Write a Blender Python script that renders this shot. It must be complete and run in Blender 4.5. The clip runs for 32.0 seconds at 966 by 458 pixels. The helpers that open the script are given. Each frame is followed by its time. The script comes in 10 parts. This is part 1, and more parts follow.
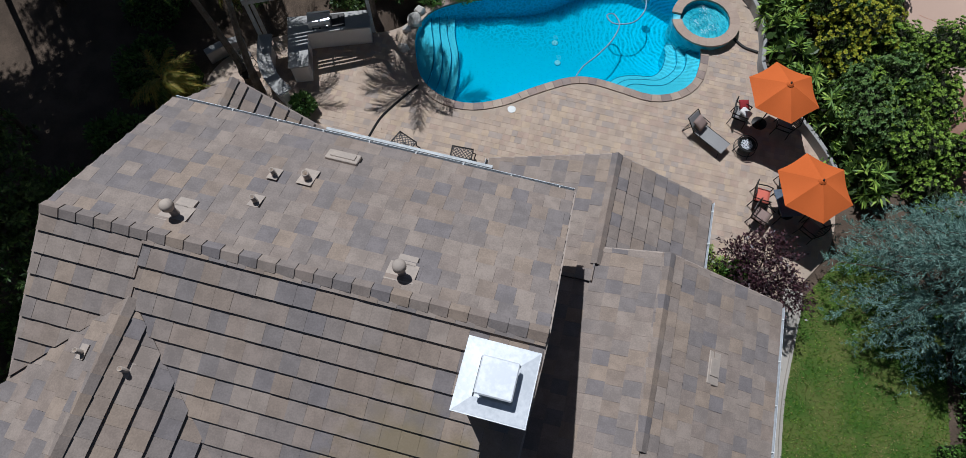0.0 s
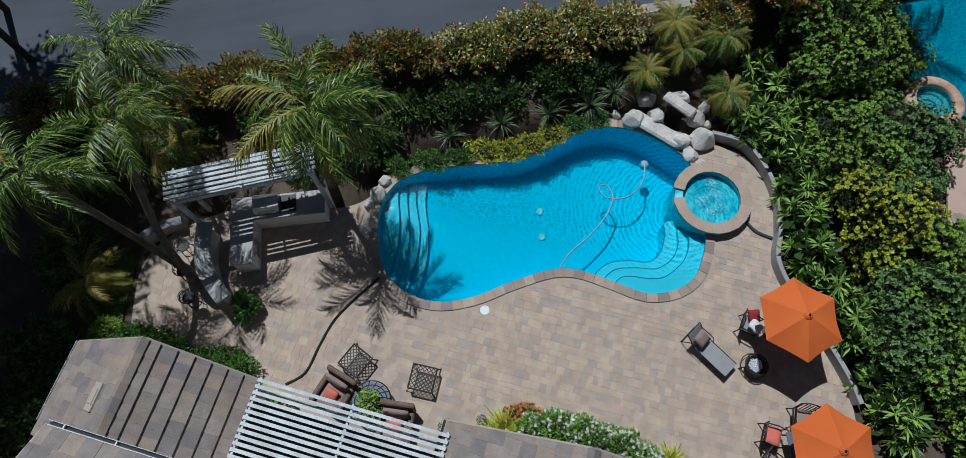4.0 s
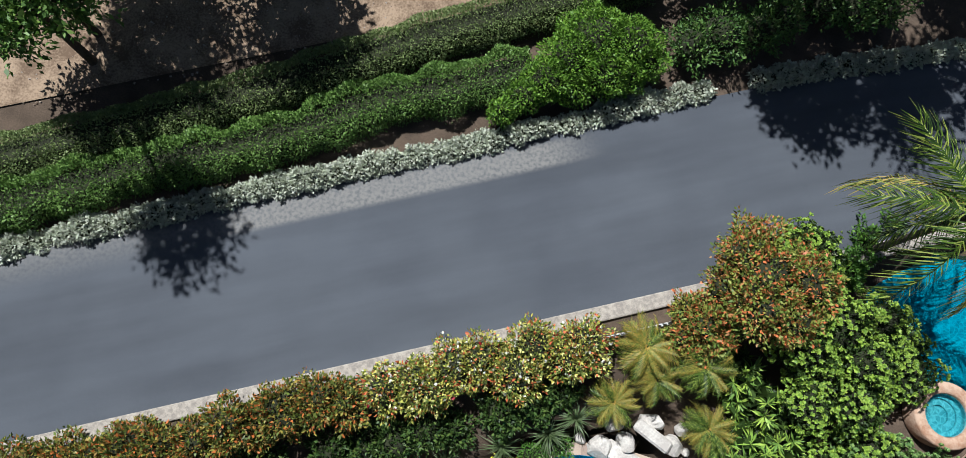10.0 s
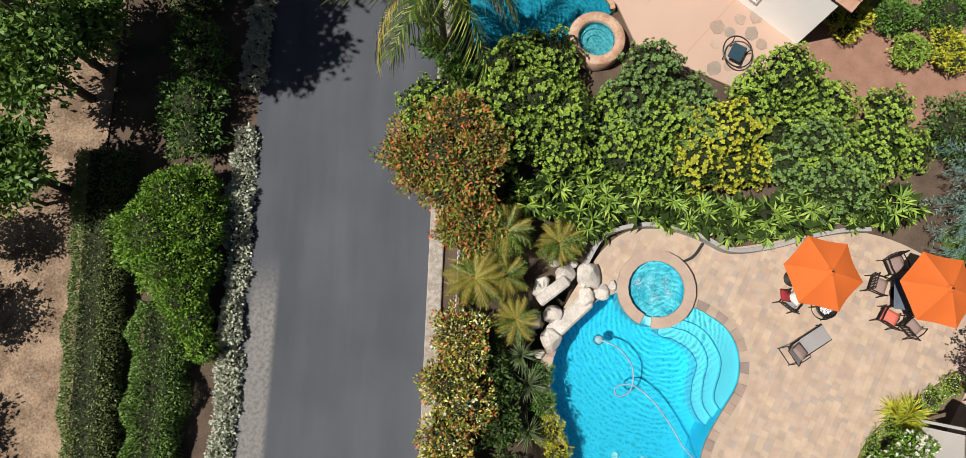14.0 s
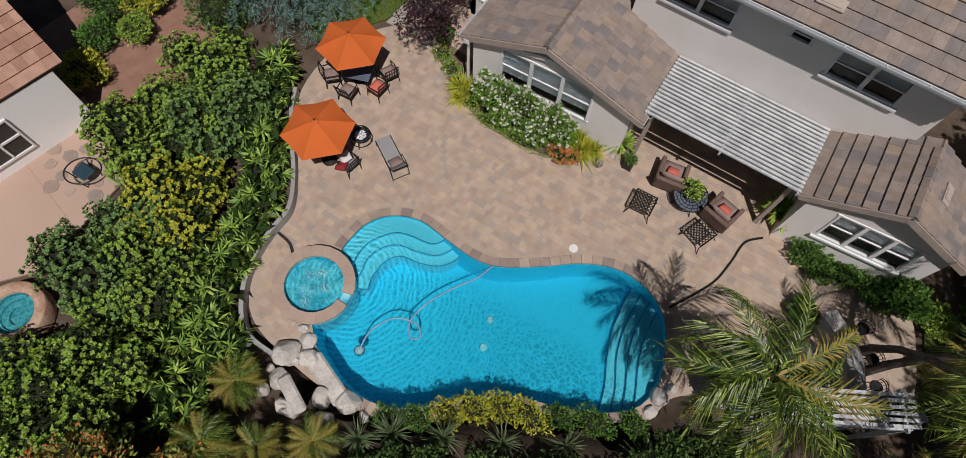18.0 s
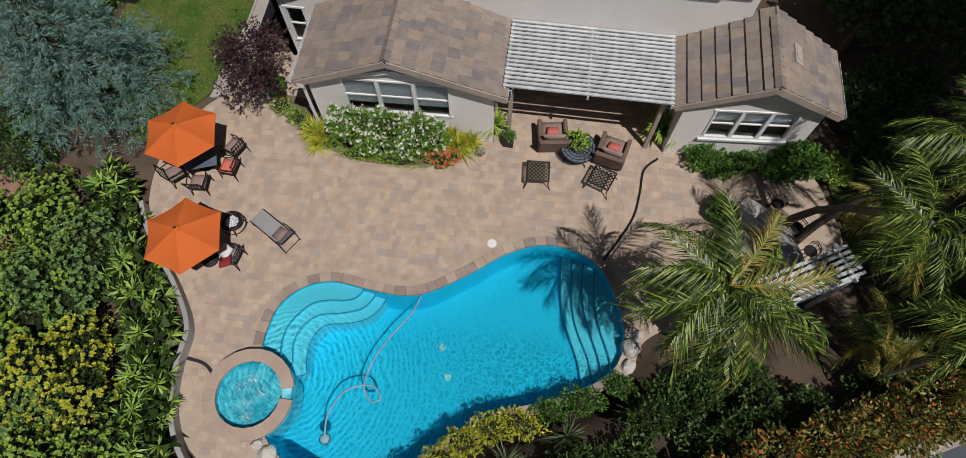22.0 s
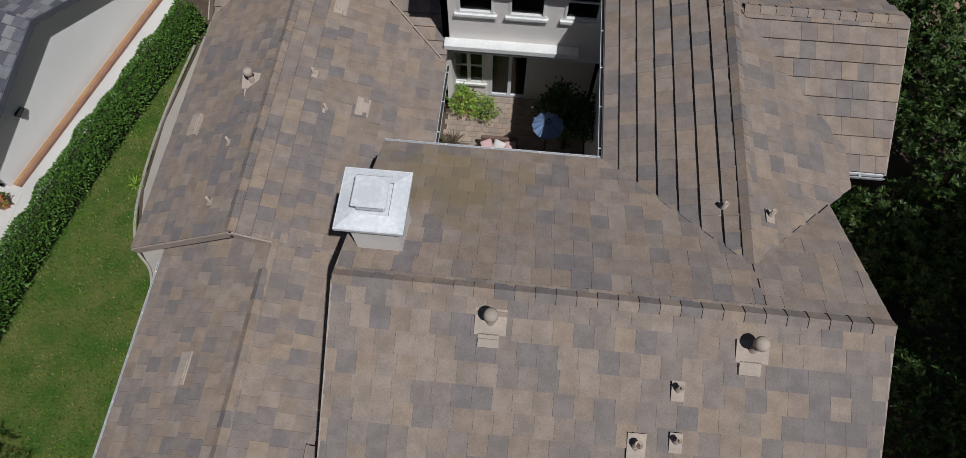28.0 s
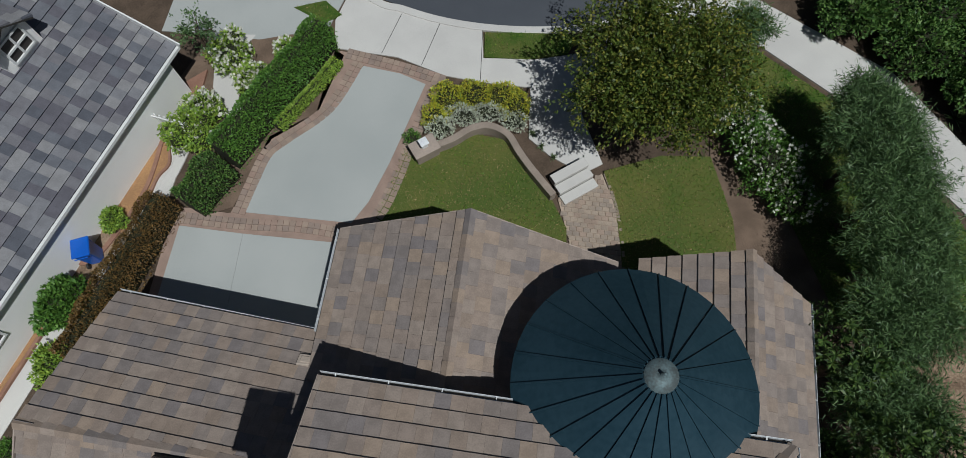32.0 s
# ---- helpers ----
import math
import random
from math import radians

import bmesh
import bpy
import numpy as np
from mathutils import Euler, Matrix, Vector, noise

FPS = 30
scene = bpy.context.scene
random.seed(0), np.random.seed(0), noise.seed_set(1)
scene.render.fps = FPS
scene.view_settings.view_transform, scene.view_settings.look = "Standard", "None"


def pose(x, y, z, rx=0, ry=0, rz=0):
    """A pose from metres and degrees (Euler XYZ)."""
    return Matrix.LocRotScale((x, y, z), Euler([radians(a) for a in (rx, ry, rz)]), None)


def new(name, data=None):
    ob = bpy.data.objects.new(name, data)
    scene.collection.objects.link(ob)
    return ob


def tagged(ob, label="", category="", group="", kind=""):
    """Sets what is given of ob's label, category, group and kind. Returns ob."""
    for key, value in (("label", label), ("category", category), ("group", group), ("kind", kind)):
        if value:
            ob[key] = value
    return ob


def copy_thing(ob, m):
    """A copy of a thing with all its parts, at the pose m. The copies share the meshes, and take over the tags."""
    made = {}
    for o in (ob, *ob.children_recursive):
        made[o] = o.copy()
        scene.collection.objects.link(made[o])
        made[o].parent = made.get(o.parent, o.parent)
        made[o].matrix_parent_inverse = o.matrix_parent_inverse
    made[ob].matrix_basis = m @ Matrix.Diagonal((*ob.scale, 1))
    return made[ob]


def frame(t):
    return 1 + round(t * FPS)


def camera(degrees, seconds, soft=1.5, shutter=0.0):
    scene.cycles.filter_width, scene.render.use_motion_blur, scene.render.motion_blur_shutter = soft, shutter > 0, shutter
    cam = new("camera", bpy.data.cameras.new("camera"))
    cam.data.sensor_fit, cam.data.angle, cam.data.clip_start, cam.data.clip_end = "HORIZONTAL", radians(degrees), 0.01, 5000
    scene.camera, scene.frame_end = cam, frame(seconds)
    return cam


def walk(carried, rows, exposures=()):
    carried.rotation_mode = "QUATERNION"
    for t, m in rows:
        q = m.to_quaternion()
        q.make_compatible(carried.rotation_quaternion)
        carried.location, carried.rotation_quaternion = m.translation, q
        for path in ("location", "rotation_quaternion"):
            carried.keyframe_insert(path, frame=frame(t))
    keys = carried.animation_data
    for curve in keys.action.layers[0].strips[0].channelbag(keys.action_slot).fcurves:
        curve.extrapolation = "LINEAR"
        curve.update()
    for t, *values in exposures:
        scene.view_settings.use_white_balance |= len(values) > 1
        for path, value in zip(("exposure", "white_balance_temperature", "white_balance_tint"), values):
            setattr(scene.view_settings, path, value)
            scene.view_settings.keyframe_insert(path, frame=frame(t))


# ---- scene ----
# camera and its flight: seconds, x, y, z and the three turns in degrees
cam = camera(76.2, 32.0, soft=0.6)
PATH = [
    (0, 0.446, -0.545, 19.078, 21.88, -0.68, 14.41),
    (0.5, 0.37, 0.406, 18.95, 21.73, -0.73, 14.99),
    (1, 0.174, 1.279, 18.845, 21.9, -0.84, 15.08),
    (1.5, 0.051, 2.286, 18.856, 21.55, -0.77, 15.36),
    (2, -0.026, 3.428, 18.938, 20.96, -0.6, 15.62),
    (2.5, -0.067, 4.615, 19.08, 20.14, -0.37, 16.25),
    (3, -0.022, 5.592, 19.081, 20.32, -0.08, 16.04),
    (3.5, -0.07, 6.578, 19.125, 20.34, 0.18, 15.73),
    (5.5, -0.66, 9.868, 18.933, 22.29, 0.26, 15.44),
    (6, -0.91, 10.858, 18.868, 22.35, 0.13, 14.69),
    (6.5, -1.077, 11.832, 18.884, 22.27, -0.02, 14.28),
    (7, -1.209, 12.809, 18.943, 22.11, -0.12, 14.05),
    (7.5, -1.329, 13.807, 19.054, 21.75, -0.18, 13.74),
    (8, -1.474, 14.963, 19.125, 20.95, -0.11, 13.61),
    (8.5, -1.698, 16.271, 19.235, 19.77, -0.03, 13.07),
    (9, -1.851, 17.674, 19.406, 18.2, -0.08, 12.74),
    (9.5, -1.982, 19.128, 19.624, 16.37, -0.09, 12.75),
    (10, -2.072, 20.536, 19.847, 14.44, -0.17, 13.21),
    (10.5, -2.192, 21.724, 19.828, 13.15, -0.08, 13.66),
    (11, -2.279, 22.63, 19.861, 12.02, -0, 13.28),
    (11.5, -2.084, 23.3, 19.928, 11.23, 0.01, 7.03),
    (12, -1.533, 23.724, 20.021, 10.86, -0.01, -8.33),
    (12.5, -0.779, 23.8, 20.122, 10.32, -0.04, -25.49),
    (13, 0.033, 23.455, 20.223, 9.65, -0.07, -38.94),
    (13.5, 0.635, 22.704, 20.465, 9.24, -0.13, -51.18),
    (14, 0.941, 21.741, 20.585, 9.56, -0.08, -62.09),
    (14.5, 0.982, 20.712, 20.649, 10.21, -0.01, -72.48),
    (15, 0.666, 19.811, 20.671, 11.33, 0.1, -82.55),
    (15.5, 0.222, 18.971, 20.865, 12.59, 0.25, -92.92),
    (17.5, -2.375, 19.691, 19.02, 22.57, -1.67, -137.09),
    (18, -2.322, 19.939, 18.901, 23.2, -1.84, -147.77),
    (18.5, -2.208, 20.061, 18.627, 24, -1.5, -157.81),
    (19, -2.165, 20.075, 18.41, 24.54, -0.77, -167.03),
    (19.5, -2.157, 20.069, 18.339, 24.75, -0.13, -172.92),
    (20, -2.145, 20.031, 18.286, 24.91, 0.02, -173.79),
    (20.5, -2.136, 19.964, 18.331, 24.87, 0.09, -173.26),
    (21, -2.112, 19.833, 18.304, 24.67, 0.08, -172.96),
    (21.5, -2.093, 19.615, 18.254, 24.3, 0.07, -173.08),
    (22, -2.111, 19.239, 18.204, 23.86, 0.02, -172.47),
    (22.5, -2.108, 18.696, 18.21, 23.36, 0.04, -172.08),
    (23, -2.067, 18.017, 18.262, 23.05, 0.07, -171.67),
    (23.5, -1.992, 17.288, 18.367, 23.15, 0.05, -171.06),
    (24, -1.826, 16.537, 18.392, 23.69, -0.18, -170.54),
    (24.5, -1.62, 15.756, 18.268, 24.87, -0.35, -170.8),
    (26.5, -1.036, 10, 19.148, 22.09, -0.66, -172.54),
    (27, -1.17, 8.569, 18.98, 22.6, -0.58, -173.12),
    (27.5, -1.504, 7.057, 18.686, 23.97, -0.23, -173.82),
    (28, -1.919, 5.429, 18.699, 24.1, 0.06, -174.45),
    (28.5, -2.346, 3.848, 18.71, 24.63, 0.1, -174.69),
    (29, -2.617, 2.202, 18.667, 25.09, 0.17, -174.62),
    (29.5, -2.92, 0.434, 18.794, 25.43, 0.25, -173.79),
    (30, -3.023, -1.667, 19.096, 24.87, 0.16, -172.99),
    (30.5, -3.091, -3.958, 19.447, 23.77, 0.23, -173.46),
    (31, -3.051, -6.456, 19.717, 22.77, 0.21, -173.14),
    (31.5, -2.988, -9.129, 20.036, 21.69, 0.17, -172.3),
    (32, -2.946, -12.03, 20.341, 20.34, 0.14, -172.34),
]
EXPOSURES = [(0, -0.25, 5600, 9), (3, -0.38, 5400, 6), (6, -0.24, 5400, 4), (8, 0.2, 5800, 6), (9.5, 0.4, 5780, 7), (11, 0.65, 6000, 8), (13, 0.45, 6350, 10), (15, 0.17, 6850, 12), (18, -0.4, 6350, 15), (21, -0.36, 6200, 12), (24, -0.33, 6450, 13), (28, -0.46, 6000, 10), (32, -0.58, 5900, 6)]
walk(cam, [(r[0], pose(*r[1:])) for r in PATH], EXPOSURES)

# daylight: clear sky and one sun, high over the pool side
SUN_WAY = Vector((0.64, -0.75, -1.95)).normalized()
world = bpy.data.worlds.new("sky")
scene.world = world
world.use_nodes = True
sky = world.node_tree.nodes.new("ShaderNodeTexSky")
sky.sky_type = "NISHITA"
sky.sun_disc = False
sky.sun_elevation = radians(63)
sky.sun_rotation = math.atan2(-SUN_WAY.x, -SUN_WAY.y)
world.node_tree.links.new(sky.outputs[0], world.node_tree.nodes["Background"].inputs[0])
world.node_tree.nodes["Background"].inputs[1].default_value = 0.025
sun = new("sun", bpy.data.lights.new("sun", "SUN"))
sun.data.energy = 4.5
sun.data.angle = radians(0.53)
sun.data.color = (1.0, 0.965, 0.915)
sun.rotation_euler = SUN_WAY.to_track_quat("-Z", "Y").to_euler()
scene.view_settings.exposure = 0.0


# ---- materials ----
def material(name, a, b=None, rough=0.8, metal=0.0, scale=6.0, fine=60.0, bump=0.15, spread=None, vary=0.0, spec=0.3, mix=0.5):
    """A worn surface: two colours mixed by coarse and fine noise in metres, fine relief, and hue or value spread between pieces."""
    m = bpy.data.materials.new(name)
    m.use_nodes = True
    n, link = m.node_tree.nodes, m.node_tree.links.new
    p = n["Principled BSDF"]
    p.inputs["Roughness"].default_value = rough
    p.inputs["Metallic"].default_value = metal
    p.inputs["Specular IOR Level"].default_value = spec
    b = b or tuple(v * 0.75 for v in a)
    co = n.new("ShaderNodeTexCoord")
    big, small = n.new("ShaderNodeTexNoise"), n.new("ShaderNodeTexNoise")
    big.inputs["Scale"].default_value, small.inputs["Scale"].default_value = scale * 0.25, fine * 0.25
    big.inputs["Detail"].default_value, small.inputs["Detail"].default_value = 5, 3
    geo = n.new("ShaderNodeNewGeometry")
    for tex in (big, small):
        link(geo.outputs["Position"], tex.inputs["Vector"])
    both = n.new("ShaderNodeMath")
    both.operation = "MULTIPLY_ADD"
    link(small.outputs[0], both.inputs[0])
    both.inputs[1].default_value = 0.7
    link(big.outputs[0], both.inputs[2])
    ramp = n.new("ShaderNodeValToRGB")
    ramp.color_ramp.elements[0].position, ramp.color_ramp.elements[1].position = mix + 0.17, mix + 0.55
    ramp.color_ramp.elements[0].color, ramp.color_ramp.elements[1].color = (*a, 1), (*b, 1)
    link(both.outputs[0], ramp.inputs[0])
    colour = ramp.outputs[0]
    if spread:
        pick = geo.outputs["Random Per Island"] if spread == "island" else n.new("ShaderNodeObjectInfo").outputs["Random"]
        hsv = n.new("ShaderNodeHueSaturation")
        scaled = n.new("ShaderNodeMapRange")
        scaled.inputs["To Min"].default_value, scaled.inputs["To Max"].default_value = 1 - vary, 1 + vary
        link(pick, scaled.inputs["Value"])
        link(scaled.outputs[0], hsv.inputs["Value"])
        link(colour, hsv.inputs["Color"])
        colour = hsv.outputs[0]
    link(colour, p.inputs["Base Color"])
    if bump:
        bp = n.new("ShaderNodeBump")
        bp.inputs["Strength"].default_value, bp.inputs["Distance"].default_value = bump, 0.02
        link(small.outputs[0], bp.inputs["Height"])
        link(bp.outputs[0], p.inputs["Normal"])
    return m


def palette(m, colours, spread):
    """Lets each piece take one of several colours, by its own random number."""
    n, link = m.node_tree.nodes, m.node_tree.links.new
    p = n["Principled BSDF"]
    old = p.inputs["Base Color"].links[0].from_socket
    geo = n.new("ShaderNodeNewGeometry")
    pick = geo.outputs["Random Per Island"] if spread == "island" else n.new("ShaderNodeObjectInfo").outputs["Random"]
    ramp = n.new("ShaderNodeValToRGB")
    ramp.color_ramp.interpolation = "CONSTANT"
    while len(ramp.color_ramp.elements) < len(colours):
        ramp.color_ramp.elements.new(0.5)
    for i, c in enumerate(colours):
        ramp.color_ramp.elements[i].position = i / len(colours)
        ramp.color_ramp.elements[i].color = (*c, 1)
    link(pick, ramp.inputs[0])
    mul = n.new("ShaderNodeMix")
    mul.data_type, mul.blend_type = "RGBA", "MULTIPLY"
    mul.inputs[0].default_value = 1.0
    link(ramp.outputs[0], mul.inputs[6])
    link(old, mul.inputs[7])
    link(mul.outputs[2], p.inputs["Base Color"])
    return m


TILE_TONES = [tuple(1.1 * (0.62 * c + 0.38 * k) for c, k in zip(t, (0.262, 0.21, 0.175))) for t in [(0.25, 0.205, 0.175), (0.30, 0.245, 0.205), (0.215, 0.185, 0.17), (0.27, 0.215, 0.18), (0.18, 0.165, 0.165), (0.32, 0.26, 0.215), (0.235, 0.2, 0.18), (0.33, 0.25, 0.185), (0.26, 0.2, 0.155), (0.165, 0.155, 0.165), (0.29, 0.225, 0.18)]]
M = {
    "tile": palette(material("concrete_tile", (1, 1, 1), (0.78, 0.78, 0.78), 0.85, scale=14, fine=120, bump=0.25), TILE_TONES, "island"),
    "tile_one": palette(material("concrete_tile_single", (1, 1, 1), (0.78, 0.78, 0.78), 0.85, scale=14, fine=120, bump=0.25), TILE_TONES, "object"),
    "felt": material("roof_felt", (0.05, 0.045, 0.04), rough=0.9),
    "stucco": material("stucco", (0.8, 0.76, 0.715), (0.74, 0.7, 0.66), 0.9, scale=3, fine=200, bump=0.3),
    "trim": material("white_paint", (0.8, 0.8, 0.78), (0.68, 0.68, 0.66), 0.5, scale=4, fine=60, bump=0.05),
    "asphalt": material("asphalt", (0.062, 0.068, 0.08), (0.08, 0.087, 0.1), 0.9, scale=1.2, fine=300, bump=0.3),
    "concrete": material("concrete", (0.22, 0.212, 0.205), (0.27, 0.262, 0.255), 0.85, scale=2, fine=150, bump=0.15),
    "paver": palette(material("paver", (1, 1, 1), (0.8, 0.8, 0.8), 0.85, scale=8, fine=150, bump=0.2), [(0.46, 0.35, 0.265), (0.5, 0.385, 0.29), (0.42, 0.325, 0.255), (0.475, 0.355, 0.265), (0.4, 0.325, 0.27), (0.51, 0.385, 0.275), (0.45, 0.33, 0.255), (0.48, 0.37, 0.285)], "island"),
    "coping": palette(material("coping", (1, 1, 1), (0.8, 0.8, 0.8), 0.8, scale=8, fine=150, bump=0.2), [(0.36, 0.27, 0.215), (0.43, 0.33, 0.255), (0.29, 0.225, 0.195), (0.4, 0.3, 0.235), (0.33, 0.25, 0.21), (0.46, 0.36, 0.28)], "object"),
    "plaster": material("pool_plaster", (0.035, 0.59, 0.85), (0.06, 0.66, 0.89), 0.6, scale=30, fine=70, bump=0.05, mix=0.42),
    "soil": material("soil", (0.12, 0.085, 0.06), (0.07, 0.05, 0.035), 0.95, scale=5, fine=100, bump=0.5),
    "dirt": material("dry_dirt", (0.36, 0.26, 0.175), (0.15, 0.1, 0.065), 0.95, scale=5, fine=60, bump=0.6),
}



def lichen(m, centre, radius, colour):
    """A ragged patch of ochre lichen about a place on the roof."""
    n, link = m.node_tree.nodes, m.node_tree.links.new
    p = n["Principled BSDF"]
    old = p.inputs["Base Color"].links[0].from_socket
    geo, away, size, cloud, edge, tint = n.new("ShaderNodeNewGeometry"), n.new("ShaderNodeVectorMath"), n.new("ShaderNodeVectorMath"), n.new("ShaderNodeTexNoise"), n.new("ShaderNodeMath"), n.new("ShaderNodeMapRange")
    away.operation, size.operation, edge.operation = "SUBTRACT", "LENGTH", "MULTIPLY_ADD"
    away.inputs[1].default_value = centre
    link(geo.outputs["Position"], away.inputs[0])
    link(away.outputs[0], size.inputs[0])
    cloud.inputs["Scale"].default_value, cloud.inputs["Detail"].default_value = 1.6, 6
    link(geo.outputs["Position"], cloud.inputs["Vector"])
    edge.inputs[1].default_value = -2.6 * radius
    link(cloud.outputs[0], edge.inputs[0])
    link(size.outputs["Value"], edge.inputs[2])
    tint.inputs["From Min"].default_value, tint.inputs["From Max"].default_value = -0.3 * radius, -1.1 * radius
    tint.inputs["To Max"].default_value = 0.62
    link(edge.outputs[0], tint.inputs["Value"])
    mix = n.new("ShaderNodeMix")
    mix.data_type = "RGBA"
    mix.inputs[7].default_value = (*colour, 1)
    link(tint.outputs[0], mix.inputs[0])
    link(old, mix.inputs[6])
    link(mix.outputs[2], p.inputs["Base Color"])


for m in (M["tile"], M["tile_one"]):
    lichen(m, (-0.6, -1.0, 7.4), 1.9, (0.24, 0.18, 0.085))


# ---- building helpers ----
def empty(name, at=(0, 0, 0), turn=0.0):
    ob = new(name)
    ob.matrix_world = pose(*at, 0, 0, turn)
    return ob


def part(name, bm, m, parent=None, label="", smooth=False):
    """Links a bmesh as one mesh object, under a thing or a part of it."""
    me = bpy.data.meshes.new(name)
    bm.to_mesh(me)
    bm.free()
    for one in m if isinstance(m, (list, tuple)) else [m]:
        me.materials.append(M[one] if isinstance(one, str) else one)
    if smooth:
        me.polygons.foreach_set("use_smooth", [True] * len(me.polygons))
    ob = new(name, me)
    if parent:
        ob.parent = parent
    return tagged(ob, label)


def mesh(name, verts, faces, m, parent=None, label="", smooth=False):
    me = bpy.data.meshes.new(name)
    me.from_pydata([tuple(v) for v in verts], [], [tuple(f) for f in faces])
    me.materials.append(M[m] if isinstance(m, str) else m)
    if smooth:
        me.polygons.foreach_set("use_smooth", [True] * len(me.polygons))
    ob = new(name, me)
    if parent:
        ob.parent = parent
    return tagged(ob, label)


def box(bm, x0, y0, z0, x1, y1, z1, bevel=0.0):
    v = [bm.verts.new((x, y, z)) for z in (z0, z1) for x, y in ((x0, y0), (x1, y0), (x1, y1), (x0, y1))]
    f = [bm.faces.new([v[i] for i in q]) for q in ((3, 2, 1, 0), (4, 5, 6, 7), (0, 1, 5, 4), (1, 2, 6, 5), (2, 3, 7, 6), (3, 0, 4, 7))]
    if bevel:
        bmesh.ops.bevel(bm, geom=list({e for q in f for e in q.edges}), offset=bevel, segments=1, affect="EDGES")
    return v


def boxes(*rows, bevel=0.0):
    bm = bmesh.new()
    for r in rows:
        box(bm, *r, bevel=bevel)
    return bm


def bar(bm, a, b, w, h, up=(0, 0, 1)):
    """A straight bar of section w by h from a to b."""
    a, b = Vector(a), Vector(b)
    d = (b - a).normalized()
    s = d.cross(Vector(up))
    s = s.normalized() if s.length > 1e-4 else Vector((1, 0, 0))
    u = s.cross(d)
    v = [bm.verts.new(p + s * i * w / 2 + u * j * h / 2) for p in (a, b) for i, j in ((-1, -1), (1, -1), (1, 1), (-1, 1))]
    for q in ((0, 1, 2, 3), (7, 6, 5, 4), (0, 4, 5, 1), (1, 5, 6, 2), (2, 6, 7, 3), (3, 7, 4, 0)):
        bm.faces.new([v[i] for i in q])


def tube(bm, pts, r, sides=8, caps=True):
    """A round tube along points; r is one radius or one for each point."""
    pts = [Vector(p) for p in pts]
    rs = r if isinstance(r, (list, tuple)) else [r] * len(pts)
    rings = []
    for i, p in enumerate(pts):
        d = (pts[min(i + 1, len(pts) - 1)] - pts[max(i - 1, 0)]).normalized()
        s = d.cross(Vector((0.13, 0.31, 1.0) if abs(d.z) < 0.9 else (1, 0.2, 0))).normalized()
        u = d.cross(s)
        rings.append([bm.verts.new(p + rs[i] * (s * math.cos(2 * math.pi * k / sides) + u * math.sin(2 * math.pi * k / sides))) for k in range(sides)])
    for a, b in zip(rings, rings[1:]):
        for k in range(sides):
            bm.faces.new((a[k], a[(k + 1) % sides], b[(k + 1) % sides], b[k]))
    if caps:
        bm.faces.new(rings[0][::-1])
        bm.faces.new(rings[-1])


def lathe(bm, profile, at=(0, 0, 0), sides=24):
    """Turns a profile of (radius, height) round the upright axis."""
    rings = []
    for r, z in profile:
        if r < 1e-5:
            rings.append([bm.verts.new((at[0], at[1], at[2] + z))])
        else:
            rings.append([bm.verts.new((at[0] + r * math.cos(2 * math.pi * k / sides), at[1] + r * math.sin(2 * math.pi * k / sides), at[2] + z)) for k in range(sides)])
    for a, b in zip(rings, rings[1:]):
        for k in range(sides):
            j = (k + 1) % sides
            if len(a) == 1 and len(b) > 1:
                bm.faces.new((a[0], b[k], b[j]))
            elif len(b) == 1 and len(a) > 1:
                bm.faces.new((a[k], a[j], b[0]))
            elif len(a) > 1:
                bm.faces.new((a[k], a[j], b[j], b[k]))


def smooth_ring(points, steps=8, closed=True):
    """A smooth curve through a few plan points."""
    n, out = len(points), []
    for i in range(n if closed else n - 1):
        p = [Vector(points[(i + k) % n] if closed else points[min(max(i + k, 0), n - 1)]) for k in (-1, 0, 1, 2)]
        for s in range(steps):
            t = s / steps
            out.append(0.5 * (2 * p[1] + (p[2] - p[0]) * t + (2 * p[0] - 5 * p[1] + 4 * p[2] - p[3]) * t * t + (3 * p[1] - p[0] - 3 * p[2] + p[3]) * t**3))
    if not closed:
        out.append(Vector(points[-1]))
    return [(q[0], q[1]) for q in out]


def inside(x, y, poly):
    hit = False
    for (x0, y0), (x1, y1) in zip(poly, poly[1:] + poly[:1]):
        if (y0 > y) != (y1 > y) and x < (x1 - x0) * (y - y0) / (y1 - y0) + x0:
            hit = not hit
    return hit


def grow(poly, d):
    """Offsets a closed plan outline outwards by d (counter-clockwise outline)."""
    n, out = len(poly), []
    for i in range(n):
        (ax, ay), (bx, by) = poly[i - 1], poly[(i + 1) % n]
        tx, ty = bx - ax, by - ay
        q = math.hypot(tx, ty) or 1
        out.append((poly[i][0] + d * ty / q, poly[i][1] - d * tx / q))
    return out


def fill(bm, poly, z, holes=()):
    """A flat face in a plan outline, with holes."""
    edges = []
    for ring in (poly, *holes):
        v = [bm.verts.new((x, y, z)) for x, y in ring]
        edges += [bm.edges.new((v[i], v[(i + 1) % len(v)])) for i in range(len(v))]
    bmesh.ops.triangle_fill(bm, edges=edges, use_beauty=True)
    for f in bm.faces:
        if f.normal.z < 0:
            f.normal_flip()


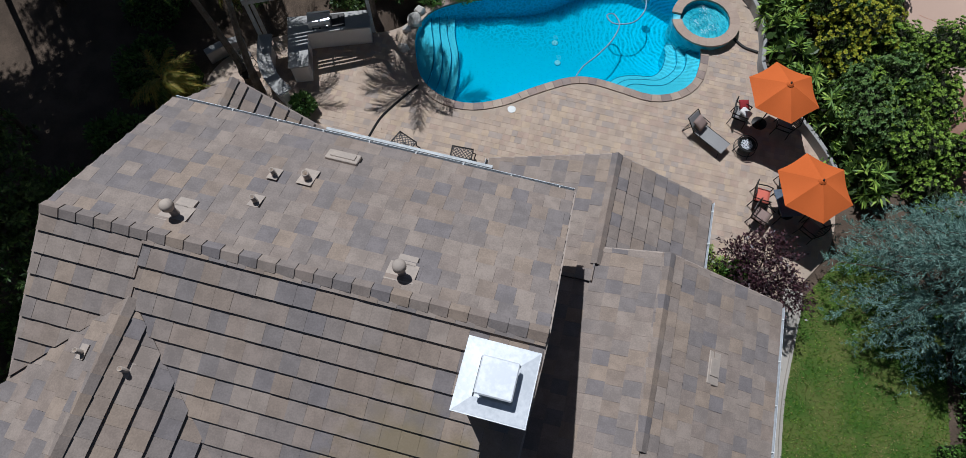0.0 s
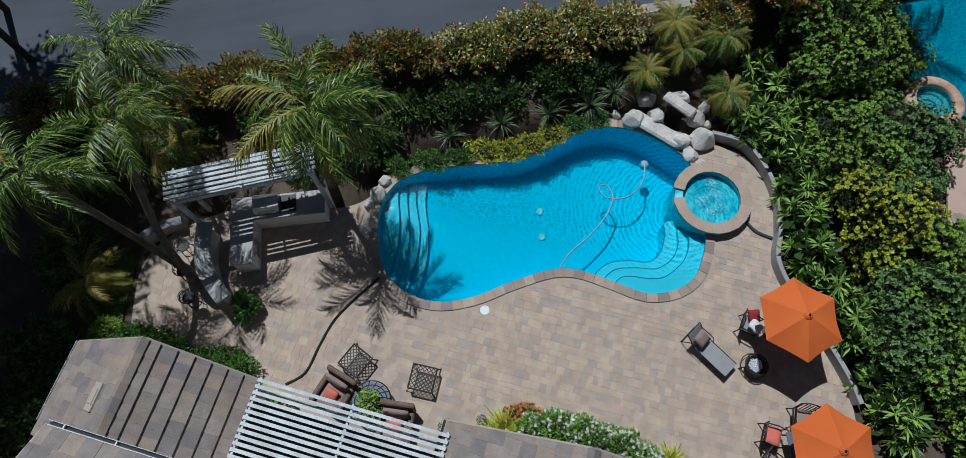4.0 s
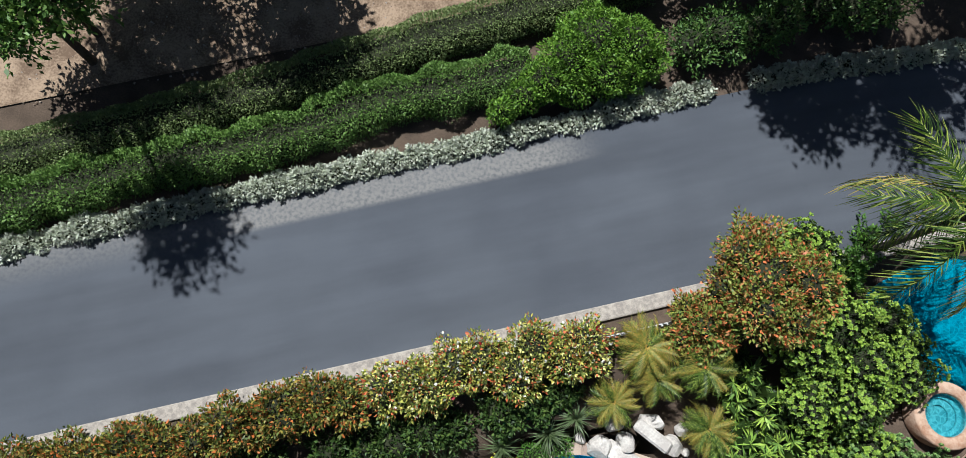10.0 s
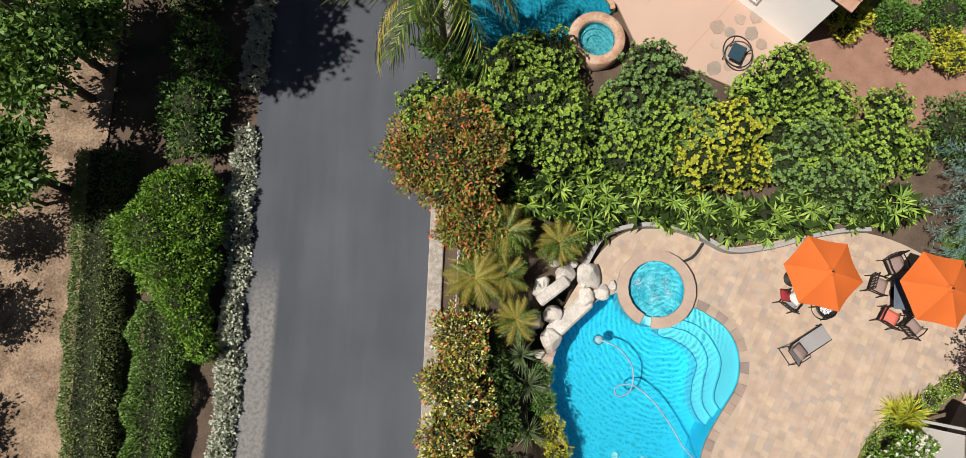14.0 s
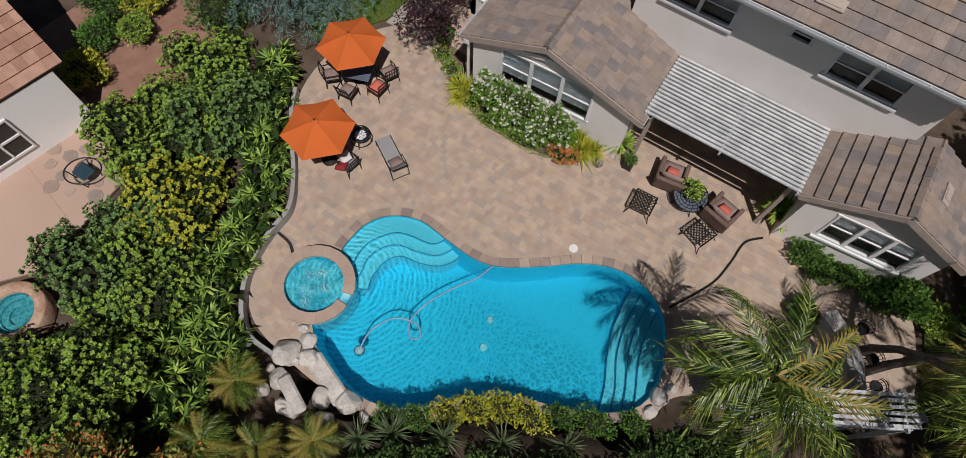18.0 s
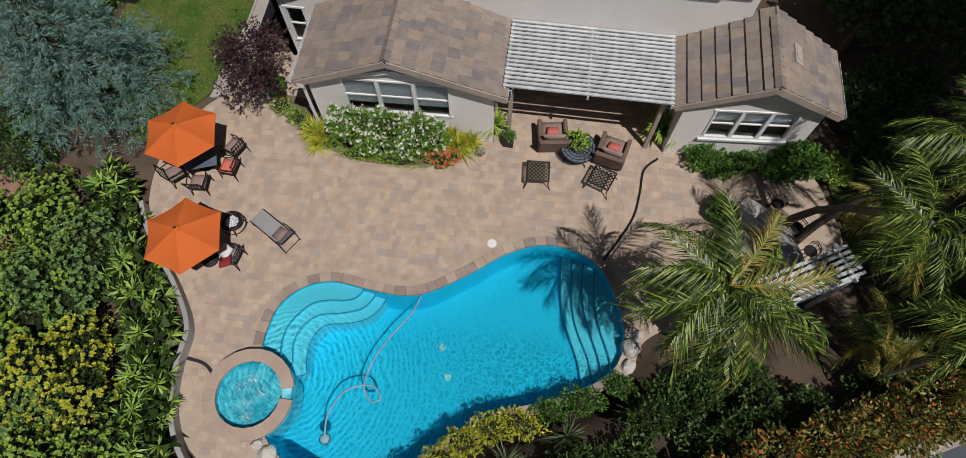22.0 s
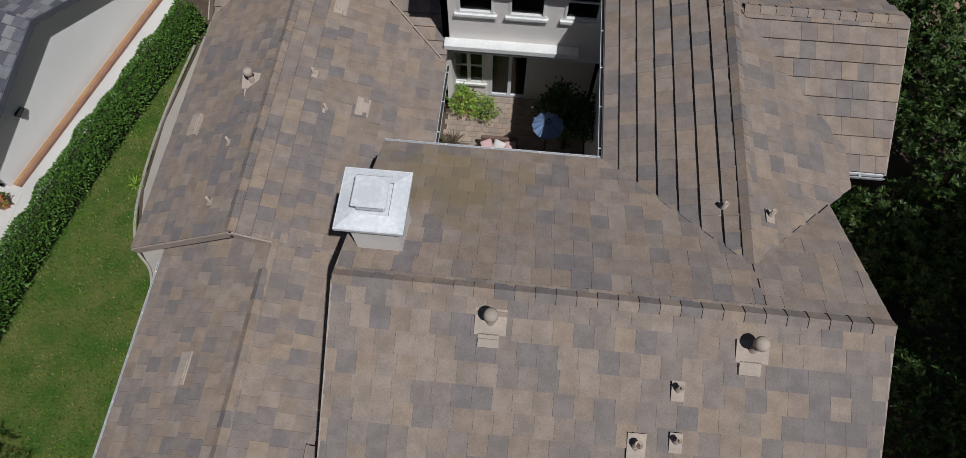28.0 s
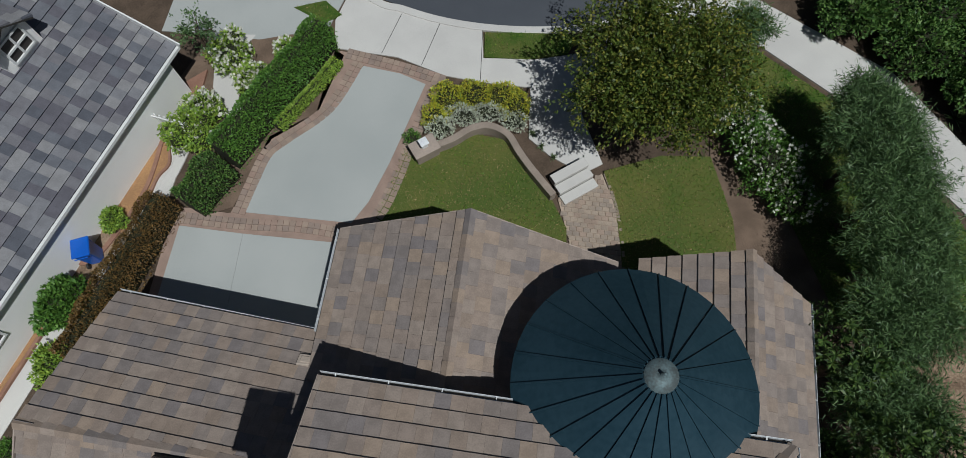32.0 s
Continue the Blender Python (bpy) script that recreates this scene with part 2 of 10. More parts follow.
def prism(bm, poly, z0, z1):
    """An upright solid over a plan outline."""
    lo, hi = [bm.verts.new((x, y, z0)) for x, y in poly], [bm.verts.new((x, y, z1)) for x, y in poly]
    n = len(poly)
    for i in range(n):
        bm.faces.new((lo[i], lo[(i + 1) % n], hi[(i + 1) % n], hi[i]))
    bm.faces.new(hi)
    bm.faces.new(lo[::-1])


def clip(poly, ring):
    """The part of a plan polygon inside a convex counter-clockwise ring."""
    for (ax, ay), (bx, by) in zip(ring, ring[1:] + ring[:1]):
        out = []
        for i, (px, py) in enumerate(poly):
            qx, qy = poly[(i + 1) % len(poly)]
            sp = (bx - ax) * (py - ay) - (by - ay) * (px - ax)
            sq = (bx - ax) * (qy - ay) - (by - ay) * (qx - ax)
            if sp >= 0:
                out.append((px, py))
            if (sp >= 0) != (sq >= 0):
                k = sp / (sp - sq)
                out.append((px + k * (qx - px), py + k * (qy - py)))
        poly = out
        if len(poly) < 3:
            return []
    return poly


ROAD_U, ROAD_V = Vector((math.cos(radians(26)), math.sin(radians(26)))), Vector((-math.sin(radians(26)), math.cos(radians(26))))
ROAD_Z = 1.1


def on_road(u, v):
    p = ROAD_U * u + ROAD_V * v
    return p.x, p.y

# ---- ground, road, pool and patio ----
POOL = smooth_ring([(4.98, 16.0), (5.0, 15.4), (4.85, 14.6), (4.3, 13.95), (3.4, 13.6), (2.3, 13.7), (1.2, 13.78), (0.3, 13.55), (-0.9, 12.75), (-1.8, 12.05), (-2.9, 11.55), (-4.0, 11.58), (-4.95, 12.15), (-5.5, 13.2), (-5.75, 14.2), (-5.5, 15.2), (-4.6, 15.95), (-3.6, 16.4), (-2.5, 16.8), (-1.5, 17.3), (-0.8, 17.9), (-0.1, 18.6), (0.6, 19.1), (1.5, 19.35), (2.5, 19.3), (3.4, 19.0), (4.1, 18.55), (4.6, 17.4)], 6)
POOL = POOL[::-1] if sum(a[0] * b[1] - b[0] * a[1] for a, b in zip(POOL, POOL[1:] + POOL[:1])) < 0 else POOL


def ground_z(x, y):
    v = -x * math.sin(radians(26)) + y * math.cos(radians(26))
    if v < 17 or (x > 8.6 and v < 20.35):
        return -0.06
    if v < 20.4:
        return -0.06 + (v - 17) / 3.4 * 1.1
    if v < 26.9:
        return 1.04
    return 1.04 + min(v - 26.9, 8) * 0.16


bm = bmesh.new()
xs = [-900, -300, -120, -60] + [-40 + 0.75 * i for i in range(108)] + [60, 120, 300, 900]
ys = [-900, -300, -120, -70] + [-50 + 0.75 * i for i in range(135)] + [70, 120, 300, 900]
wide = grow(POOL, 0.7)
grid = [[bm.verts.new((x, y, -3.4 if inside(x, y, wide) else ground_z(x, y))) for x in xs] for y in ys]
for j in range(len(ys) - 1):
    for i in range(len(xs) - 1):
        bm.faces.new((grid[j][i], grid[j][i + 1], grid[j + 1][i + 1], grid[j + 1][i]))
tagged(part("ground", bm, "soil", smooth=True), "dark bare soil with leaf litter between the plantings", "ground", kind="structure")

bm = bmesh.new()
rows = [[bm.verts.new((*on_road(u, v), ROAD_Z)) for u in range(-60, 61, 4)] for v in (20.85, 23, 25, 26.8)]
for a, b in zip(rows, rows[1:]):
    for i in range(len(a) - 1):
        bm.faces.new((a[i], a[i + 1], b[i + 1], b[i]))
lane = M["asphalt"].copy()
lane.name = "worn_asphalt_lane"
nt = lane.node_tree
p = nt.nodes["Principled BSDF"]
old = p.inputs["Base Color"].links[0].from_socket
geo = nt.nodes.new("ShaderNodeNewGeometry")


def road_band(axis, lo, hi):
    """How far a point lies between two distances across or along the lane, 0 to 1."""
    dot, ramp = nt.nodes.new("ShaderNodeVectorMath"), nt.nodes.new("ShaderNodeMapRange")
    dot.operation = "DOT_PRODUCT"
    dot.inputs[1].default_value = (axis.x, axis.y, 0)
    ramp.interpolation_type = "SMOOTHSTEP"
    ramp.inputs["From Min"].default_value, ramp.inputs["From Max"].default_value = lo, hi
    nt.links.new(geo.outputs["Position"], dot.inputs[0])
    nt.links.new(dot.outputs["Value"], ramp.inputs["Value"])
    return ramp.outputs[0]


def times(a, b):
    mul = nt.nodes.new("ShaderNodeMath")
    mul.operation = "MULTIPLY"
    nt.links.new(a, mul.inputs[0])
    nt.links.new(b, mul.inputs[1])
    return mul.outputs[0]


dust = nt.nodes.new("ShaderNodeTexNoise")
dust.inputs["Scale"].default_value, dust.inputs["Detail"].default_value = 9.0, 6
nt.links.new(geo.outputs["Position"], dust.inputs["Vector"])
ragged = nt.nodes.new("ShaderNodeMapRange")
ragged.inputs["From Min"].default_value, ragged.inputs["From Max"].default_value = 0.3, 0.6
ragged.inputs["To Min"].default_value = 0.35
nt.links.new(dust.outputs[0], ragged.inputs["Value"])
strip = times(times(road_band(ROAD_V, 25.5, 25.75), road_band(ROAD_V, 26.6, 26.3)), times(road_band(ROAD_U, 13.0, 10.5), road_band(ROAD_U, -0.5, 0.8)))
smear = times(road_band(ROAD_V, 25.2, 26.4), times(road_band(ROAD_U, 0.5, -1.0), road_band(ROAD_U, -24, -16)))
both = nt.nodes.new("ShaderNodeMath")
both.operation = "MULTIPLY_ADD"
both.inputs[1].default_value = 0.6
nt.links.new(smear, both.inputs[0])
nt.links.new(strip, both.inputs[2])
worn = times(both.outputs[0], ragged.outputs[0])
# long tyre-polished streaks and blotches
turned, lay = nt.nodes.new("ShaderNodeMapping"), nt.nodes.new("ShaderNodeMapping")
turned.inputs["Rotation"].default_value = (0, 0, radians(-26))
lay.inputs["Scale"].default_value = (0.12, 0.9, 1)
nt.links.new(geo.outputs["Position"], turned.inputs["Vector"])
nt.links.new(turned.outputs[0], lay.inputs["Vector"])
streak = nt.nodes.new("ShaderNodeTexNoise")
streak.inputs["Scale"].default_value, streak.inputs["Detail"].default_value = 1.4, 6
nt.links.new(lay.outputs[0], streak.inputs["Vector"])
shade = nt.nodes.new("ShaderNodeMapRange")
shade.inputs["From Min"].default_value, shade.inputs["From Max"].default_value = 0.3, 0.7
shade.inputs["To Min"].default_value, shade.inputs["To Max"].default_value = 0.88, 1.14
nt.links.new(streak.outputs[0], shade.inputs["Value"])
toned = nt.nodes.new("ShaderNodeHueSaturation")
nt.links.new(shade.outputs[0], toned.inputs["Value"])
nt.links.new(old, toned.inputs["Color"])
tint = nt.nodes.new("ShaderNodeMix")
tint.data_type = "RGBA"
tint.inputs[7].default_value = (0.2, 0.192, 0.18, 1)
nt.links.new(worn, tint.inputs[0])
nt.links.new(toned.outputs[0], tint.inputs[6])
nt.links.new(tint.outputs[2], p.inputs["Base Color"])
M["lane"] = lane
tagged(part("road", bm, "lane"), "dark grey asphalt lane with a paler worn edge", "road", kind="structure")

PATIO = smooth_ring([(10.2, 10.4), (10.0, 9.0), (9.3, 7.8), (8.7, 7.0), (8.6, 5.5), (6, 5.0), (0, 5.0), (-9, 5.0), (-11.5, 7.5), (-12.3, 9.2), (-12.5, 10.4), (-11.9, 11.6), (-10.2, 12.9), (-7.5, 13.6), (-6.3, 14.3), (-5.9, 15.3), (-4.6, 16.2), (-2.5, 17.1), (-0.3, 18.9), (1.5, 19.7), (4.4, 19.6), (6.2, 19.0), (7.1, 17.3), (7.3, 15.8), (8.9, 13.6), (9.9, 12.0)], 6)
PATIO = PATIO[::-1] if sum(a[0] * b[1] - b[0] * a[1] for a, b in zip(PATIO, PATIO[1:] + PATIO[:1])) < 0 else PATIO
bm = bmesh.new()
fill(bm, PATIO, -0.006, [POOL])
patio = tagged(part("patio", bm, "paver"), "tan and rose concrete pavers round the pool", "patio", kind="structure")

def pool_bed(x):
    """Depth of the pool floor, which falls gently from the western steps."""
    return -0.78 - 0.075 * (x + 5)


bm = bmesh.new()
n = len(POOL)
top, low = [bm.verts.new((x, y, 0.0)) for x, y in POOL], [bm.verts.new((x, y, pool_bed(x))) for x, y in grow(POOL, -0.15)]
for i in range(n):
    bm.faces.new((top[(i + 1) % n], top[i], low[i], low[(i + 1) % n]))
pool_shell = part("pool_shell", bm, "plaster")
bm = bmesh.new()
fill(bm, grow(POOL, -0.14), 0.0)
for v in bm.verts:
    v.co.z = pool_bed(v.co.x)
part("pool_floor", bm, "plaster", pool_shell)
tagged(pool_shell, "freeform swimming pool with pale blue plaster", "pool", kind="structure")
water = bpy.data.materials.new("water")
water.use_nodes = True
nt = water.node_tree
p = nt.nodes["Principled BSDF"]
p.inputs["Base Color"].default_value = (0.45, 0.88, 0.97, 1)
p.inputs["Transmission Weight"].default_value = 1.0
p.inputs["Roughness"].default_value = 0.02
p.inputs["IOR"].default_value = 1.33
tex, bp = nt.nodes.new("ShaderNodeTexNoise"), nt.nodes.new("ShaderNodeBump")
tex.inputs["Scale"].default_value, tex.inputs["Detail"].default_value = 2.6, 3
bp.inputs["Strength"].default_value, bp.inputs["Distance"].default_value = 0.6, 0.06
geo = nt.nodes.new("ShaderNodeNewGeometry")
nt.links.new(geo.outputs["Position"], tex.inputs["Vector"])
nt.links.new(tex.outputs[0], bp.inputs["Height"])
nt.links.new(bp.outputs[0], p.inputs["Normal"])


def painted_caustics(nt, centre, span, low, web=6.2):
    """Paints caustics into the surface's see-through colour: a bright web, with rings that spread from the spa's
    spillway.
    """
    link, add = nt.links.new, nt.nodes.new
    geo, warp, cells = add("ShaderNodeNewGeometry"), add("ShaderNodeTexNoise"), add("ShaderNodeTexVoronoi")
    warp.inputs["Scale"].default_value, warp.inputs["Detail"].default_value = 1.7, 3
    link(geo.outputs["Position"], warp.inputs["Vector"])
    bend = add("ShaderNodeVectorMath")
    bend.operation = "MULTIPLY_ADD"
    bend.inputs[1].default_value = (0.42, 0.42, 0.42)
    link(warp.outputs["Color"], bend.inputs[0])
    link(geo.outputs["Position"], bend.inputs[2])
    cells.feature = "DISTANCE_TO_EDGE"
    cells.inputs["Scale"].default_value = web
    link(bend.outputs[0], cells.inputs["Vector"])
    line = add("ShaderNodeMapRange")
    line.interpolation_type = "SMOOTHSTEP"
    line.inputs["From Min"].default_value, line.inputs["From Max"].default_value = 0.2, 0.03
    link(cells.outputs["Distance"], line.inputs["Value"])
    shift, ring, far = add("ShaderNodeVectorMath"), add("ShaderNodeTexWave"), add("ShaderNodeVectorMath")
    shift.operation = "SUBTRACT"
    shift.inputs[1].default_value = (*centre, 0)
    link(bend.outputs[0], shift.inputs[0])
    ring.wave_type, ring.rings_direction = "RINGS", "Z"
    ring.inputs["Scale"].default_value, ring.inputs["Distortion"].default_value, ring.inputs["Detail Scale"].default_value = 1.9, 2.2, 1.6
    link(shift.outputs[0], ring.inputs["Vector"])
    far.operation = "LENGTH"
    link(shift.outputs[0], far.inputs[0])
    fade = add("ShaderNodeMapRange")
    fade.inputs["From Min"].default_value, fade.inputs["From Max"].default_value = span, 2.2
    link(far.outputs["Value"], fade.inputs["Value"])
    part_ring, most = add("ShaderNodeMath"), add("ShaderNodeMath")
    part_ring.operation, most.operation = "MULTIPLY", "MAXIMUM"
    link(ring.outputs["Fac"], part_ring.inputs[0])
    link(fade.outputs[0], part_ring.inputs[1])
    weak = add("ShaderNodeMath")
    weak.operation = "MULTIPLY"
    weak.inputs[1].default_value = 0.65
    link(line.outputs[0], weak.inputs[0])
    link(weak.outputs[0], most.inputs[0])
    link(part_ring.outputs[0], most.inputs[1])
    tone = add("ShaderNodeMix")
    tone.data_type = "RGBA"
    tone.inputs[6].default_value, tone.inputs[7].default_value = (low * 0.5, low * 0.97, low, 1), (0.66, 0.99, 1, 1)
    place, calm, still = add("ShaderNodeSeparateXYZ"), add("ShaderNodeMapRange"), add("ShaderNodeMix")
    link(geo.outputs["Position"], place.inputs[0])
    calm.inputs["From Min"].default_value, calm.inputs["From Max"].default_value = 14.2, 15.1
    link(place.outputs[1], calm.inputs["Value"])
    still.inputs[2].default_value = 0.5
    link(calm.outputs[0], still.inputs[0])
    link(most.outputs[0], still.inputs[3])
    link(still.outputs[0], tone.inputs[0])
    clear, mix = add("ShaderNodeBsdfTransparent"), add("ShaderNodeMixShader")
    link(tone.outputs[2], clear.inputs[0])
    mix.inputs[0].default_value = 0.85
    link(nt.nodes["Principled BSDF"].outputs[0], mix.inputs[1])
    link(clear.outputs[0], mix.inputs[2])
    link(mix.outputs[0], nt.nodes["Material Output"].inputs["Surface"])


painted_caustics(nt, (4.3, 16.9), 7.0, 0.58)
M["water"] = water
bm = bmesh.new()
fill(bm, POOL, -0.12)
pool_water = tagged(part("pool_water", bm, "water"), "clear turquoise pool water with small ripples and a painted caustic web", "water", kind="structure")

# ---- house ----
EXPOSE, TILE_W = 0.42, 0.36
M["glass"] = bpy.data.materials.new("window_glass")
M["glass"].use_nodes = True
p = M["glass"].node_tree.nodes["Principled BSDF"]
p.inputs["Base Color"].default_value = (0.75, 0.82, 0.84, 1)
p.inputs["Transmission Weight"].default_value = 1.0
p.inputs["Roughness"].default_value = 0.02
p.inputs["IOR"].default_value = 1.45
M["blind"] = material("fabric_blind", (0.74, 0.77, 0.8), (0.64, 0.67, 0.7), 0.8, scale=3, fine=40)
M["metal_cap"] = material("galvanised_metal", (0.84, 0.85, 0.86), (0.66, 0.68, 0.7), 0.5, 0.1, scale=5, fine=50, bump=0.1)
M["gutter_metal"] = material("gutter_metal", (0.74, 0.76, 0.78), (0.62, 0.64, 0.66), 0.55, 0.1, scale=4, fine=60, bump=0.05)
M["flashing"] = material("painted_flashing", (0.42, 0.34, 0.28), (0.34, 0.28, 0.24), 0.7, scale=8, fine=60)
M["vent_pale"] = material("pale_vent_tile", (0.46, 0.38, 0.31), (0.38, 0.32, 0.27), 0.8, scale=8, fine=60)
M["dark_metal"] = material("dark_metal", (0.03, 0.03, 0.032), (0.05, 0.05, 0.05), 0.5, 0.5, scale=8, fine=60)
M["seam_metal"] = material("seam_metal", (0.02, 0.053, 0.075), (0.032, 0.072, 0.098), 0.5, 0.35, scale=2, fine=30, bump=0.05)
M["tarnish"] = material("tarnished_copper", (0.16, 0.22, 0.23), (0.1, 0.12, 0.12), 0.65, 0.3, scale=20, fine=90, bump=0.1)
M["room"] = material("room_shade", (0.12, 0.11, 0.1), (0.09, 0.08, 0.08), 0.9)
house = tagged(empty("house"), "two-storey stucco house with brown flat-tile roofs round a courtyard", "house")
TILE_SHAPES = {}


def slope(points, name="roof_slope", along=None, single=False, thick=0.12, lift=0.0, parent=None, field="tile"):
    """One roof slope: a deck over a convex outline whose first edge is the eave, covered with courses of flat tiles."""
    pts = [Vector(p) for p in points]
    nz = Vector((0, 0, 0))
    for i in range(1, len(pts) - 1):
        nz += (pts[i] - pts[0]).cross(pts[i + 1] - pts[0])
    nz.normalize()
    if nz.z < 0:
        nz = -nz
    ex = Vector(along) if along else pts[1] - pts[0]
    ex = (ex - nz * ex.dot(nz)).normalized()
    up = nz.cross(ex)
    if up.z < 0:
        up, ex = -up, -ex
    flat = [((p - pts[0]).dot(ex), (p - pts[0]).dot(up)) for p in pts]
    area = sum(a[0] * b[1] - b[0] * a[1] for a, b in zip(flat, flat[1:] + flat[:1]))
    ring = flat if area > 0 else flat[::-1]
    o = pts[0] + nz * lift
    at = lambda u, v, h: o + ex * u + up * v + nz * h
    bm = bmesh.new()
    lo, hi = [bm.verts.new(at(u, v, -thick)) for u, v in ring], [bm.verts.new(at(u, v, 0)) for u, v in ring]
    k = len(ring)
    for i in range(k):
        bm.faces.new((lo[i], lo[(i + 1) % k], hi[(i + 1) % k], hi[i]))
    bm.faces.new(hi)
    bm.faces.new(lo[::-1])
    roof = part(name, bm, "felt", parent or house)
    u0, u1 = min(u for u, _ in ring), max(u for u, _ in ring)
    v0, v1 = min(v for _, v in ring), max(v for _, v in ring)
    verts, faces, rnd = [], [], random.Random(int(abs(u1) * 100 + v1 * 1000))
    frame_m = Matrix((ex, up, nz)).transposed().to_4x4()
    for j in range(int(v0 / EXPOSE) - 1, int(v1 / EXPOSE) + 2):
        u = u0 - TILE_W + rnd.choice((0.0, 0.5, 0.33, 0.7)) * TILE_W
        while u < u1:
            rect = [(u + 0.0015, j * EXPOSE - 0.03), (u + TILE_W - 0.0015, j * EXPOSE - 0.03), (u + TILE_W - 0.0015, (j + 1) * EXPOSE), (u + 0.0015, (j + 1) * EXPOSE)]
            quad = clip(rect, ring)
            cu = u
            u += TILE_W
            if len(quad) < 3:
                continue
            rise, tilt = rnd.uniform(0.0, 0.007), rnd.uniform(-0.006, 0.006)
            if max(b for _, b in quad) - min(b for _, b in quad) < 1e-5:
                continue
            whole = len(quad) == 4 and all(min(abs(a - c) + abs(b - d) for c, d in rect) < 1e-6 for a, b in quad)
            if single and whole:
                if "tile" not in TILE_SHAPES:
                    w, e = TILE_W - 0.003, EXPOSE
                    me = bpy.data.meshes.new("roof_tile")
                    me.from_pydata([(0, -0.03, 0), (w, -0.03, 0), (w, e, 0), (0, e, 0), (0, -0.03, 0.075), (w, -0.03, 0.075), (w, e, 0.012), (0, e, 0.012)], [], [(4, 5, 6, 7), (0, 1, 5, 4), (1, 2, 6, 5), (2, 3, 7, 6), (3, 0, 4, 7)])
                    me.materials.append(M["tile_one"])
                    TILE_SHAPES["tile"] = me
                t = new("roof_tile", TILE_SHAPES["tile"])
                t.parent = roof
                t.matrix_world = Matrix.Translation(at(cu + 0.0015, j * EXPOSE, rise)) @ frame_m
                continue
            b = len(verts)
            verts += [at(a, v, 0.0) for a, v in quad] + [at(a, v, 0.012 + rise + 0.062 * max(0.0, 1 - (v - j * EXPOSE) / EXPOSE) + tilt * (a - cu) / TILE_W) for a, v in quad]
            q = len(quad)
            faces += [tuple(b + i for i in range(q, 2 * q))] + [(b + i, b + (i + 1) % q, b + q + (i + 1) % q, b + q + i) for i in range(q)]
    if verts:
        tagged(mesh("tile_field", verts, faces, field, roof), kind="stuff")
    return roof


CAP_MESH = []


def caps(a, b, step=0.36, tilt=0.0):
    """A line of overlapping ridge or hip tiles, each a piece of its own."""
    a, b = Vector(a), Vector(b)
    d = (b - a).normalized()
    s = d.cross(Vector((0, 0, 1))).normalized()
    u = s.cross(d)
    if not CAP_MESH:
        me = bpy.data.meshes.new("ridge_tile")
        me.from_pydata([(0, -0.15, -0.05), (0, 0, 0.06), (0, 0.15, -0.05), (0.4, -0.14, -0.07), (0.4, 0, 0.035), (0.4, 0.14, -0.07), (0, -0.15, -0.08), (0, 0, 0.02), (0, 0.15, -0.08)], [], [(1, 0, 3, 4), (2, 1, 4, 5), (0, 1, 7, 6), (1, 2, 8, 7)])
        me.materials.append(M["tile_one"])
        CAP_MESH.append(me)
    line = tagged(new("ridge"), "overlapping brown ridge tiles")
    line.parent = house
    for i in range(int((b - a).length / step)):
        t = new("ridge_tile", CAP_MESH[0])
        t.parent = line
        t.matrix_world = Matrix.Translation(a + d * step * i + Vector((0, 0, 0.075))) @ Matrix((d, s, u)).transposed().to_4x4()


def gutter(a, b, out):
    """A white gutter with its back board below an eave; out is the level way outwards."""
    a, b, w = Vector(a), Vector(b), Vector(out).normalized()
    bm = bmesh.new()
    prof = [(0.0, 0.0), (0.0, -0.12), (0.075, -0.12), (0.1, -0.03), (0.1, 0.01), (0.092, 0.01), (0.088, -0.03), (0.07, -0.105), (0.012, -0.105), (0.012, 0.0)]
    r0, r1 = [[bm.verts.new(p + w * o + Vector((0, 0, h - 0.01))) for o, h in prof] for p in (a, b)]
    for i in range(len(prof)):
        j = (i + 1) % len(prof)
        bm.faces.new((r0[i], r0[j], r1[j], r1[i]))
    bm.faces.new(r0[::-1])
    bm.faces.new(r1)
    g = part("gutter", bm, "gutter_metal", house, "pale grey metal gutter")
    # dark strip along the trough, painting in its shade
    bm = bmesh.new()
    bar(bm, a + w * 0.04 + Vector((0, 0, -0.095)), b + w * 0.04 + Vector((0, 0, -0.095)), 0.045, 0.03)
    part("gutter_silt", bm, "felt", g, "dark strip that stands for shade in the gutter")
    n = int((b - a).length / 1.2)
    for i in range(n + 1):
        q = a + (b - a) * ((i + 0.3) / (n + 0.6)) + w * 0.065
        bm = bmesh.new()
        bar(bm, q - w * 0.06 - Vector((0, 0, 0.02)), q + w * 0.035 - Vector((0, 0, 0.02)), 0.025, 0.015)
        part("gutter_strap", bm, "trim", g)
    bm = bmesh.new()
    bar(bm, a - w * 0.03 + Vector((0, 0, -0.13)), b - w * 0.03 + Vector((0, 0, -0.13)), 0.03, 0.22)
    part("fascia", bm, "trim", house, "white fascia board")


def barge(a, b):
    bm = bmesh.new()
    bar(bm, Vector(a) + Vector((0, 0, -0.1)), Vector(b) + Vector((0, 0, -0.1)), 0.04, 0.22)
    part("barge_board", bm, "flashing", house, "brown barge board")


